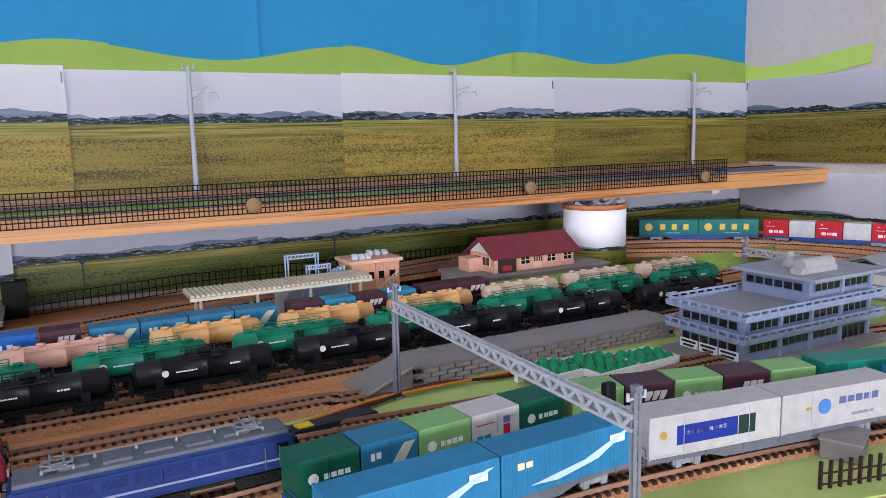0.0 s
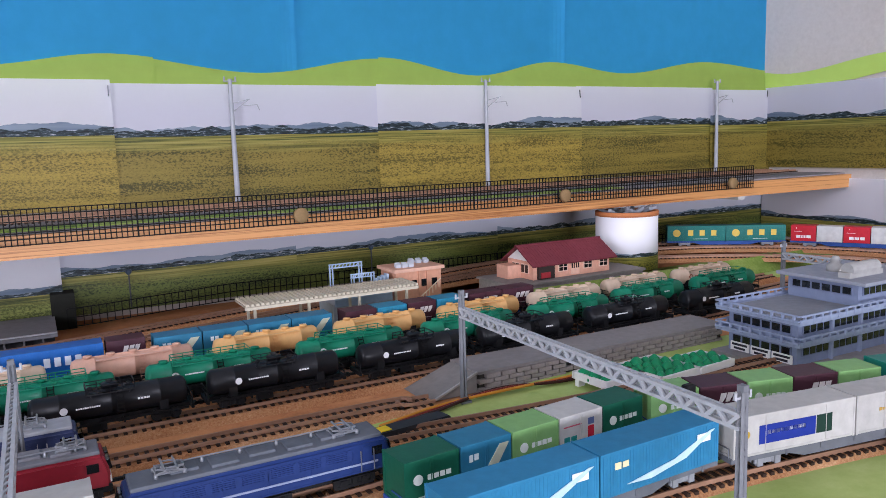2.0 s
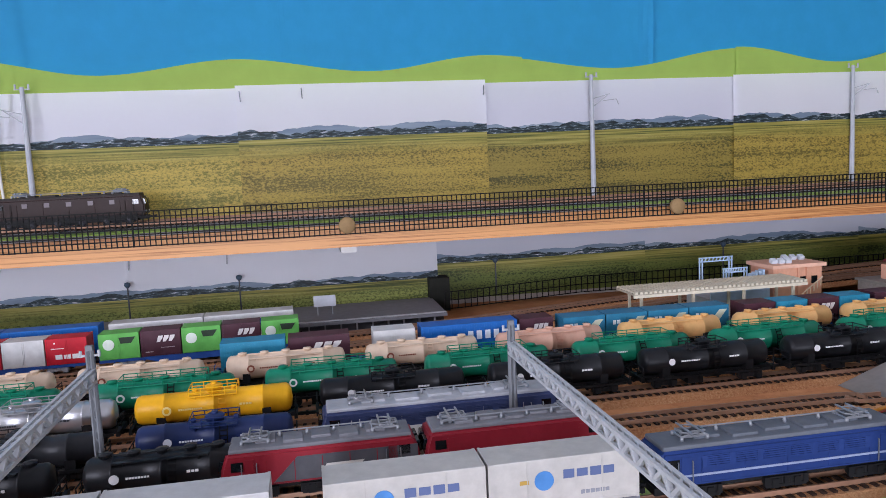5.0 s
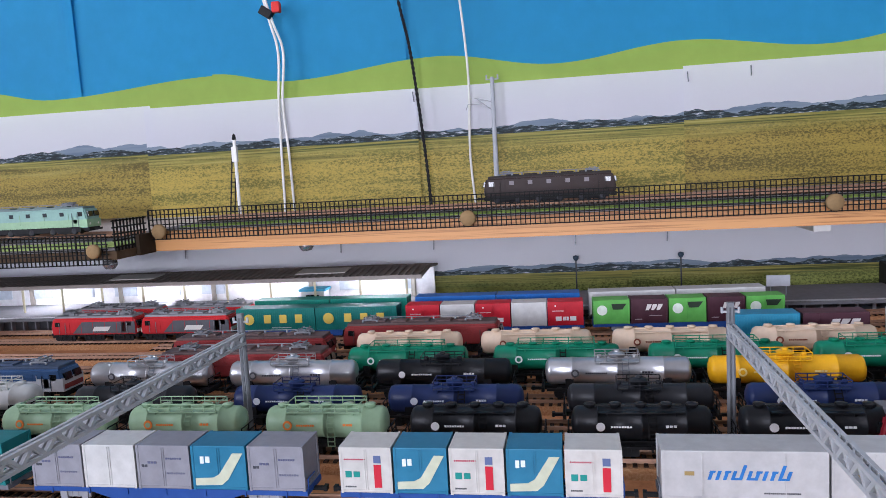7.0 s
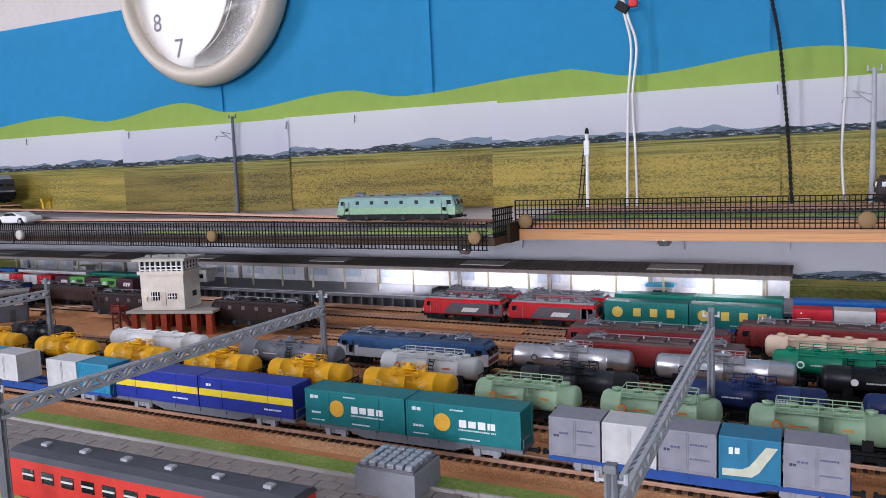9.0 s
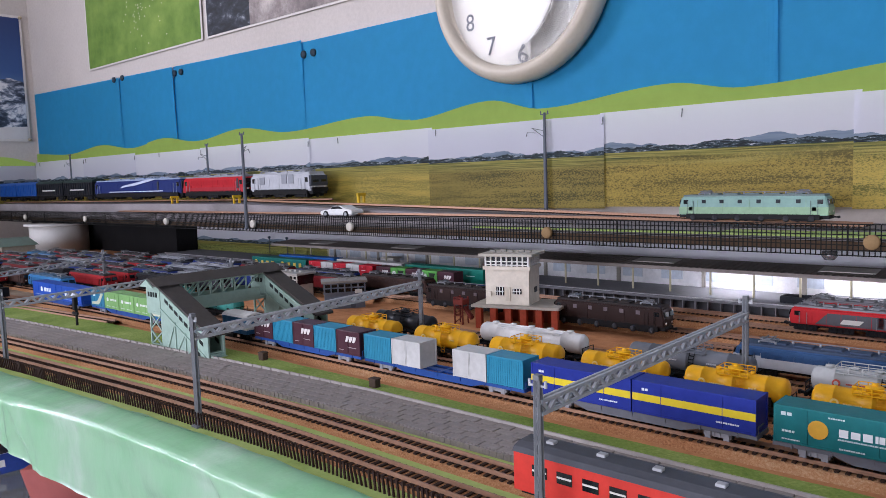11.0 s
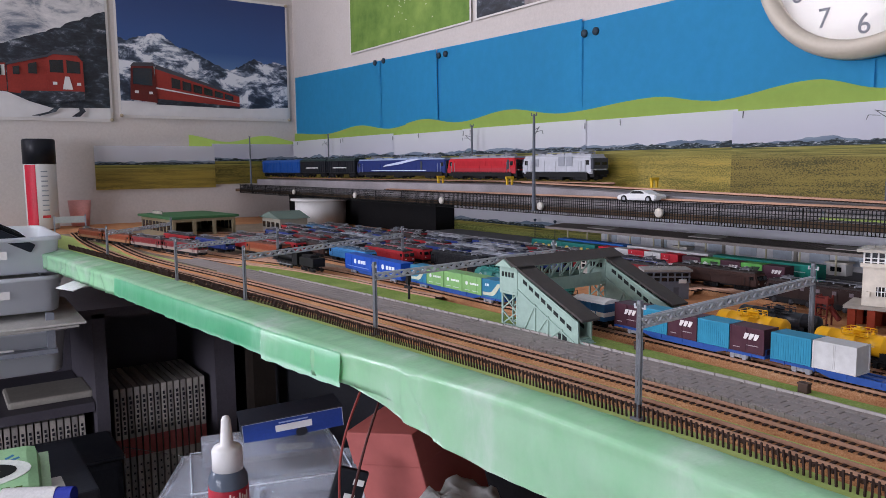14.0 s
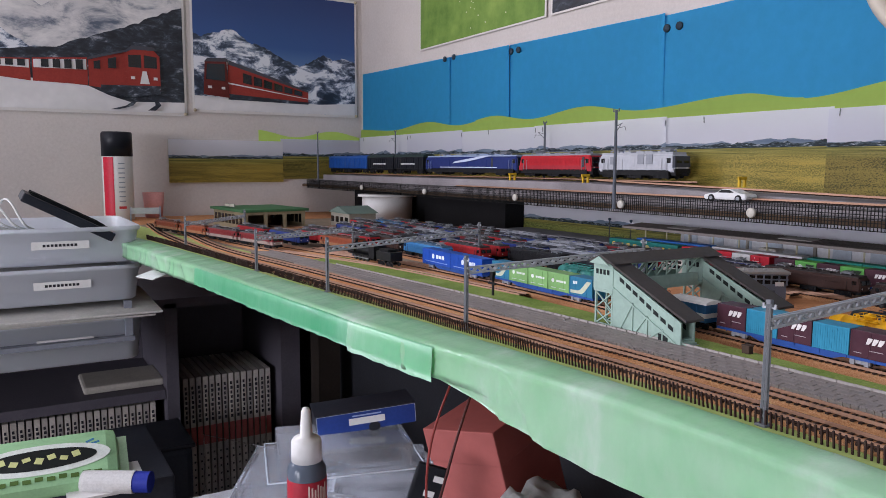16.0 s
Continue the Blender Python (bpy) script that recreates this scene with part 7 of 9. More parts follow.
def substation():
    s = thing("substation", "pink concrete substation house with roof coolers", "building", "", 0.2276, 0.602, 0.0)
    s.scale = (0.76, 0.9, 1.0)
    pink, W, D = paint("d39c80", 0.6), 0.056, 0.034
    part("plinth", bx(B(), W / 2, D / 2, 0.0055, W + 0.006, D + 0.006, 0.011), STONE, s)
    part("wall", bx(B(), W / 2, D / 2, 0.0245, W, D, 0.027), pink, s)
    part("roof", bx(B(), W / 2, D / 2, 0.039, W + 0.006, D + 0.006, 0.0028), paint("dcae96", 0.6), s)
    for x, y in ((0.008, 0.01), (0.015, 0.008), (0.022, 0.007), (0.034, 0.026), (0.042, 0.024), (0.05, 0.022)):
        bm = bx(B(), x, y, 0.0422, 0.006, 0.0052, 0.0036, 0.0004, rot=Matrix.Rotation(0.35, 4, "X"))
        part("roof_cooler", bm, paint("c3cbd2", 0.5), s)
    for x in (0.022, 0.034, 0.047):
        part("window", bx(B(), x, -0.0003, 0.027, 0.0062, 0.0012, 0.006), DARKGLASS, s)
    for x in (0.028, 0.038):
        part("pilaster", bx(B(), x, -0.0008, 0.026, 0.002, 0.002, 0.022), pink, s)
    bm = B()
    for i in range(6):
        bar(bm, (0.028 + i * 0.004, -0.008, 0.012 + 0.0022 * i), (0.028 + i * 0.004, -0.008, 0.018 + 0.0022 * i), 0.0007)
    bar(bm, (0.026, -0.008, 0.017), (0.05, -0.008, 0.030), 0.0008)
    part("stair_rail", bm, paint("d8c3a8", 0.6), s)
    g = thing("substation_yard", "pale blue steel frames of the substation", "substation", "", 0.177, 0.605, 0.0)
    ice = paint("a9c0d6", 0.5)
    part("plinth", bx(B(), 0.02, 0.012, 0.009, 0.052, 0.034, 0.018), paint("a8aeb4", 0.7), g)
    part("fence_wall", bx(B(), 0.02, -0.006, 0.02, 0.05, 0.0015, 0.007), ice, g)
    for dx, dy, w, h in ((0.004, 0.024, 0.026, 0.046), (0.018, 0.012, 0.018, 0.038)):
        bm = B()
        for q in (0, w):
            for e in (-0.0012, 0.0012):
                bar(bm, (dx + q + e, dy, 0.018), (dx + q + e, dy, h), 0.0009)
        for z in (h - 0.003, h):
            bar(bm, (dx - 0.002, dy, z), (dx + w + 0.002, dy, z), 0.0009)
        for i in range(8):
            bar(bm, (dx + w * i / 8, dy, h - 0.003), (dx + w * (i + 0.5) / 8, dy, h), 0.0007)
        part("portal", bm, ice, g)
    bm = B()
    for i in range(4):
        bx(bm, 0.036 + i * 0.003, 0.004, 0.026 + i * 0.001, 0.002, 0.006, 0.016)
    part("transformer", bm, ice, g)


substation()


def goods_canopy():
    c = thing("goods_canopy", "cream ribbed goods canopy on slim posts", "canopy", "", 0.0, 0.0, 0.0)
    cream = paint("cfc6b0", 0.6)
    x0, x1, y0, y1 = 0.092, 0.228, 0.562, 0.592
    part("roof", bx(B(), (x0 + x1) / 2, (y0 + y1) / 2, 0.0335, x1 - x0, y1 - y0, 0.0014), paint("a89f8c", 0.7), c)
    for i in range(38):
        x = x0 + (i + 0.5) * (x1 - x0) / 38
        part("roof_rib", bx(B(), x, (y0 + y1) / 2, 0.0345, 0.0021, y1 - y0 + 0.002, 0.0016), cream, c)
    for i in range(4):
        for y in (y0 + 0.005, y1 - 0.005):
            part("post", bar(B(), (x0 + 0.008 + i * (x1 - x0 - 0.016) / 3, y, 0.0), (x0 + 0.008 + i * (x1 - x0 - 0.016) / 3, y, 0.033), 0.0018), cream, c)
    part("floor", bx(B(), (x0 + x1) / 2, (y0 + y1) / 2, 0.004, x1 - x0 - 0.006, y1 - y0 - 0.008, 0.006), paint("9a948a", 0.8), c)
    part("edge_beam", bx(B(), (x0 + x1) / 2, y0, 0.032, x1 - x0, 0.0012, 0.002), cream, c)


goods_canopy()


# ---------------------------------------------------------------- control tower
def control_tower():
    t = thing("control_tower", "cream signal tower standing on red brick piers", "building", "", -0.938, 0.484, 0.0, 17)
    cream, brick = paint("d6cdbd", 0.6), paint("a2462f", 0.75, vary=0.3)
    W, D = 0.041, 0.03
    part("deck", bx(B(), 0.037, 0.018, 0.0205, 0.082, 0.046, 0.0024), paint("a8a196", 0.7), t)
    for i in range(6):
        for y in (0.0, 0.036):
            part("pier", bx(B(), 0.002 + i * 0.0142, y, 0.0097, 0.0058, 0.0058, 0.0193, 0.0004), brick, t)
    part("back_wall", bx(B(), 0.04, 0.038, 0.0097, 0.074, 0.002, 0.0193), paint("7a3526", 0.8), t)
    part("wall", bx(B(), 0.008 + W / 2, 0.002 + D / 2, 0.0375, W, D, 0.0315), cream, t)
    part("sill_band", bx(B(), 0.008 + W / 2, 0.002 + D / 2, 0.0548, W + 0.0035, D + 0.0035, 0.003), cream, t)
    part("lantern_core", bx(B(), 0.008 + W / 2, 0.002 + D / 2, 0.0608, W - 0.002, D - 0.002, 0.0092), DARKGLASS, t)
    for i in range(9):
        x = 0.0085 + i * (W - 0.001) / 8
        part("mullion", bx(B(), x, 0.0022, 0.0608, 0.0012, 0.0014, 0.0095), WHITE, t)
    for i in range(6):
        y = 0.0025 + i * (D - 0.001) / 5
        part("mullion", bx(B(), 0.008 + W, y, 0.0608, 0.0014, 0.0012, 0.0095), WHITE, t)
    for z in (0.0575, 0.0605):
        part("transom", bx(B(), 0.008 + W / 2, 0.0021, z, W, 0.001, 0.0008), WHITE, t)
        part("transom", bx(B(), 0.0082 + W, 0.002 + D / 2, z, 0.001, D, 0.0008), WHITE, t)
    part("roof", bx(B(), 0.008 + W / 2, 0.002 + D / 2, 0.0665, W + 0.009, D + 0.009, 0.0024, 0.0003), paint("b7b1a4", 0.6), t)
    for i in range(5):
        part("roof_vent", bx(B(), 0.012 + i * 0.0085, 0.012 + 0.006 * (i % 2), 0.0688, 0.005, 0.003, 0.0024, 0.0004), paint("8a877f", 0.6), t)
    for x, w, h in ((0.022, 0.0075, 0.0075), (0.038, 0.008, 0.0048)):
        f = part("window", bx(B(), x, 0.0016, 0.034, w, 0.0012, h), DARKGLASS, t)
        for i in range(3):
            part("glazing_bar", bx(B(), x - w / 2 + (i + 0.5) * w / 3, 0.0008, 0.034, 0.0006, 0.0006, h), WHITE, f)
        part("glazing_bar", bx(B(), x, 0.0008, 0.034, w, 0.0006, 0.0006), WHITE, f)
    part("door", bx(B(), 0.0295, 0.0016, 0.0315, 0.0046, 0.0012, 0.0125), paint("c9c0ae", 0.6), t)
    part("window", bx(B(), 0.0494, 0.02, 0.034, 0.0012, 0.006, 0.0048), DARKGLASS, t)
    part("meter_box", bx(B(), 0.0125, 0.0012, 0.0315, 0.003, 0.002, 0.004), cream, t)
    c = thing("coaling_stage", "rust red steel coaling stage beside the tower", "frame", "", -0.967, 0.486, 0.0)
    c.scale = (0.8, 0.8, 0.8)
    rust = paint("6e2c24", 0.7, vary=0.3)
    bm = B()
    for sx in (0, 0.012):
        for sy in (0, 0.01):
            bar(bm, (sx, sy, 0), (sx, sy, 0.032), 0.0014)
    for z in (0.01, 0.02, 0.031):
        bar(bm, (0, 0, z), (0.012, 0, z), 0.001)
        bar(bm, (0, 0, z - 0.009), (0.012, 0, z), 0.0008)
        bar(bm, (0, 0, z), (0, 0.01, z), 0.001)
    part("frame", bm, rust, c)
    part("hopper", bx(B(), 0.006, 0.005, 0.026, 0.014, 0.012, 0.006), rust, c)
    part("chute", bar(B(), (0.012, 0.005, 0.02), (0.024, 0.003, 0.008), 0.004), rust, c)


control_tower()


# ---------------------------------------------------------------- footbridge
def footbridge():
    f = thing("footbridge", "pale green covered footbridge with dark roofs", "footbridge", "", 0.0, 0.0, 0.0)
    mint, roof, shade = paint("98b1a4", 0.6), paint("4a4643", 0.75), paint("1f2624", 0.7)
    X0, X1, XB = -1.116, -1.094, -1.024     # landing, head of the stair, foot of the stair
    zd, zr = 0.0335, 0.0555
    for y in (0.270, 0.373):
        w = 0.0135
        for s in (-1, 1):
            yy = y + s * w / 2
            part("stair_side", prism(B(), [(X1, zd - 0.002), (X1, zr - 0.004), (XB, 0.0205), (XB, 0.001), (XB - 0.008, 0.001), (X1 + 0.004, 0.004), (X1, 0.004)], 0.0014, "xz", yy - 0.0007), mint, f)
            for i in range(8):
                u = (i + 0.5) / 8
                x = X1 + 0.006 + (XB - X1 - 0.012) * u
                z = (zr - 0.0105) + (0.0135 - (zr - 0.0105)) * u
                part("opening", prism(B(), [(x - 0.0025, z + 0.0028), (x + 0.0025, z + 0.0004), (x + 0.0025, z - 0.0028), (x - 0.0025, z - 0.0004)], 0.0019, "xz", yy - 0.00095), shade, f)
            bm = B()
            bar(bm, (X1, yy - s * 0 - 0.001 * (1 if s < 0 else -1), zd + 0.003), (XB - 0.004, yy - 0.001 * (1 if s < 0 else -1), 0.0045), 0.0012)
            for u in (0.12, 0.34, 0.56):
                x = X1 + (XB - X1) * u
                bar(bm, (x, yy - 0.001 * (1 if s < 0 else -1), 0.003), (x + 0.014, yy - 0.001 * (1 if s < 0 else -1), zd * (1 - u) - 0.002), 0.001)
                bar(bm, (x + 0.014, yy - 0.001 * (1 if s < 0 else -1), 0.003), (x + 0.014, yy - 0.001 * (1 if s < 0 else -1), zd * (1 - u) - 0.002), 0.001)
            part("bracing", bm, mint, f)
        part("stair_arch", bx(B(), XB - 0.0165, y - w / 2 - 0.0009, 0.0052, 0.009, 0.0006, 0.0075), shade, f)
        part("stair_roof", prism(B(), [(X1 - 0.004, zr), (XB + 0.006, 0.0215), (XB + 0.006, 0.0233), (X1 - 0.004, zr + 0.0018)], w + 0.005, "xz", y - w / 2 - 0.0025), roof, f)
        for i in range(7):
            part("step", bx(B(), XB - 0.003 + 0.0025 * (6 - i) * 0.9, y, 0.0008 + i * 0.0011, 0.0035, w - 0.002, 0.0012), mint, f)
        part("landing", bx(B(), (X0 + X1) / 2, y, zd, X1 - X0, w + 0.002, 0.002), mint, f)
        part("end_wall", bx(B(), X0, y, (zd + zr) / 2, 0.0014, w + 0.002, zr - zd), mint, f)
        for i in range(4):
            part("opening", bx(B(), X0 + 0.004 + i * 0.0042, y - w / 2 - 0.0012, zr - 0.008, 0.0024, 0.0008, 0.004), shade, f)
        part("front_wall", bx(B(), (X0 + X1) / 2, y - w / 2 - 0.0006, zd + 0.0105, X1 - X0, 0.0012, 0.021), mint, f)
        for s in (-1, 1):
            yy = y + s * (w / 2 - 0.001)
            for x in (X0 + 0.001, X1 - 0.002):
                part("post", bar(B(), (x, yy, 0), (x, yy, zd), 0.0016), mint, f)
            for za, zb in ((0.004, zd * 0.5), (zd * 0.5, zd - 0.002)):
                part("brace", bar(B(), (X0, yy, za), (X1 - 0.002, yy, zb), 0.001), mint, f)
                part("brace", bar(B(), (X1 - 0.002, yy - 0.0002, za), (X0, yy - 0.0002, zb), 0.001), mint, f)
            part("girt", bar(B(), (X0, yy, 0.005), (X1, yy, 0.005), 0.0012), mint, f)
    y0, y1 = 0.262, 0.381
    part("span_floor", bx(B(), (X0 + X1) / 2, (y0 + y1) / 2, zd - 0.0012, X1 - X0, y1 - y0, 0.0022), mint, f)
    for x in (X0, X1):
        part("span_parapet", bx(B(), x, (y0 + y1) / 2, zd + 0.0045, 0.0012, y1 - y0 - 0.044, 0.009), mint, f)
        bm = B()
        for i in range(6):
            a = y0 + 0.024 + i * (y1 - y0 - 0.048) / 6
            b = a + (y1 - y0 - 0.048) / 6
            bar(bm, (x, a, zd + 0.009), (x, b, zr - 0.002), 0.0011)
            bar(bm, (x, a, zd + 0.009), (x, a, zr), 0.0011)
        bar(bm, (x, y0, zr - 0.001), (x, y1, zr - 0.001), 0.0013)
        part("span_truss", bm, mint, f)
    xm = (X0 + X1) / 2
    part("span_roof", prism(B(), [(X0 - 0.005, zr), (xm, zr + 0.0065), (X1 + 0.005, zr)], y1 - y0 + 0.008, "xz", y0 - 0.004), roof, f)
    part("gable", prism(B(), [(X0, zr - 0.001), (xm, zr + 0.0052), (X1, zr - 0.001)], 0.0012, "xz", y0 - 0.0055), mint, f)


footbridge()


# ---------------------------------------------------------------- station under the shelf
def long_platform():
    p = thing("station_platform", "long grey station platform under the shelf", "platform", "", 0, 0, 0)
    x0, x1 = -1.84, -0.024
    part("deck", bx(B(), (x0 + x1) / 2, 0.696, 0.0112, x1 - x0, 0.078, 0.0022), paint("8b8b90", 0.75), p)
    part("core", bx(B(), (x0 + x1) / 2, 0.699, 0.0052, x1 - x0 - 0.004, 0.07, 0.0103), paint("55565a", 0.85), p)
    bm = B()
    n = int((x1 - x0) / 0.0125)
    for i in range(n):
        bx(bm, x0 + (i + 0.5) * 0.0125, 0.6615, 0.0055, 0.0012, 0.0045, 0.011)
    ob = part("edge_ribs", bm, paint("8b8b90", 0.75), p)
    ob["kind"] = "stuff"
    part("edge_line", bx(B(), (x0 + x1) / 2, 0.662, 0.0126, x1 - x0, 0.003, 0.0006), paint("cfcfd2", 0.7), p)
    b = thing("name_board", "small grey station name board on two legs", "sign", "", -0.12, 0.69, 0.0124)
    part("board", bx(B(), 0, 0, 0.0115, 0.018, 0.001, 0.009), paint("b9bcc2", 0.6), b)
    for s in (-1, 1):
        part("leg", bar(B(), (s * 0.006, 0, 0), (s * 0.006, 0, 0.008), 0.0008), GREY, b)
    c = thing("platform_canopy", "long grey-roofed platform canopy on cream posts", "canopy", "", 0, 0, 0)
    cx0, cx1 = -1.50, -0.407
    part("roof", prism(B(), [(0.662, 0.0395), (0.70, 0.0425), (0.738, 0.0395), (0.738, 0.0415), (0.70, 0.0448), (0.662, 0.0418)], cx1 - cx0, "yz", cx0), paint("857d78", 0.75), c)
    bm = B()
    for i in range(180):
        x = cx0 + (i + 0.5) * (cx1 - cx0) / 180
        bar(bm, (x, 0.6615, 0.0421), (x, 0.70, 0.0451), 0.0011)
    ob = part("roof_corrugation", bm, paint("857d78", 0.75), c)
    ob["kind"] = "stuff"
    part("fascia", bx(B(), (cx0 + cx1) / 2, 0.6612, 0.0404, cx1 - cx0, 0.0012, 0.0034), paint("8f8680", 0.7), c)
    for i in range(26):
        x = cx0 + 0.02 + i * (cx1 - cx0 - 0.04) / 25
        part("post", rod(B(), (x, 0.69, 0.012), (x, 0.69, 0.040), 0.0011, 8), paint("cfc7a8", 0.6), c)
    for i in range(6):
        part("roof_sheet", bx(B(), cx0 + 0.1 + i * 0.18, 0.684, 0.0446, 0.045, 0.02, 0.0008, rot=Matrix.Rotation(0.08, 4, "X")), paint("b9b5ae", 0.6), c)
    w = thing("station_wall", "white station building wall behind the platform", "building", "", 0, 0, 0)
    part("wall", bx(B(), (-1.45 - 0.41) / 2, 0.7345, 0.0255, 1.04, 0.003, 0.0265), paint("e8e8ea", 0.5), w)
    for i in range(22):
        part("window", bx(B(), -1.43 + i * 0.047, 0.7326, 0.0265, 0.024, 0.001, 0.015), paint("c8d2dc", 0.15, vary=0.2), w)
    for i in range(11):
        part("pillar", bx(B(), -1.43 + i * 0.1, 0.732, 0.0255, 0.004, 0.003, 0.0265), paint("9a958c", 0.6), w)
    for x, hexa, lab in ((-0.515, "4cb4d8", "small blue-topped white platform kiosk"), (-1.27, "d8d2c4", "small cream platform kiosk"), (-1.06, "d8d2c4", "small cream platform kiosk")):
        k = thing("kiosk", lab, "kiosk", "kiosks", x, 0.70, 0.0124)
        part("body", bx(B(), 0, 0, 0.0065, 0.022, 0.014, 0.013), WHITE, k)
        part("roof", bx(B(), 0, 0, 0.0138, 0.025, 0.017, 0.002), paint(hexa, 0.5), k)
        part("counter", bx(B(), 0, -0.0074, 0.007, 0.012, 0.001, 0.005), DARKGLASS, k)
    s = thing("stairwell", "dark open stairwell on the platform", "stairwell", "", -0.71, 0.685, 0.0124)
    part("side", bx(B(), 0, -0.008, 0.003, 0.05, 0.0015, 0.006), paint("33363c", 0.7), s)
    part("side", bx(B(), 0, 0.008, 0.003, 0.05, 0.0015, 0.006), paint("33363c", 0.7), s)
    part("end", bx(B(), -0.025, 0, 0.003, 0.0015, 0.016, 0.006), paint("33363c", 0.7), s)
    glow = lit("canopy_lamp_glow", (0.93, 0.97, 1.0, 1), 75.0)
    for x in (-0.79, -0.68, -0.57, -0.46):
        l = thing("canopy_lamp", "lit white strip lamp under the canopy", "lamp", "canopy lamps", x, 0.712, 0.0392)
        part("housing", bx(B(), 0, 0, 0, 0.06, 0.008, 0.0016), WHITE, l)
        part("tube", rod(B(), (-0.027, 0, -0.0017), (0.027, 0, -0.0017), 0.0012, 8), glow, l)
    for x in (-0.28, -0.19, -1.55, -1.6, 0.035, 0.26):
        l = thing("platform_lamp", "slim dark platform lamp post", "lamp post", "platform lamps", x, 0.728, 0.012)
        part("post", rod(B(), (0, 0, 0), (0, 0, 0.03), 0.0007, 6), paint("4a4d50", 0.5), l)
        part("lantern", lathe(B(), [(0.0012, 0.0285), (0.0026, 0.0305), (0.0026, 0.0325), (0.0, 0.0335)], 10), paint("3b4a58", 0.4), l)


long_platform()


# ---------------------------------------------------------------- small line-side boxes and cables
def relay_cabin():
    r = thing("relay_cabin", "grey cabin with a silver lattice top", "cabin", "", -0.55, 0.274, 0.0045)
    part("body", bx(B(), 0, 0, 0.0055, 0.028, 0.023, 0.011), paint("8e8f93", 0.7), r)
    part("top", bx(B(), 0, 0, 0.0115, 0.026, 0.021, 0.001), paint("6d6f74", 0.7), r)
    for i in range(6):
        for j in range(5):
            part("top_block", bx(B(), -0.0105 + i * 0.0042, -0.0085 + j * 0.0042, 0.0126, 0.0032, 0.0032, 0.0022, 0.0005), paint("b7bac0", 0.35, 0.6), r)


relay_cabin()
for x, y, w, lab in ((0.30, 0.222, 0.02, "grey connection box on the green sheet"), (-0.985, 0.285, 0.006, "small brown trackside box"), (-0.86, 0.283, 0.006, "small brown trackside box")):
    b = thing("trackside_box", lab, "box", "trackside boxes", x, y, 0.0015, 25 if w > 0.01 else 0)
    part("body", bx(B(), 0, 0, 0.004, w, w * 0.8, 0.008, 0.0006), paint("77736f" if w > 0.01 else "4a3a30", 0.7), b)
    part("lid", bx(B(), 0, 0, 0.0084, w * 1.06, w * 0.86, 0.001), paint("827e79" if w > 0.01 else "4a3a30", 0.7), b)
m = thing("point_motor", "black point motor case with a yellow label", "point motor", "", 0.118, 0.366, 0.0012, 8)
part("body", prism(B(), [(-0.03, 0), (0.03, 0), (0.026, 0.0045), (-0.02, 0.0055)], 0.009, "xz", -0.0045), paint("2b2c30", 0.5), m)
part("label", bx(B(), -0.012, -0.0005, 0.0057, 0.008, 0.006, 0.0005, rot=Matrix.Rotation(0.02, 4, "Y")), paint("e8c81e", 0.5), m)


def cable(name, pts, r, hexa, label, n=10):
    bm = B()
    sweep(bm, spline(pts, n), r, 6)
    return tagged(part(name, bm, paint(hexa, 0.45), smooth=True), label, "cable", "cables")


for k, (hexa, dy) in enumerate((("7a2a1e", 0.0), ("c7862c", 0.003), ("3a1d18", -0.002))):
    cable("feeder_wire", [(0.11, 0.372 + dy, 0.004), (0.15, 0.383 + dy, 0.0035), (0.19, 0.388 - dy, 0.0045), (0.235, 0.385 + dy, 0.003), (0.30, 0.392, 0.003)], 0.0009, hexa, "thin coloured feeder wire lying on the green sheet")
cable("wall_cable", [(-0.5525, 0.7385, 0.091), (-0.552, 0.7385, 0.15), (-0.5505, 0.738, 0.2), (-0.5475, 0.738, 0.245), (-0.553, 0.735, 0.276), (-0.565, 0.735, 0.33)], 0.0013, "dcdad4", "white cable hanging down the wall")
cable("wall_cable", [(-0.543, 0.7385, 0.091), (-0.5445, 0.7385, 0.15), (-0.5465, 0.738, 0.2), (-0.5425, 0.738, 0.245), (-0.5505, 0.735, 0.276), (-0.57, 0.735, 0.35)], 0.0013, "dcdad4", "white cable hanging down the wall")
cable("wall_cable", [(-0.368, 0.737, 0.091), (-0.371, 0.737, 0.14), (-0.369, 0.735, 0.2), (-0.3705, 0.735, 0.24), (-0.3745, 0.735, 0.29), (-0.375, 0.735, 0.31)], 0.0012, "d0cec6", "white cable hanging down the wall")
bm = B()
for ph in (0, math.pi):
    pts = []
    base = spline([(-0.409, 0.735, 0.091), (-0.4115, 0.733, 0.14), (-0.4155, 0.732, 0.19), (-0.4205, 0.730, 0.24), (-0.429, 0.730, 0.285), (-0.45, 0.732, 0.4)], 40)
    for i, p in enumerate(base):
        pts.append(p + Vector((math.cos(i * 0.85 + ph) * 0.0008, math.sin(i * 0.85 + ph) * 0.0008, 0)))
    sweep(bm, pts, 0.0009, 6)
tagged(part("twisted_cable", bm, paint("1c1c1f", 0.4), smooth=True), "black twisted cable hanging down the wall", "cable", "cables")
k = thing("cable_plug", "red and black plug where the white cables meet", "plug", "", -0.552, 0.733, 0.281)
part("red_body", bx(B(), 0.008, 0, 0.004, 0.008, 0.007, 0.010, 0.0016), paint("c8302a", 0.4), k)
part("black_body", bx(B(), -0.002, 0, 0.0, 0.012, 0.008, 0.008, 0.001, rot=Matrix.Rotation(0.6, 4, "Y")), BLACK, k)
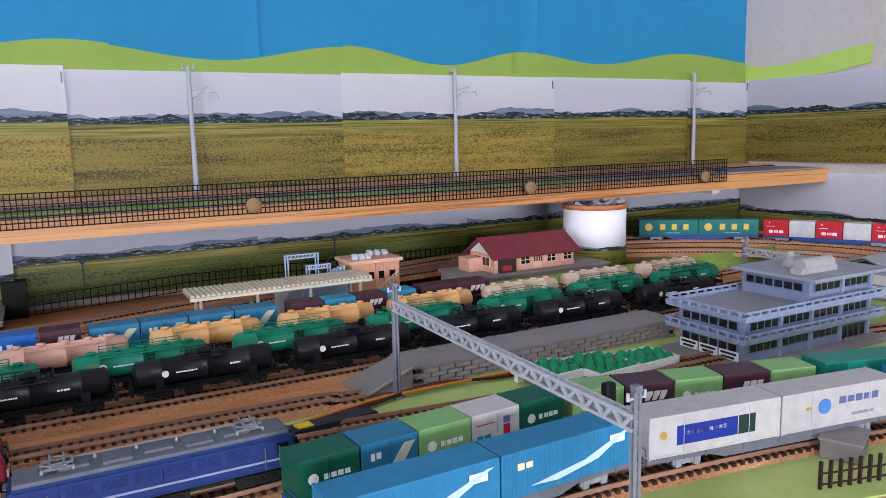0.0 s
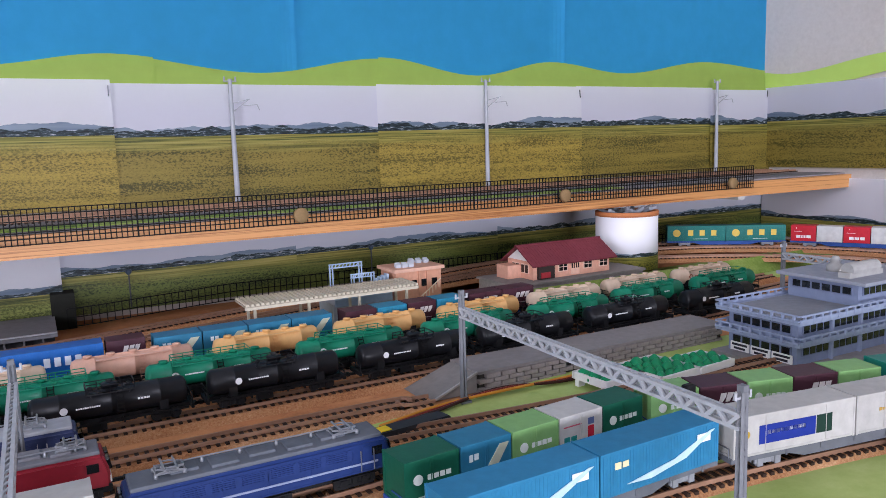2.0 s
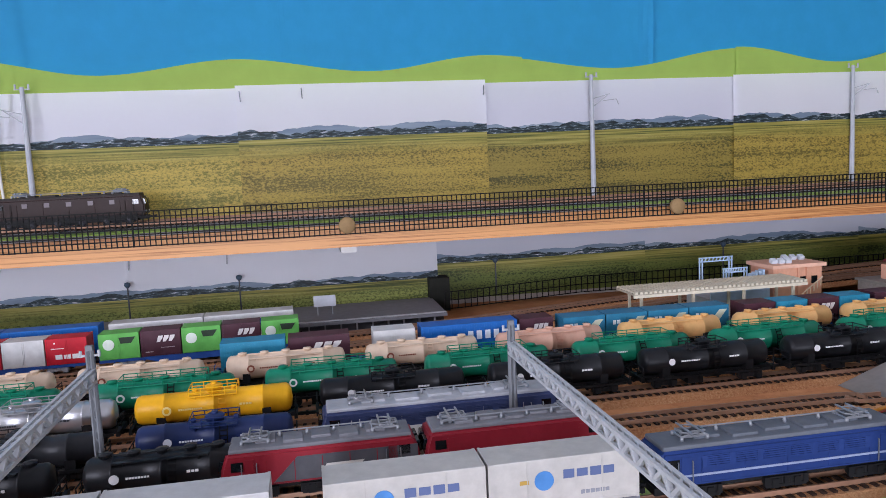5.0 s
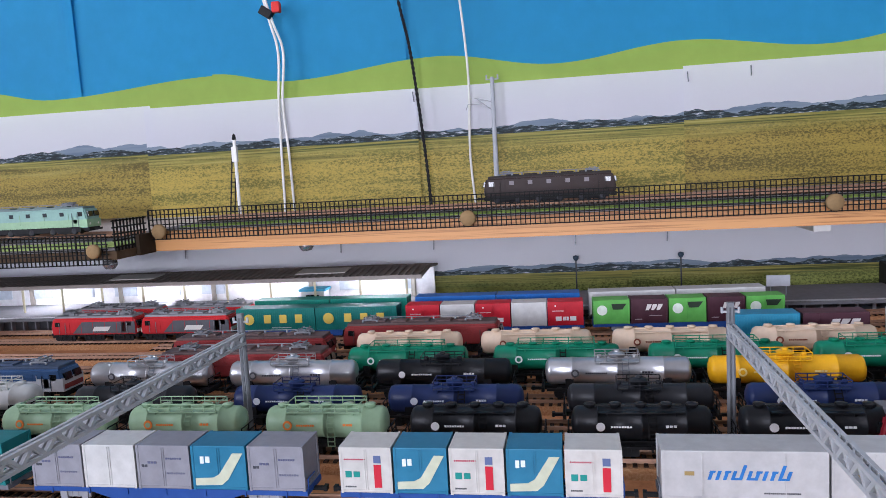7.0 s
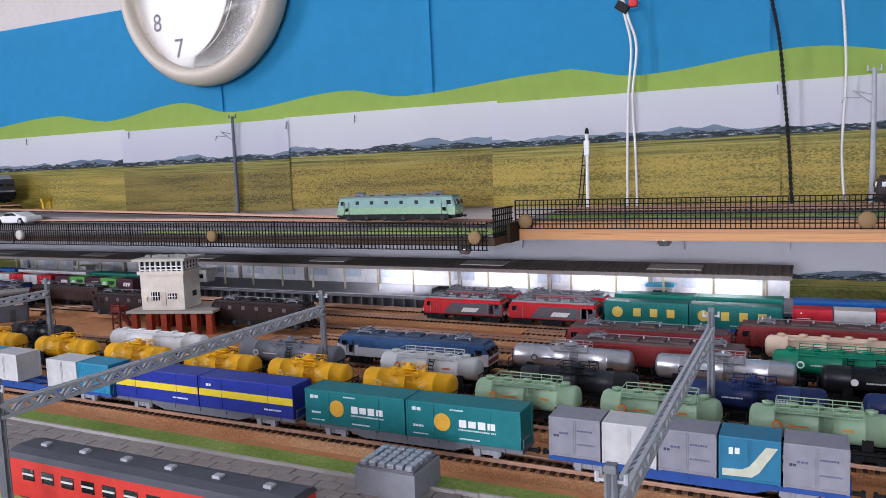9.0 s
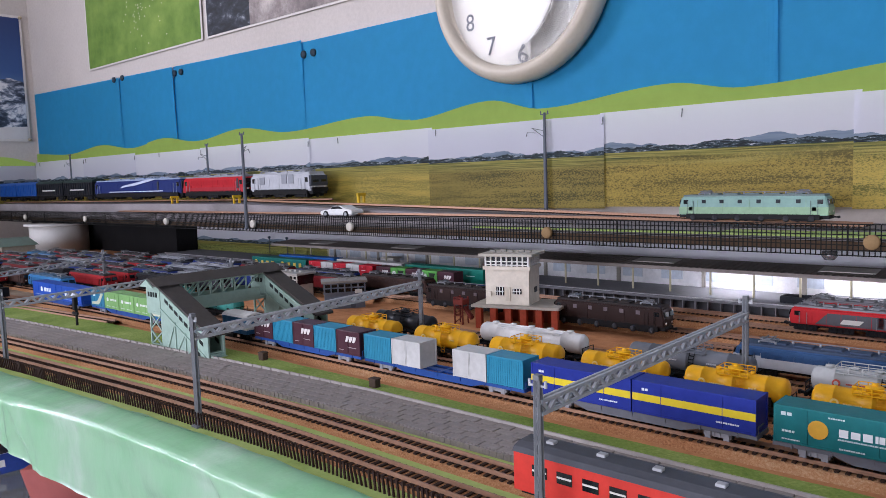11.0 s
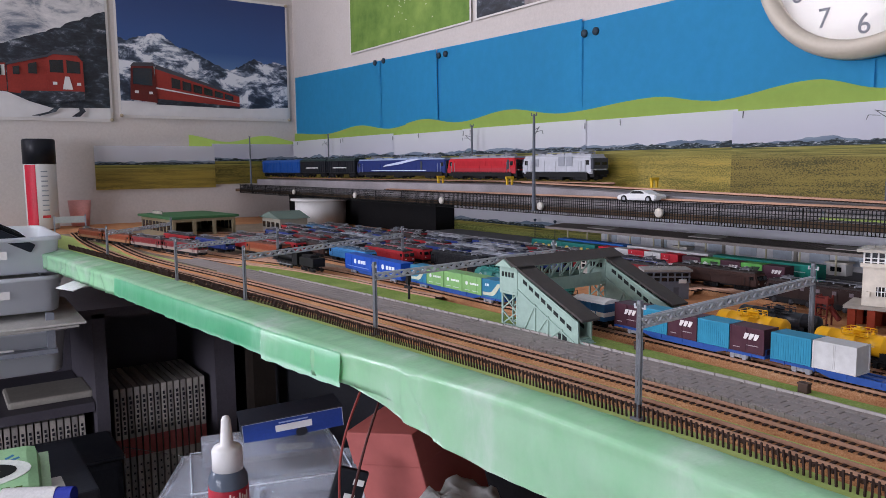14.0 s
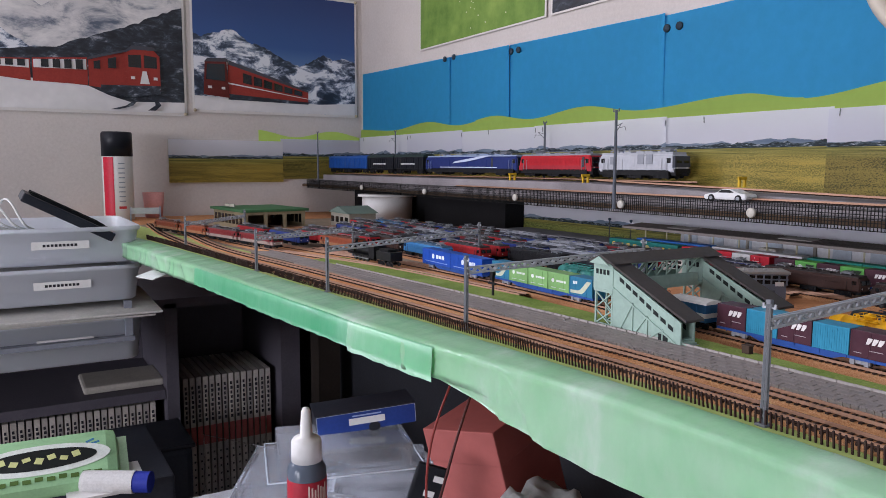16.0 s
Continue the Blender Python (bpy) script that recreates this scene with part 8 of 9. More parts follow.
for x, z, hexa in ((-0.372, 0.292, "c9a36a"), (-0.36, 0.285, "d86a2a")):
    ob = part("wall_pin", lathe(B(), [(0.0, -0.002), (0.0045, -0.002), (0.004, 0.002), (0.0, 0.003)], 14), paint(hexa, 0.4))
    ob.matrix_world = pose(x, 0.7465, z, 90, 0, 0)
    tagged(ob, "round pin head holding the cable", "pin", "wall pins")
for x, z in ((-2.19, 0.378), (-2.15, 0.378), (-1.925, 0.362), (-1.9, 0.362), (-1.51, 0.345), (-1.485, 0.345)):
    ob = part("wall_pin", lathe(B(), [(0.0, -0.002), (0.0065, -0.002), (0.006, 0.001), (0.0, 0.0015)], 14), paint("2b3a45", 0.5))
    ob.matrix_world = pose(x, 0.7505, z, 90, 0, 0)
    tagged(ob, "dark round magnet on the blue paper", "magnet", "wall magnets")
for x in (-0.505, -0.69):
    ob = part("shelf_lamp", lathe(B(), [(0.0, 0.0), (0.006, 0.0), (0.0065, -0.004), (0.004, -0.0075), (0.0, -0.008)], 16), paint("c8c9cc", 0.2, 0.8))
    ob.matrix_world = pose(x, 0.66, 0.0735 if x > -0.62 else 0.0635)
    tagged(ob, "small chrome lamp button under the shelf", "lamp", "shelf lamps")


# ---------------------------------------------------------------- wall clock
def clock():
    c = thing("wall_clock", "round white wall clock with a cream rim", "clock", "", -1.069, WALL_Y - 0.005, 0.380)
    R = 0.129

    def turned(name, prof, mat_, seg=64, parent=c):
        bm = lathe(B(), prof, seg)
        bmesh.ops.rotate(bm, verts=bm.verts[:], cent=(0, 0, 0), matrix=Matrix.Rotation(radians(90), 3, "X"))
        return part(name, bm, mat_, parent)
    turned("rim", [(R - 0.03, 0.0), (R - 0.004, 0.0), (R, 0.008), (R - 0.001, 0.02), (R - 0.007, 0.03), (R - 0.013, 0.033), (R - 0.019, 0.030), (R - 0.022, 0.022), (R - 0.022, 0.010), (R - 0.03, 0.008)], paint("c9bfae", 0.35, vary=0.06))
    face = turned("dial", [(0.0, 0.008), (R - 0.02, 0.008), (R - 0.02, 0.0095), (0.0, 0.0095)], paint("cfccc4", 0.5, vary=0.04))
    g = turned("glass", [(0.0, 0.0215), (R - 0.0215, 0.0215), (R - 0.0215, 0.023), (0.0, 0.023)], glass("clock_glass"))
    g.visible_shadow = False
    MATS["clock_glass"].node_tree.nodes["Principled BSDF"].inputs["IOR"].default_value = 1.15
    for n in range(1, 13):
        a = radians(90 - n * 30)
        tx = bpy.data.curves.new("numeral", "FONT")
        tx.body, tx.size, tx.align_x, tx.align_y, tx.extrude = str(n), 0.029, "CENTER", "CENTER", 0.0002
        tmp = bpy.data.objects.new("numeral", tx)
        me = bpy.data.meshes.new_from_object(tmp)
        bpy.data.objects.remove(tmp)
        me.materials.clear()
        me.materials.append(paint("6a6c70", 0.5))
        ob = new("numeral", me)
        ob.parent = face
        ob.matrix_local = pose(math.cos(a) * 0.086, -0.0101, math.sin(a) * 0.086, 90, 0, 0)
    for i in range(60):
        if i % 5:
            continue
        a = radians(i * 6)
        part("minute_mark", bar(B(), (math.cos(a) * 0.106, -0.0099, math.sin(a) * 0.106), (math.cos(a) * 0.110, -0.0099, math.sin(a) * 0.110), 0.0012), paint("4a4c50", 0.5), face)
    part("minute_hand", bar(B(), (0, -0.0128, 0), (-0.045, -0.0128, 0.07), 0.004, 0.001), BLACK, c)
    part("hour_hand", bar(B(), (0, -0.0122, 0), (0.04, -0.0122, 0.035), 0.005, 0.001), BLACK, c)


clock()


# ---------------------------------------------------------------- posters
def poster(name, m, w, h, layers, label):
    """A paper poster with printed shapes laid on it; local x across, z up."""
    p = thing(name, label, "poster", "posters")
    p.matrix_world = m
    part("sheet", bx(B(), w / 2, 0, h / 2, w, 0.0008, h), paint("d9d4ce", 0.5, vary=0.05), p)
    for k, (nm, pts, mat_) in enumerate(layers):
        part(nm, prism(B(), [(u * w, v * h) for u, v in pts], -0.0003, "xz", -0.0006 - 0.0004 * k), mat_, p)
    return p


def printed_peaks(name, stops, turn, scale):
    """Printed mountain side: rock and snow in slanting bands."""
    m = bpy.data.materials.new(name)
    nt, lk, b = nodes_of(m)
    tc, mp = nt.new("ShaderNodeTexCoord"), nt.new("ShaderNodeMapping")
    mp.inputs["Rotation"].default_value = (0, radians(turn), 0)
    mp.inputs["Scale"].default_value = (scale, scale, scale * 1.9)
    lk.new(tc.outputs["Object"], mp.inputs[0])
    n = noise_tex(nt, lk, 1.0, 8, 0.68, mp.outputs[0])
    n.inputs["Distortion"].default_value = 0.35
    r = ramp(nt, [(p, srgb(h)) for p, h in stops])
    lk.new(n.outputs["Fac"], r.inputs[0])
    lk.new(r.outputs[0], b.inputs["Base Color"])
    b.inputs["Roughness"].default_value = 0.5
    return m


def printed_sky():
    """Printed deep blue sky, paler towards the peaks."""
    m = bpy.data.materials.new("printed_sky")
    nt, lk, b = nodes_of(m)
    tc, sp = nt.new("ShaderNodeTexCoord"), nt.new("ShaderNodeSeparateXYZ")
    lk.new(tc.outputs["Generated"], sp.inputs[0])
    r = ramp(nt, [(0.35, srgb("5d7ea8")), (0.55, srgb("31558c")), (1.0, srgb("22396c"))])
    lk.new(sp.outputs["Z"], r.inputs[0])
    lk.new(r.outputs[0], b.inputs["Base Color"])
    b.inputs["Roughness"].default_value = 0.45
    return m


SNOW = printed_peaks("snow_and_rock", [(0.4, "1b2636"), (0.47, "3a4658"), (0.52, "8a94a4"), (0.57, "dcdee2")], 38, 15)
HAZY_SNOW = printed_peaks("hazy_snow", [(0.36, "56606f"), (0.43, "97999f"), (0.5, "c6c3c2"), (0.62, "dcd8d5")], -25, 10)
SNOWFIELD = paint("d6d3d1", 0.5, vary=0.08, grain=30)
NIGHT = printed_sky()
FIR = printed_peaks("fir_slope", [(0.4, "14181f"), (0.52, "262c35"), (0.6, "444b55"), (0.68, "9a9ea4")], -30, 30)
RED, RED_DEEP, ROOFGREY = paint("96382f", 0.45), paint("632722", 0.45), paint("4a4a50", 0.5)
random.seed(4)


def ridge(n, lo, hi, base=0.0, x0=0.02, x1=0.98, peak=0.3):
    top = []
    for i in range(n):
        u = i / (n - 1)
        z = lo + (hi - lo) * (0.5 + 0.5 * math.cos((u - peak) * 7.0)) * (1 - 0.3 * u) + random.uniform(-0.012, 0.012) + 0.03 * noise.noise((u * 14, lo, 0))
        top.append((x0 + (x1 - x0) * u, z))
    return [(x0, base)] + top + [(x1, base)]


def crest(pts, base):
    """A jagged skyline through a few points."""
    top = []
    for (xa, za), (xb, zb) in zip(pts, pts[1:]):
        for k in range(5):
            u = k / 5
            top.append((xa + (xb - xa) * u, za + (zb - za) * u + random.uniform(-0.008, 0.008)))
    return [(pts[0][0], base)] + top + [pts[-1], (pts[-1][0], base)]


def red_train(x0, z0, x1, z1, tall, layers, cars):
    """A red train going away, as printed bands."""
    layers.append(("train_side", [(x0, z0), (x0, z0 + tall), (x1, z1 + tall * 0.35), (x1, z1)], RED))
    layers.append(("train_roof", [(x0, z0 + tall * 0.95), (x0 + 0.01, z0 + tall * 1.06), (x1, z1 + tall * 0.39), (x1, z1 + tall * 0.34)], ROOFGREY))
    layers.append(("train_skirt", [(x0, z0 - 0.012), (x0, z0 + tall * 0.12), (x1, z1 + tall * 0.05), (x1, z1 - 0.004)], FIR))
    layers.append(("train_stripe", [(x0, z0 + tall * 0.4), (x0, z0 + tall * 0.44), (x1, z1 + tall * 0.155), (x1, z1 + tall * 0.14)], SNOWFIELD))
    for i in range(cars):
        a, b = 0.18 + 0.76 * i / cars, 0.18 + 0.76 * (i + 0.8) / cars
        f = lambda t: (x0 + (x1 - x0) * t, z0 + (z1 - z0) * t, tall * (1 - 0.65 * t))
        (xa, za, ta), (xb, zb, tb) = f(a), f(b)
        layers.append(("train_window", [(xa, za + ta * 0.52), (xa, za + ta * 0.84), (xb, zb + tb * 0.84), (xb, zb + tb * 0.52)], DARKGLASS))


L1 = [("sky", [(0.012, 0.02), (0.012, 0.98), (0.988, 0.98), (0.988, 0.02)], NIGHT), ("mountain_ridge", crest([(0.012, 0.62), (0.06, 0.59), (0.12, 0.63), (0.17, 0.64), (0.22, 0.67), (0.27, 0.63), (0.33, 0.57), (0.4, 0.55), (0.47, 0.5), (0.55, 0.45), (0.63, 0.41), (0.68, 0.44), (0.74, 0.49), (0.79, 0.52), (0.84, 0.48), (0.9, 0.5), (0.988, 0.47)], 0.1), SNOW),
      ("snowfield", [(0.012, 0.02), (0.012, 0.13), (0.4, 0.12), (0.75, 0.1), (0.988, 0.12), (0.988, 0.02)], SNOWFIELD)]
red_train(0.2, 0.12, 0.68, 0.1, 0.28, L1, 6)
L1 += [("train_front", [(0.06, 0.14), (0.07, 0.40), (0.19, 0.41), (0.205, 0.12)], RED_DEEP), ("train_roof", [(0.066, 0.395), (0.085, 0.425), (0.19, 0.432), (0.2, 0.405)], ROOFGREY), ("headlamp", [(0.085, 0.19), (0.085, 0.21), (0.105, 0.21), (0.105, 0.19)], SNOWFIELD), ("headlamp", [(0.16, 0.185), (0.16, 0.205), (0.18, 0.205), (0.18, 0.185)], SNOWFIELD), ("train_window", [(0.075, 0.26), (0.08, 0.38), (0.18, 0.385), (0.18, 0.25)], DARKGLASS)]
poster("railway_poster", pose(LEFT_X + 0.004, 0.280, 0.267, 0, 0, 90), 0.458, 0.326, L1, "poster of a red mountain train below snowy peaks")
L2 = [("sky", [(0.012, 0.02), (0.012, 0.98), (0.988, 0.98), (0.988, 0.02)], SNOWFIELD), ("mountain_ridge", crest([(0.012, 0.74), (0.1, 0.86), (0.2, 0.78), (0.3, 0.72), (0.42, 0.82), (0.55, 0.88), (0.7, 0.84), (0.85, 0.9), (0.988, 0.84)], 0.1), HAZY_SNOW),
      ("mountain_side", crest([(0.012, 0.66), (0.08, 0.6), (0.14, 0.52), (0.24, 0.44), (0.34, 0.42)], 0.2), SNOW),
      ("wooded_slope", crest([(0.1, 0.4), (0.36, 0.45), (0.5, 0.52), (0.62, 0.58), (0.74, 0.64), (0.86, 0.72), (0.988, 0.79)], 0.08), FIR),
      ("snowfield", [(0.012, 0.02), (0.012, 0.27), (0.12, 0.25), (0.28, 0.215), (0.5, 0.19), (0.6, 0.13), (0.7, 0.09), (0.988, 0.1), (0.988, 0.02)], SNOWFIELD)]
L2 += [("train_side", [(0.012, 0.235), (0.012, 0.345), (0.235, 0.355), (0.235, 0.205)], RED), ("train_side", [(0.245, 0.205), (0.245, 0.36), (0.5, 0.385), (0.5, 0.195)], RED), ("train_side", [(0.505, 0.19), (0.505, 0.37), (0.69, 0.445), (0.7, 0.16)], RED),
       ("window_band", [(0.012, 0.295), (0.012, 0.335), (0.23, 0.345), (0.23, 0.29)], SNOWFIELD), ("window_band", [(0.25, 0.295), (0.25, 0.35), (0.495, 0.372), (0.495, 0.3)], SNOWFIELD)]
for k in range(9):
    u = 0.02 + 0.053 * k
    if abs(u - 0.23) > 0.02:
        L2.append(("train_window", [(u, 0.3), (u, 0.333 + 0.004 * k), (u + 0.034, 0.335 + 0.004 * k), (u + 0.034, 0.3)], DARKGLASS))
L2 += [("train_window", [(0.53, 0.31), (0.53, 0.36), (0.56, 0.37), (0.56, 0.31)], DARKGLASS), ("train_window", [(0.6, 0.32), (0.6, 0.385), (0.64, 0.4), (0.64, 0.32)], DARKGLASS),
       ("train_front", [(0.69, 0.15), (0.685, 0.43), (0.72, 0.47), (0.83, 0.465), (0.86, 0.42), (0.862, 0.17)], RED), ("train_window", [(0.7, 0.335), (0.7, 0.42), (0.765, 0.425), (0.765, 0.335)], DARKGLASS), ("train_window", [(0.78, 0.335), (0.78, 0.425), (0.845, 0.415), (0.845, 0.335)], DARKGLASS),
       ("train_roof", [(0.5, 0.385), (0.69, 0.455), (0.72, 0.49), (0.83, 0.485), (0.85, 0.46), (0.72, 0.46), (0.69, 0.44), (0.5, 0.37)], ROOFGREY), ("train_skirt", [(0.56, 0.15), (0.56, 0.2), (0.86, 0.21), (0.86, 0.15), (0.7, 0.12)], FIR),
       ("coat_of_arms", [(0.755, 0.22), (0.77, 0.31), (0.79, 0.31), (0.805, 0.22)], SNOWFIELD), ("headlamp", [(0.71, 0.25), (0.71, 0.27), (0.73, 0.27), (0.73, 0.25)], SNOWFIELD), ("headlamp", [(0.825, 0.25), (0.825, 0.27), (0.845, 0.27), (0.845, 0.25)], SNOWFIELD),
       ("rail_line", [(0.6, 0.03), (0.68, 0.06), (0.72, 0.1), (0.74, 0.1), (0.715, 0.06), (0.64, 0.03)], FIR), ("rail_line", [(0.79, 0.03), (0.83, 0.07), (0.825, 0.1), (0.845, 0.1), (0.86, 0.07), (0.83, 0.03)], FIR)]
poster("railway_poster", pose(LEFT_X + 0.004, -0.190, 0.255, 0, 0, 90), 0.455, 0.34, L2, "poster of a red express train in the snow")
L3 = [("meadow", [(0.01, 0.01), (0.01, 0.99), (0.99, 0.99), (0.99, 0.01)], speckled("meadow_print", [(0.0, "4a6b2c"), (0.5, "6f8f42"), (1.0, "8ba552")], 20, 5, rough=0.45, bump=0.0))]
p = poster("meadow_poster", pose(-2.314, WALL_Y - 0.004, 0.412, 0, 0, 0), 0.50, 0.35, L3, "poster of a green meadow dotted with animals far off")
random.seed(11)
for i in range(70):
    u, v = 0.27 + random.gauss(0, 0.045), 0.12 + random.gauss(0, 0.05)
    part("far_speck", bx(B(), u, -0.0012, max(0.02, v), random.uniform(0.002, 0.004), 0.0004, 0.0022), paint("d8d4c0", 0.6), p)
L4 = [("forest", [(0.01, 0.01), (0.01, 0.99), (0.4, 0.99), (0.4, 0.01)], FIR), ("rock_face", [(0.3, 0.01), (0.3, 0.99), (0.99, 0.99), (0.99, 0.01)], speckled("rock_print", [(0.0, "4b4547"), (0.5, "8d8380"), (1.0, "cfc6c0")], 34, 8, rough=0.5, bump=0.0))]
poster("rock_poster", pose(-1.80, WALL_Y - 0.004, 0.412, 0, 0, 0), 0.48, 0.35, L4, "poster of a forest edge and pale rocks")
for y, z in ((0.285, 0.272), (0.735, 0.272), (0.735, 0.588), (0.262, 0.26)):
    ob = part("wall_pin", lathe(B(), [(0.0, -0.002), (0.0045, -0.002), (0.004, 0.002), (0.0, 0.003)], 14), paint("b7a98e", 0.4))
    ob.matrix_world = pose(LEFT_X + 0.008, y, z, 0, 90, 0)
    tagged(ob, "small pale drawing pin in the poster corner", "pin", "wall pins")


# ---------------------------------------------------------------- far yard buildings
def engine_shed():
    s = thing("engine_shed", "cream engine shed with a flat green roof", "building", "", -2.30, 0.24, 0.0, 6)
    cream = paint("98896c", 0.75)
    W, D, H = 0.17, 0.13, 0.038
    part("back_wall", bx(B(), 0, D / 2, H / 2, 0.003, D, H), cream, s)
    for y in (0, D):
        part("side_wall", bx(B(), W / 2, y, H / 2, W, 0.003, H), cream, s)
        for i in range(8):
            part("window", bx(B(), 0.015 + i * 0.02, y - 0.0018, H * 0.58, 0.013, 0.001, H * 0.5), DARKGLASS, s)
    for i in range(4):
        part("pillar", bx(B(), W, 0.003 + i * (D - 0.006) / 3, H / 2, 0.006, 0.006, H), cream, s)
    part("lintel", bx(B(), W, D / 2, H - 0.003, 0.005, D, 0.006), cream, s)
    part("roof", bx(B(), W / 2, D / 2, H + 0.0025, W + 0.014, D + 0.014, 0.005, 0.0006), paint("3f6b45", 0.7), s)
    b = part("roof_sign", bx(B(), W * 0.45, 0.006, H + 0.0105, 0.055, 0.001, 0.007), paint("6d7468", 0.6), s)
    for i in range(8):
        part("lettering_bar", bx(B(), W * 0.45 - 0.023 + i * 0.0066, 0.0052, H + 0.0105, 0.0045, 0.0006, 0.0052), paint("c9c4b4", 0.6), b)


engine_shed()
o = thing("yard_building", "pale yard building with a green-grey roof", "building", "", -2.18, 0.46, 0.0)
part("wall", bx(B(), 0.05, 0.03, 0.016, 0.1, 0.06, 0.032), paint("a39c8c", 0.7), o)
part("roof", prism(B(), [(-0.006, 0.032), (0.05, 0.046), (0.106, 0.032)], 0.07, "xz", -0.005), paint("66766c", 0.7), o)
for i in range(4):
    part("window", bx(B(), 0.012 + i * 0.025, -0.001, 0.018, 0.014, 0.001, 0.012), DARKGLASS, o)


def signal_box(x, y, hexa, label, turn=0):
    s = thing("signal_box", label, "building", "signal boxes", x, y, 0.0, turn)
    s.scale = (0.86, 0.86, 1.0)
    m = paint(hexa, 0.6)
    W, D = 0.05, 0.026
    part("lower_wall", bx(B(), W / 2, D / 2, 0.0085, W, D, 0.017), m, s)
    part("upper_core", bx(B(), W / 2, D / 2, 0.0225, W + 0.002, D + 0.002, 0.011), DARKGLASS, s)
    for i in range(7):
        part("mullion", bx(B(), i * W / 6, -0.0014, 0.0225, 0.0018, 0.0012, 0.011), m, s)
    for z in (0.0175, 0.0228, 0.0275):
        part("transom", bx(B(), W / 2, -0.0013, z, W + 0.003, 0.0012, 0.0014), m, s)
    part("roof", bx(B(), W / 2, D / 2, 0.0293, W + 0.007, D + 0.007, 0.0024, 0.0004), paint("9a9792", 0.6), s)
    for i in range(4):
        part("roof_vent", bx(B(), 0.008 + i * 0.011, D / 2, 0.0313, 0.004, 0.003, 0.002), paint("a9a6a0", 0.6), s)
    part("sign", bx(B(), W * 0.84, -0.0024, 0.0185, 0.009, 0.0008, 0.004), WHITE, s)
    part("window", bx(B(), W * 0.3, -0.0006, 0.0085, 0.008, 0.0012, 0.005), DARKGLASS, s)
    part("door", bx(B(), W * 0.7, -0.0006, 0.0065, 0.006, 0.0012, 0.011), paint("55585e", 0.6), s)


signal_box(-1.135, 0.468, "6f7580", "grey two-storey signal box with white roof", 52)
signal_box(-1.262, 0.497, "b9b4aa", "cream two-storey signal box with white roof")


# ---------------------------------------------------------------- car and buffers on the shelf
def toy_car():
    c = thing("toy_car", "white toy sports coupe on the shelf", "toy car", "", -1.262, 0.606, LOWBED, 4)
    c.scale = (0.78, 0.78, 0.78)
    body = prism(B(), [(-0.037, 0.004), (-0.038, 0.010), (-0.030, 0.0125), (-0.016, 0.0135), (-0.006, 0.0195), (0.010, 0.020), (0.022, 0.0145), (0.036, 0.0128), (0.038, 0.007), (0.035, 0.004)], 0.03, "xz", -0.015)
    bmesh.ops.bevel(body, geom=body.edges[:], offset=0.0016, segments=2, affect="EDGES")
    part("body", body, paint("e2e2e0", 0.25, vary=0.05), c)
    for s in (-1, 1):
        part("side_window", prism(B(), [(-0.012, 0.0145), (-0.005, 0.0186), (0.009, 0.0189), (0.017, 0.0148)], 0.0004, "xz", s * 0.0152 - 0.0002), DARKGLASS, c)
        for x in (-0.023, 0.024):
            bm = lathe(B(), [(0.0, -0.002), (0.005, -0.002), (0.0058, -0.001), (0.0058, 0.001), (0.005, 0.002), (0.0, 0.002)], 18)
            bmesh.ops.rotate(bm, verts=bm.verts[:], cent=(0, 0, 0), matrix=Matrix.Rotation(radians(90), 3, "X"))
            bmesh.ops.translate(bm, verts=bm.verts[:], vec=(x, s * 0.0142, 0.0058))
            w = part("tyre", bm, BLACK, c)
            bm = lathe(B(), [(0.0, 0), (0.0034, 0), (0.003, 0.0004), (0.0, 0.0006)], 14)
            bmesh.ops.rotate(bm, verts=bm.verts[:], cent=(0, 0, 0), matrix=Matrix.Rotation(radians(90 if s < 0 else -90), 3, "X"))
            bmesh.ops.translate(bm, verts=bm.verts[:], vec=(x, s * 0.0163, 0.0058))
            part("rim", bm, STEEL, w)


toy_car()
for x, y in ((-1.30, 0.675), (-1.58, 0.655), (-1.78, 0.655)):
    b = thing("buffer_stop", "yellow buffer stop at the track's end", "buffer stop", "buffer stops", x, y, RAISED)
    part("beam", bx(B(), 0, 0, 0.0115, 0.003, 0.016, 0.004), paint("d9b02a", 0.5), b)
    for s in (-1, 1):
        part("strut", bar(B(), (0, s * 0.005, 0.0), (0, s * 0.005, 0.0105), 0.003), paint("d9b02a", 0.5), b)

# ---------------------------------------------------------------- below and beside the table
DARKWOOD = paint("5e5a62", 0.55)


def bookcase():
    c = thing("bookcase", "dark wooden bookcase under the table", "bookcase", "", -2.62, -0.75, FLOOR_Z)
    H = 0.56
    for y in (0.0, 0.89, 1.15, 1.47):
        part("upright", bx(B(), 0.165, y, H / 2, 0.33, 0.045 if y == 1.15 else 0.025, H), DARKWOOD, c)
    for z in (0.02, H):
        part("shelf", bx(B(), 0.165, 0.735, z, 0.33, 1.49, 0.02), DARKWOOD, c)
    part("shelf", bx(B(), 0.165, 0.445, 0.363, 0.31, 0.86, 0.02), DARKWOOD, c)
    part("back", bx(B(), 0.006, 0.735, H / 2, 0.008, 1.48, H), DARKWOOD, c)


bookcase()
random.seed(21)
SPINE = [paint(h, 0.6) for h in ("b4aea5", "c2bbb2", "a8a29b", "c8c1b6")]
book_meshes = {}


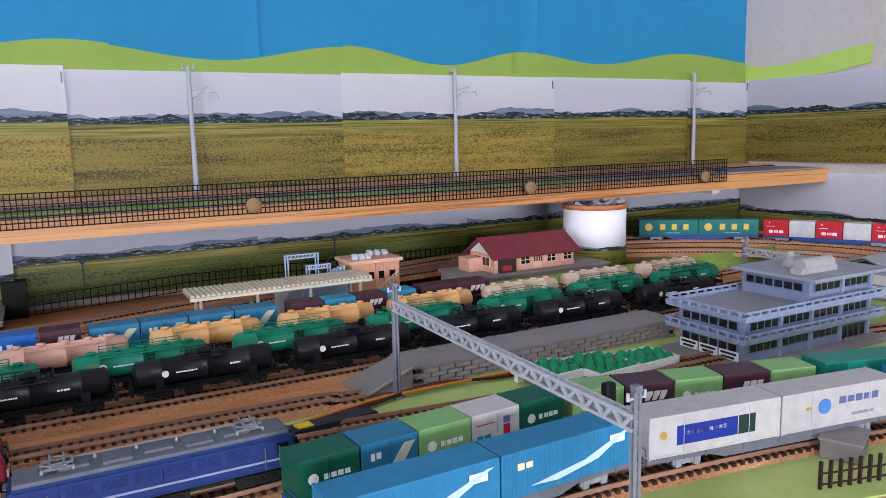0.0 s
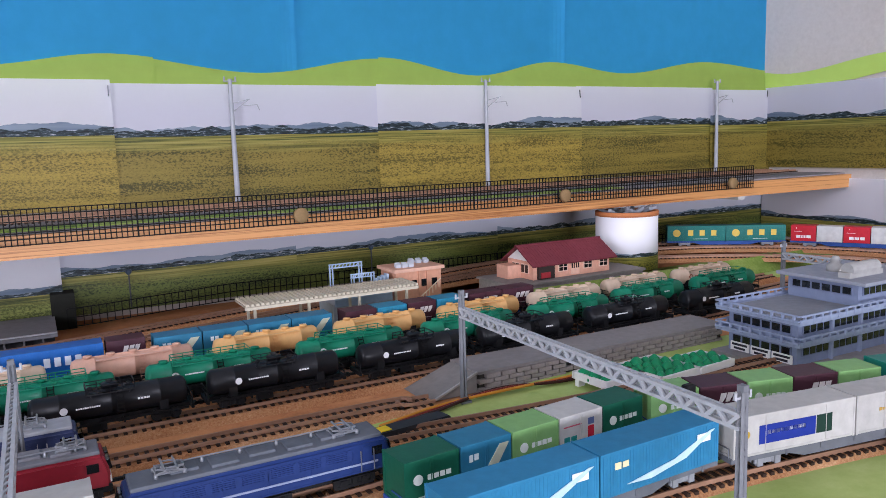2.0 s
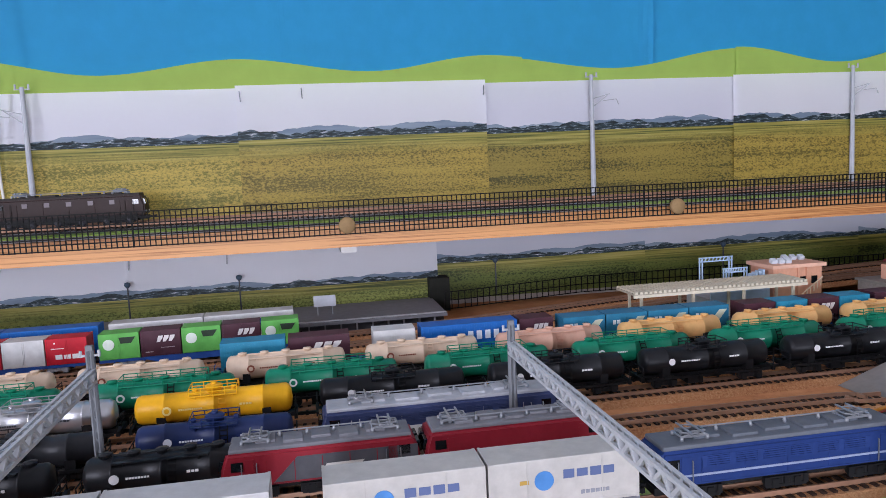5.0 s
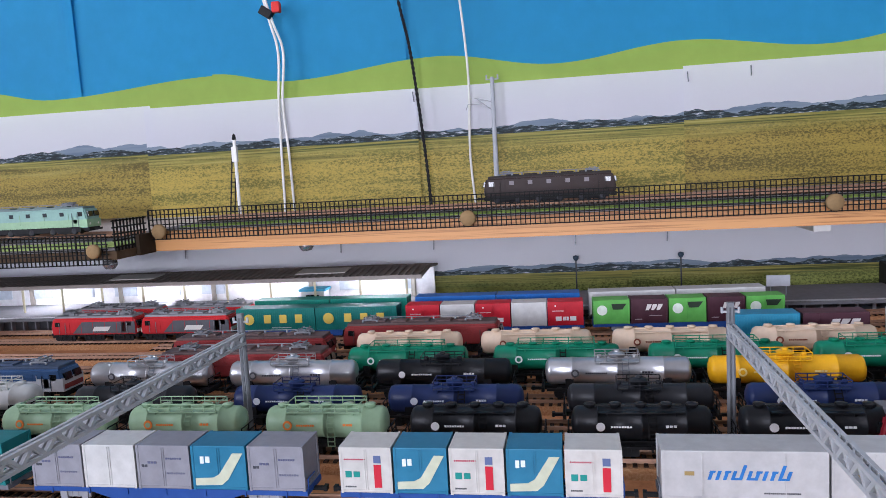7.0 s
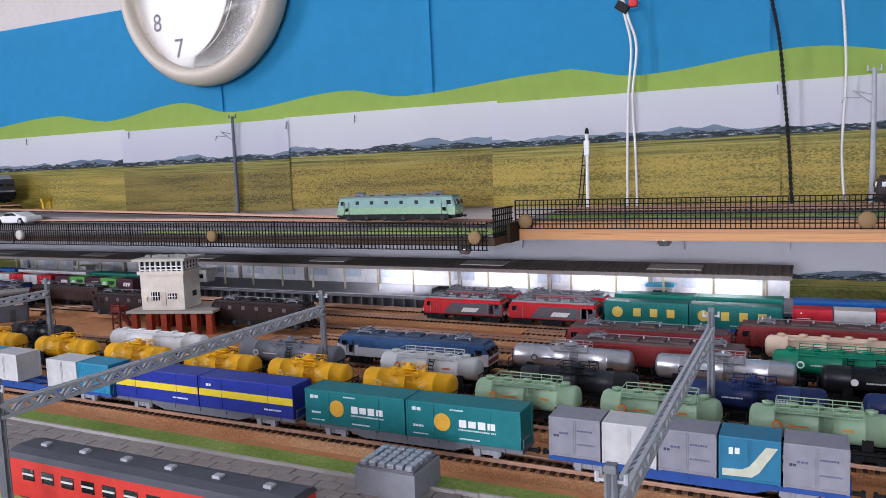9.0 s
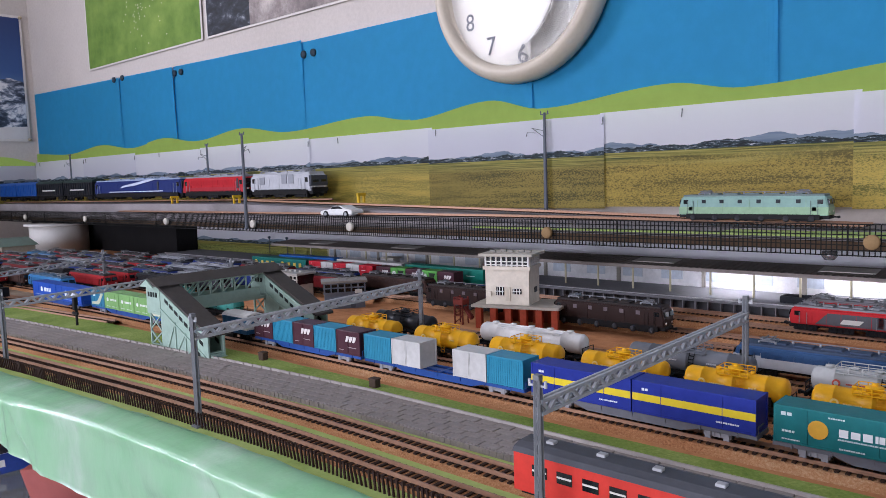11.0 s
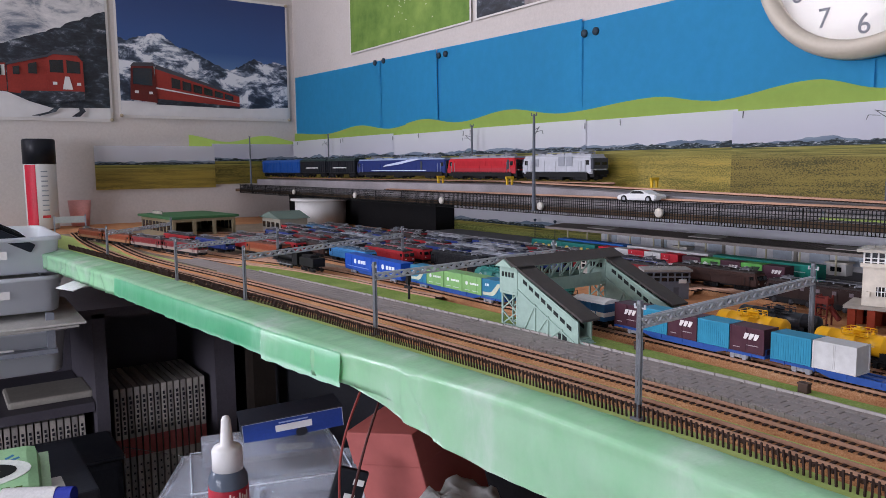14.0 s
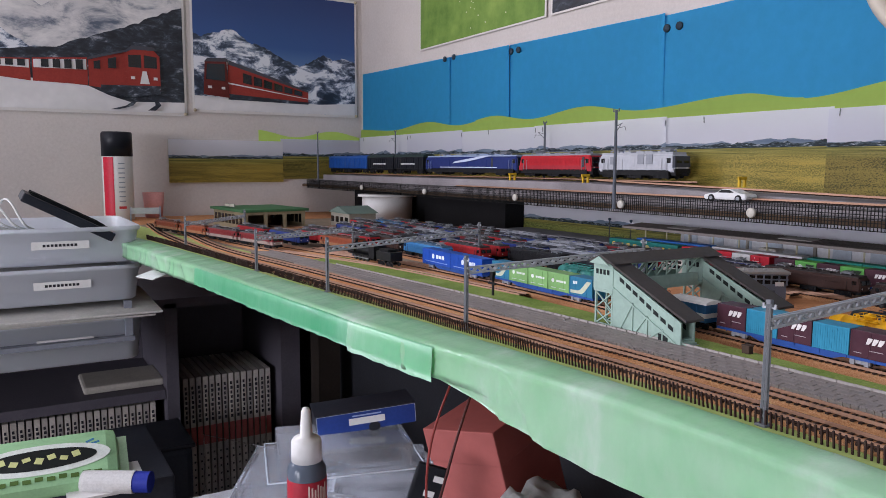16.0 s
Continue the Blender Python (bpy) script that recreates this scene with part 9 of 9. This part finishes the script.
def magazine(y, z, h, k):
    """A magazine, spine towards the room, with a red band and title bars."""
    key = (k % 4, round(h, 2))
    if key not in book_meshes:
        b = thing("magazine", "grey-spined magazine standing in the bookcase", "magazine", "magazines", -2.42, y, z)
        part("block", bx(B(), 0, 0, h / 2, 0.19, 0.0105, h), SPINE[k % 4], b)
        part("spine_band", bx(B(), 0.0953, 0, h * 0.62, 0.0008, 0.0106, h * 0.12), paint("b0605a", 0.6), b)
        bm = B()
        for i in range(8):
            bx(bm, 0.0954, 0.0004 * (-1) ** i, h * (0.72 + i * 0.031), 0.0006, 0.0052 - 0.0008 * (i % 3), h * 0.02)
        part("title_lettering", bm, INK, b)
        bm = B()
        for i in range(9):
            bx(bm, 0.0954, 0.001, h * (0.1 + i * 0.05), 0.0006, 0.003 + 0.001 * (i % 2), h * 0.012)
        part("issue_lettering", bm, INK, b)
        book_meshes[key] = b
        return b
    return copy_thing(book_meshes[key], pose(-2.42, y, z))


for i in range(14):
    magazine(0.172 + i * 0.0142, FLOOR_Z + 0.031, 0.352, i)
for i in range(28):
    magazine(-0.27 + i * 0.0138, FLOOR_Z + 0.031, 0.31, i)
pk = thing("paper_packet", "pale flat packet lying on the bookcase shelf", "packet", "", -2.40, 0.05, FLOOR_Z + 0.374)
part("packet", bx(B(), 0, 0, 0.008, 0.13, 0.16, 0.016, 0.006), paint("b5afa4", 0.6), pk)
part("flap", bx(B(), 0, 0.075, 0.012, 0.09, 0.02, 0.006, 0.002), paint("a8a297", 0.6), pk)


FROST = glass("frosted_plastic", (0.83, 0.86, 0.91, 1), 0.4)
MATS["frosted_plastic"].node_tree.nodes["Principled BSDF"].inputs["Transmission Weight"].default_value = 0.45


def rounded_ring(bm, w, d, r, z, n=6):
    """A rounded rectangle of vertices, w along y and d along x."""
    ring = []
    for cx, cy, a0 in ((d / 2 - r, w / 2 - r, 0), (-d / 2 + r, w / 2 - r, 90), (-d / 2 + r, -w / 2 + r, 180), (d / 2 - r, -w / 2 + r, 270)):
        for k in range(n + 1):
            a = radians(a0 + 90 * k / n)
            ring.append(bm.verts.new((cx + r * math.cos(a), cy + r * math.sin(a), z)))
    return ring


def drawer_tub(z, h, label, open_top=False, depth=0.30):
    t = thing("storage_tub", label, "storage box", "storage tubs", -2.17, -0.165, z)
    w, bm = 0.43, B()
    rings = [rounded_ring(bm, w + a, depth + a, 0.03 + a / 2, zz) for a, zz in ((-0.03, 0.0), (-0.02, 0.003), (-0.006, h - 0.008), (0.0, h - 0.008), (0.004, h - 0.004), (0.0, h), (-0.008, h), (-0.01, h - 0.006), (-0.024, 0.005), (-0.034, 0.004))]
    for a, b in zip(rings, rings[1:]):
        for k in range(len(a)):
            bm.faces.new((a[k], a[(k + 1) % len(a)], b[(k + 1) % len(a)], b[k])).smooth = True
    bm.faces.new(rings[0][::-1])
    bm.faces.new(rings[-1])
    part("shell", bm, FROST, t)
    lab = part("paper_label", bx(B(), depth / 2 - 0.002, 0.09, h * 0.55, 0.0008, 0.085, 0.013), WHITE, t)
    bm = B()
    for i in range(9):
        bx(bm, depth / 2 - 0.0014, 0.066 + i * 0.0058, h * 0.55, 0.0004, 0.0042, 0.0042)
    part("lettering_bar", bm, INK, lab)
    if not open_top:
        part("contents", bx(B(), 0, 0, h * 0.45, depth - 0.05, w - 0.05, h * 0.7, 0.003), paint("b4b2b0", 0.7), t)
    return t


drawer_tub(-0.205, 0.078, "frosted plastic drawer with a paper label")
drawer_tub(-0.10, 0.062, "frosted plastic drawer full of papers")
drawer_tub(-0.034, 0.062, "open frosted tub holding a dark tray", True)
pp = thing("paper_pile", "loose white papers sticking out over a drawer", "paper", "", -2.14, -0.15, -0.1265)
for k in range(4):
    part("sheet", bx(B(), 0.01 * k, 0.004 * k, 0.0016 + 0.0042 * k, 0.29, 0.42, 0.0026, rot=Matrix.Rotation(0.02 * (-1) ** k, 4, "Z")), paint("cfccc6", 0.7), pp)
rack = thing("tub_rack", "grey plastic rack holding the storage tubs", "rack", "", -2.17, -0.19, FLOOR_Z + 0.561)
part("top_board", bx(B(), 0, 0, -0.004 + 0.0, 0.33, 0.44, 0.008), paint("8b8f98", 0.5), rack)
for sx in (-1, 1):
    for sy in (-1, 1):
        part("leg", bx(B(), sx * 0.155, sy * 0.212, 0.03, 0.012, 0.012, 0.06), paint("8b8f98", 0.5), rack)
tr = thing("dark_tray", "dark blue-black tray leaning in the tub", "tray", "", -2.12, -0.06, 0.012, 0)
tr.scale = (1.25, 1.25, 1.25)
part("tray", bx(B(), 0, 0, 0.026, 0.16, 0.12, 0.012, 0.002, rot=Matrix.Rotation(-0.5, 4, "X")), paint("20242c", 0.4), tr)
for i in range(5):
    part("slot", bx(B(), -0.06 + i * 0.03, 0.002, 0.033, 0.004, 0.1, 0.006, rot=Matrix.Rotation(-0.5, 4, "X")), paint("14171c", 0.5), tr)
cords = thing("cord_bundle", "bundle of white cords coiled in the tub", "cord", "", -2.07, -0.22, 0.02)
for i in range(6):
    a = i * 1.1
    pts = [(-0.03 + 0.03 * math.cos(a), -0.06 + 0.02 * i, 0.0), (0.01 + 0.03 * math.sin(a), -0.03 + 0.02 * i, 0.025 + 0.006 * i), (0.02, 0.02 + 0.015 * i, 0.015), (-0.02, 0.06 + 0.01 * i, 0.002)]
    part("cord", sweep(B(), spline([Vector(p) for p in pts], 8), 0.002), paint("d6d6d2", 0.4), cords, smooth=True)



def spray_can():
    s = thing("spray_can", "white and red spray can with a black cap", "spray can", "", -2.585, 0.085, 0.001)
    r = 0.034
    part("can", lathe(B(), [(r - 0.002, 0.0), (r, 0.002), (r, 0.148), (r - 0.003, 0.153), (0.0, 0.153)], 36), paint("d3d0cc", 0.35, vary=0.05), s)
    part("cap", lathe(B(), [(r + 0.0006, 0.150), (r + 0.0006, 0.203), (r - 0.002, 0.207), (0.0, 0.207)], 36), paint("191b22", 0.4), s)
    bm = B()
    for i in range(9):
        a = -1.15 + i * 0.09
        bx(bm, math.cos(a) * (r + 0.0003), math.sin(a) * (r + 0.0003), 0.075, 0.0006, 0.0034, 0.146, rot=Matrix.Rotation(a, 4, "Z"))
    part("red_band", bm, paint("c4263a", 0.4), s)
    for k in range(9):
        a = 0.12
        part("lettering_bar", bx(B(), math.cos(a) * (r + 0.0002), math.sin(a) * (r + 0.0002), 0.045 + k * 0.011, 0.0005, 0.014, 0.0025, rot=Matrix.Rotation(a, 4, "Z")), GREY, s)
    part("warning_mark", bx(B(), math.cos(0.1) * (r + 0.0002), 0.004, 0.03, 0.0005, 0.016, 0.006), paint("b53a3a", 0.5), s)


spray_can()
g = thing("paper_cup", "pink translucent cup beside the can", "cup", "", -2.63, 0.17, 0.001)
part("cup", lathe(B(), [(0.02, 0.0), (0.026, 0.062), (0.024, 0.062), (0.019, 0.004), (0.0, 0.004)], 24), paint("d99a94", 0.5), g)
nb = thing("station_sign", "small grey lattice sign frame near the curve", "sign", "", -2.40, 0.115, 0.001, 80)
for s in (-1, 1):
    part("post", bar(B(), (s * 0.03, 0, 0), (s * 0.03, 0, 0.04), 0.003), GREY, nb)
part("board", bx(B(), 0, 0, 0.03, 0.06, 0.002, 0.014), paint("a7aba8", 0.6), nb)

# desk with its clutter
DESK_Z = -0.268
d = thing("desk", "white-topped desk in front of the layout", "desk", "", -1.13, -0.055, DESK_Z)
part("top", bx(B(), 0, 0, -0.012, 0.86, 0.80, 0.022, 0.003), paint("b4b6ba", 0.45, vary=0.1), d)
for sx in (-1, 1):
    for sy in (-1, 1):
        part("leg", bx(B(), sx * 0.40, sy * 0.33, (FLOOR_Z - DESK_Z) / 2 - 0.011, 0.03, 0.03, DESK_Z - FLOOR_Z - 0.024), GREY, d)


def glue_bottle():
    b = thing("glue_bottle", "clear bottle with a red label and white nozzle", "bottle", "", -1.372, 0.106, DESK_Z)
    b.scale = (1.08, 1.08, 1.08)
    r = 0.0185
    part("bottle", lathe(B(), [(r - 0.002, 0.0), (r, 0.003), (r, 0.082), (r - 0.004, 0.089), (0.011, 0.092), (0.0, 0.092)], 32), paint("5b6470", 0.15, vary=0.05, bump=0), b)
    part("label", lathe(B(), [(r + 0.0003, 0.012), (r + 0.0005, 0.0125), (r + 0.0005, 0.0725), (r + 0.0003, 0.073)], 32), paint("a92a36", 0.5), b)
    part("cap", lathe(B(), [(0.0145, 0.089), (0.0145, 0.108), (0.0125, 0.1115), (0.0062, 0.113), (0.0045, 0.137), (0.003, 0.1405), (0.0, 0.1415)], 28), paint("e2e0dc", 0.4, vary=0.04), b)
    for k in range(7):
        a = -0.25 + 0.16 * k
        part("lettering_bar", bx(B(), math.cos(a) * (r + 0.0006), math.sin(a) * (r + 0.0006), 0.045, 0.0004, 0.0016, 0.05 - 0.004 * (k % 3), rot=Matrix.Rotation(a, 4, "Z")), paint("e6cfc0", 0.5), b)


glue_bottle()


def shallow_box():
    b = thing("model_box", "blue and black flat cardboard model box", "cardboard box", "", -1.514, 0.24, -0.2075, -14)
    part("body", bx(B(), -0.028, 0, 0.0145, 0.056, 0.138, 0.029, 0.001), paint("22262e", 0.5), b)
    f = part("blue_front", bx(B(), 0.0006, 0, 0.0145, 0.001, 0.1375, 0.0288), paint("28438c", 0.45), b)
    part("logo_bar", bx(B(), 0.0014, 0.0, 0.015, 0.0006, 0.05, 0.010), WHITE, f)
    part("logo_bar", bx(B(), 0.0014, 0.0, 0.0235, 0.0006, 0.04, 0.002), paint("9fb0d8", 0.5), f)
    part("thumb_hole", rod(B(), (0.0008, 0.01, 0.003), (0.0016, 0.01, 0.003), 0.008, 16), paint("2a2b30", 0.7), f)
    part("lid", bx(B(), -0.028, 0, 0.0298, 0.059, 0.141, 0.002), paint("2b2f38", 0.45), b)
    bm = B()
    for sy in (-1, 1):
        bx(bm, 0.0012, sy * 0.0685, 0.0145, 0.0008, 0.0007, 0.0286)
    bx(bm, 0.0012, 0, 0.0291, 0.0008, 0.138, 0.0006)
    part("worn_edge", bm, paint("b9bcc4", 0.7), f)
    b.matrix_world = b.matrix_world @ Matrix.Rotation(radians(4), 4, "X") @ Matrix.Diagonal((1, 0.94, 0.86, 1))


shallow_box()
BLISTER = glass("blister_plastic", (0.86, 0.88, 0.91, 1), 0.05)
MATS["blister_plastic"].node_tree.nodes["Principled BSDF"].inputs["Transmission Weight"].default_value = 0.92


def blister_tray(x, y, z, w, d, h, turn, bumps):
    """A vacuum-formed clear tray: flat flange, bevelled blisters and a rolled rim."""
    t = thing("blister_tray", "clear vacuum-formed plastic tray lying on the desk", "plastic tray", "blister trays", x, y, z, turn)
    bm = bx(B(), 0, 0, 0.0006, w, d, 0.0012)
    for k in range(bumps):
        bx(bm, (-0.5 + (k + 0.5) / bumps) * w * 0.92, 0, h / 2, w * 0.86 / bumps, d * 0.8, h, 0.004)
    ob = part("shell", bm, BLISTER, t)
    ob.visible_shadow = False
    bm = B()
    for s in (-1, 1):
        rod(bm, (-w / 2, s * d / 2, 0.001), (w / 2, s * d / 2, 0.001), 0.0011, 6)
        rod(bm, (s * w / 2, -d / 2, 0.001), (s * w / 2, d / 2, 0.001), 0.0011, 6)
    part("rim", bm, paint("cfd3da", 0.15, vary=0.04, bump=0), t)
    return t


blister_tray(-1.50, 0.19, DESK_Z, 0.25, 0.16, 0.03, 62, 2)
blister_tray(-1.515, 0.205, DESK_Z + 0.0305, 0.19, 0.13, 0.029, 75, 1)
blister_tray(-1.37, 0.155, DESK_Z, 0.14, 0.11, 0.026, 40, 2)
sh = thing("paper_sheet", "white paper sheet lying on the desk", "paper", "", -1.36, 0.02, DESK_Z, 30)
part("sheet", bx(B(), 0, 0, 0.0008, 0.29, 0.2, 0.0012), paint("d4d4d2", 0.7, vary=0.05), sh)


def folded_box():
    """A dull red paper box leaning on one edge."""
    b = thing("red_box", "dull red paper box leaning on the desk", "paper box", "")
    m = paint("a85c56", 0.65, vary=0.1, grain=60)
    bm = bx(B(), 0, 0, 0, 0.092, 0.1, 0.125, 0.0016)
    part("body", bm, m, b)
    part("lid", bx(B(), 0, 0, 0.0465, 0.0945, 0.1025, 0.037, 0.0014), m, b)
    lean = Matrix.Rotation(radians(14), 4, Vector((0.87, -0.49, 0)))
    b.matrix_world = Matrix.Translation((-1.300, 0.298, DESK_Z + 0.0745)) @ lean @ Matrix.Rotation(radians(20), 4, "Z")


folded_box()
CLEAR = glass("clear_plastic", (0.96, 0.97, 0.98, 1), 0.02)
MATS["clear_plastic"].node_tree.nodes["Principled BSDF"].inputs["IOR"].default_value = 1.06
for x, y, z, w, dd, h, turn in ((-1.25, 0.16, DESK_Z, 0.1, 0.09, 0.028, 24), (-1.29, 0.06, DESK_Z, 0.15, 0.1, 0.022, -8), (-1.22, 0.03, DESK_Z + 0.0225, 0.13, 0.08, 0.018, 14)):
    c = thing("blister_box", "clear plastic blister box lying on the desk", "plastic box", "blister boxes", x, y, z, turn)
    bm = B()
    for s in (-1, 1):
        bx(bm, s * w / 2, 0, h / 2, 0.0012, dd, h)
        bx(bm, 0, s * dd / 2, h / 2, w, 0.0012, h)
    bx(bm, 0, 0, h - 0.0006, w, dd, 0.0012)
    ob = part("shell", bm, CLEAR, c)
    ob.visible_shadow = False
    part("inset", bx(B(), 0, 0, h * 0.35, w * 0.8, dd * 0.72, h * 0.5, 0.004), paint("a4a9b2", 0.3), c)
cp = thing("clear_panel", "thin clear plastic panel standing on the desk", "plastic panel", "", -1.435, 0.09, DESK_Z, 34)
ob = part("panel", bx(B(), 0, 0, 0.045, 0.20, 0.0016, 0.09, 0.0005), CLEAR, cp)
ob.visible_shadow = False
ph = thing("black_case", "black holder with two white slots", "case", "", -1.235, 0.165, DESK_Z + 0.0285, -24)
part("body", bx(B(), 0, 0, 0.05, 0.008, 0.036, 0.1, 0.003), paint("1d1f24", 0.4), ph)
ph.matrix_world = pose(-1.268, 0.168, DESK_Z + 0.03, 0, 0, -24) @ Matrix.Scale(0.88, 4) @ Matrix.Rotation(radians(-18), 4, "X")
for s in (-1, 1):
    part("slot", bx(B(), 0.0045, 0.006 + 0.003 * s, 0.078 + s * 0.009, 0.001, 0.012, 0.007, 0.0004), WHITE, ph)
random.seed(8)
bm = B()
n = 18
grid = [[bm.verts.new((-1.25 + 0.14 * i / n, 0.215 + 0.12 * j / n, DESK_Z + 0.004 + 0.085 * min(1, 2.2 * max(0, 1 - abs(i / n - 0.5) * 1.9)) * min(1, 2.0 * max(0.05, 1 - abs(j / n - 0.5) * 1.9)) + 0.012 * noise.noise((i * 0.6, j * 0.6, 2)))) for j in range(n + 1)] for i in range(n + 1)]
for i in range(n):
    for j in range(n):
        bm.faces.new((grid[i][j], grid[i + 1][j], grid[i + 1][j + 1], grid[i][j + 1]))
bmesh.ops.solidify(bm, geom=bm.faces[:], thickness=0.002)
tagged(part("white_cloth", bm, paint("c9c9c6", 0.8), smooth=True), "crumpled white cloth lying on the desk", "cloth")


def wipes():
    w = thing("wipes_pack", "green and white soft pack of wipes", "packet", "", -1.80, -0.115, -0.308, 86)
    bm = bx(B(), 0, 0, 0.03, 0.24, 0.12, 0.055, 0.02)
    part("pack", bm, paint("9fcf9c", 0.35, vary=0.1), w)
    for s in (-1, 1):
        part("end_seal", bx(B(), s * 0.124, 0, 0.03, 0.02, 0.11, 0.003), paint("b7d8b2", 0.35), w)
    oval = [(0.085 * math.cos(k * math.pi / 14), 0.022 * math.sin(k * math.pi / 14)) for k in range(28)]
    part("white_field", prism(B(), [(u * 1.25, v * 1.5) for u, v in oval], 0.0012, "xy", 0.0574), paint("e4ebe2", 0.4), w)
    o = part("black_oval", prism(B(), oval, 0.0012, "xy", 0.0584), paint("161c1a", 0.4), w)
    for i in range(7):
        part("lettering_bar", bx(B(), -0.058 + i * 0.0185, 0.003 * (-1) ** i, 0.0599, 0.012, 0.013 - 0.002 * (i % 3), 0.0006, rot=Matrix.Rotation(0.3 * (-1) ** i, 4, "Z")), paint("d2d692", 0.5), o)
    for i in range(11):
        part("lettering_bar", bx(B(), -0.09 + i * 0.0175, -0.043 + 0.002 * (i % 2), 0.0576, 0.012, 0.009, 0.0006), paint("4c6a2c", 0.5), w)
    for i in range(5):
        part("leaf_mark", bx(B(), 0.075 + 0.008 * (i % 2), 0.03 - i * 0.006, 0.0577, 0.014, 0.004, 0.0006, rot=Matrix.Rotation(0.5 - 0.2 * i, 4, "Z")), paint("3d7fa8", 0.5), w)
    w.matrix_world = pose(-1.80, -0.125, -0.312, 26, 0, 86) @ Matrix.Scale(0.82, 4)
    s = thing("wipes_shelf", "white open box the wipes lie on", "box", "", -1.86, -0.17, FLOOR_Z)
    part("body", bx(B(), 0, 0, (-0.31 - FLOOR_Z) / 2, 0.24, 0.42, -0.31 - FLOOR_Z, 0.004), paint("33363e", 0.5), s)
    part("tube_rest", bx(B(), 0.1, 0.12, -0.308 - FLOOR_Z, 0.1, 0.1, 0.004), WHITE, s)
    t = thing("glue_tube", "white tube with a blue cap", "tube", "", -1.722, -0.035, -0.298, 60)
    t.scale = (0.7, 0.7, 0.7)
    part("tube", rod(B(), (-0.07, 0, 0), (0.03, 0, 0), 0.022, 24), paint("d6d5d2", 0.4), t)
    part("cap", rod(B(), (0.03, 0, 0), (0.06, 0, 0), 0.0205, 24), paint("2b3a9c", 0.4), t)


wipes()
blk = thing("dark_bin", "dark plastic bin beside the bookcase", "bin", "", -2.16, 0.06, FLOOR_Z)
part("body", bx(B(), 0, 0, 0.16, 0.16, 0.15, 0.32, 0.012), paint("343943", 0.45), blk)
part("rim", bx(B(), 0, 0, 0.322, 0.168, 0.158, 0.008, 0.003), paint("2b2f38", 0.4), blk)
for k, (x, hexa) in enumerate(((-1.155, "8a3a34"), (-1.128, "4a2420"))):
    e = edge_y(x) + 0.01
    drop = -0.26 if k < 2 else -0.085
    cable("hanging_wire", [(x, e, -0.03), (x + 0.01, e - 0.03, -0.09), (x - 0.015, e - 0.02 - 0.02 * (k % 2), (drop - 0.09) / 2 - 0.02), (x + 0.01 * (k % 3), e - 0.04, drop)], 0.0011, hexa, "thin wire hanging under the table")
for x in (-2.2, -1.0, 0.3):
    lg = thing("table_leg", "square timber leg under the layout table", "table leg", "table legs", x, 0.45, FLOOR_Z)
    part("leg", bx(B(), 0, 0, (-0.0225 - FLOOR_Z) / 2, 0.05, 0.05, -0.0225 - FLOOR_Z), paint("2f2823", 0.7), lg)
# Added sheet whose dark colour stands in for the gloom below the table.
slab("table_apron", (-2.66, 0.51, -0.72), (0.8, 0.515, -0.03), paint("2c2d32", 0.8), "added dark sheet standing in for the gloom below the table", "cloth")
sc = thing("paper_scrap", "torn white paper scrap caught under the sheeting", "paper", "", -1.86, 0.04, -0.036, 20)
part("scrap", bx(B(), 0, 0, 0, 0.05, 0.03, 0.0012, rot=Matrix.Rotation(0.25, 4, "X")), paint("d9dcd8", 0.6), sc)
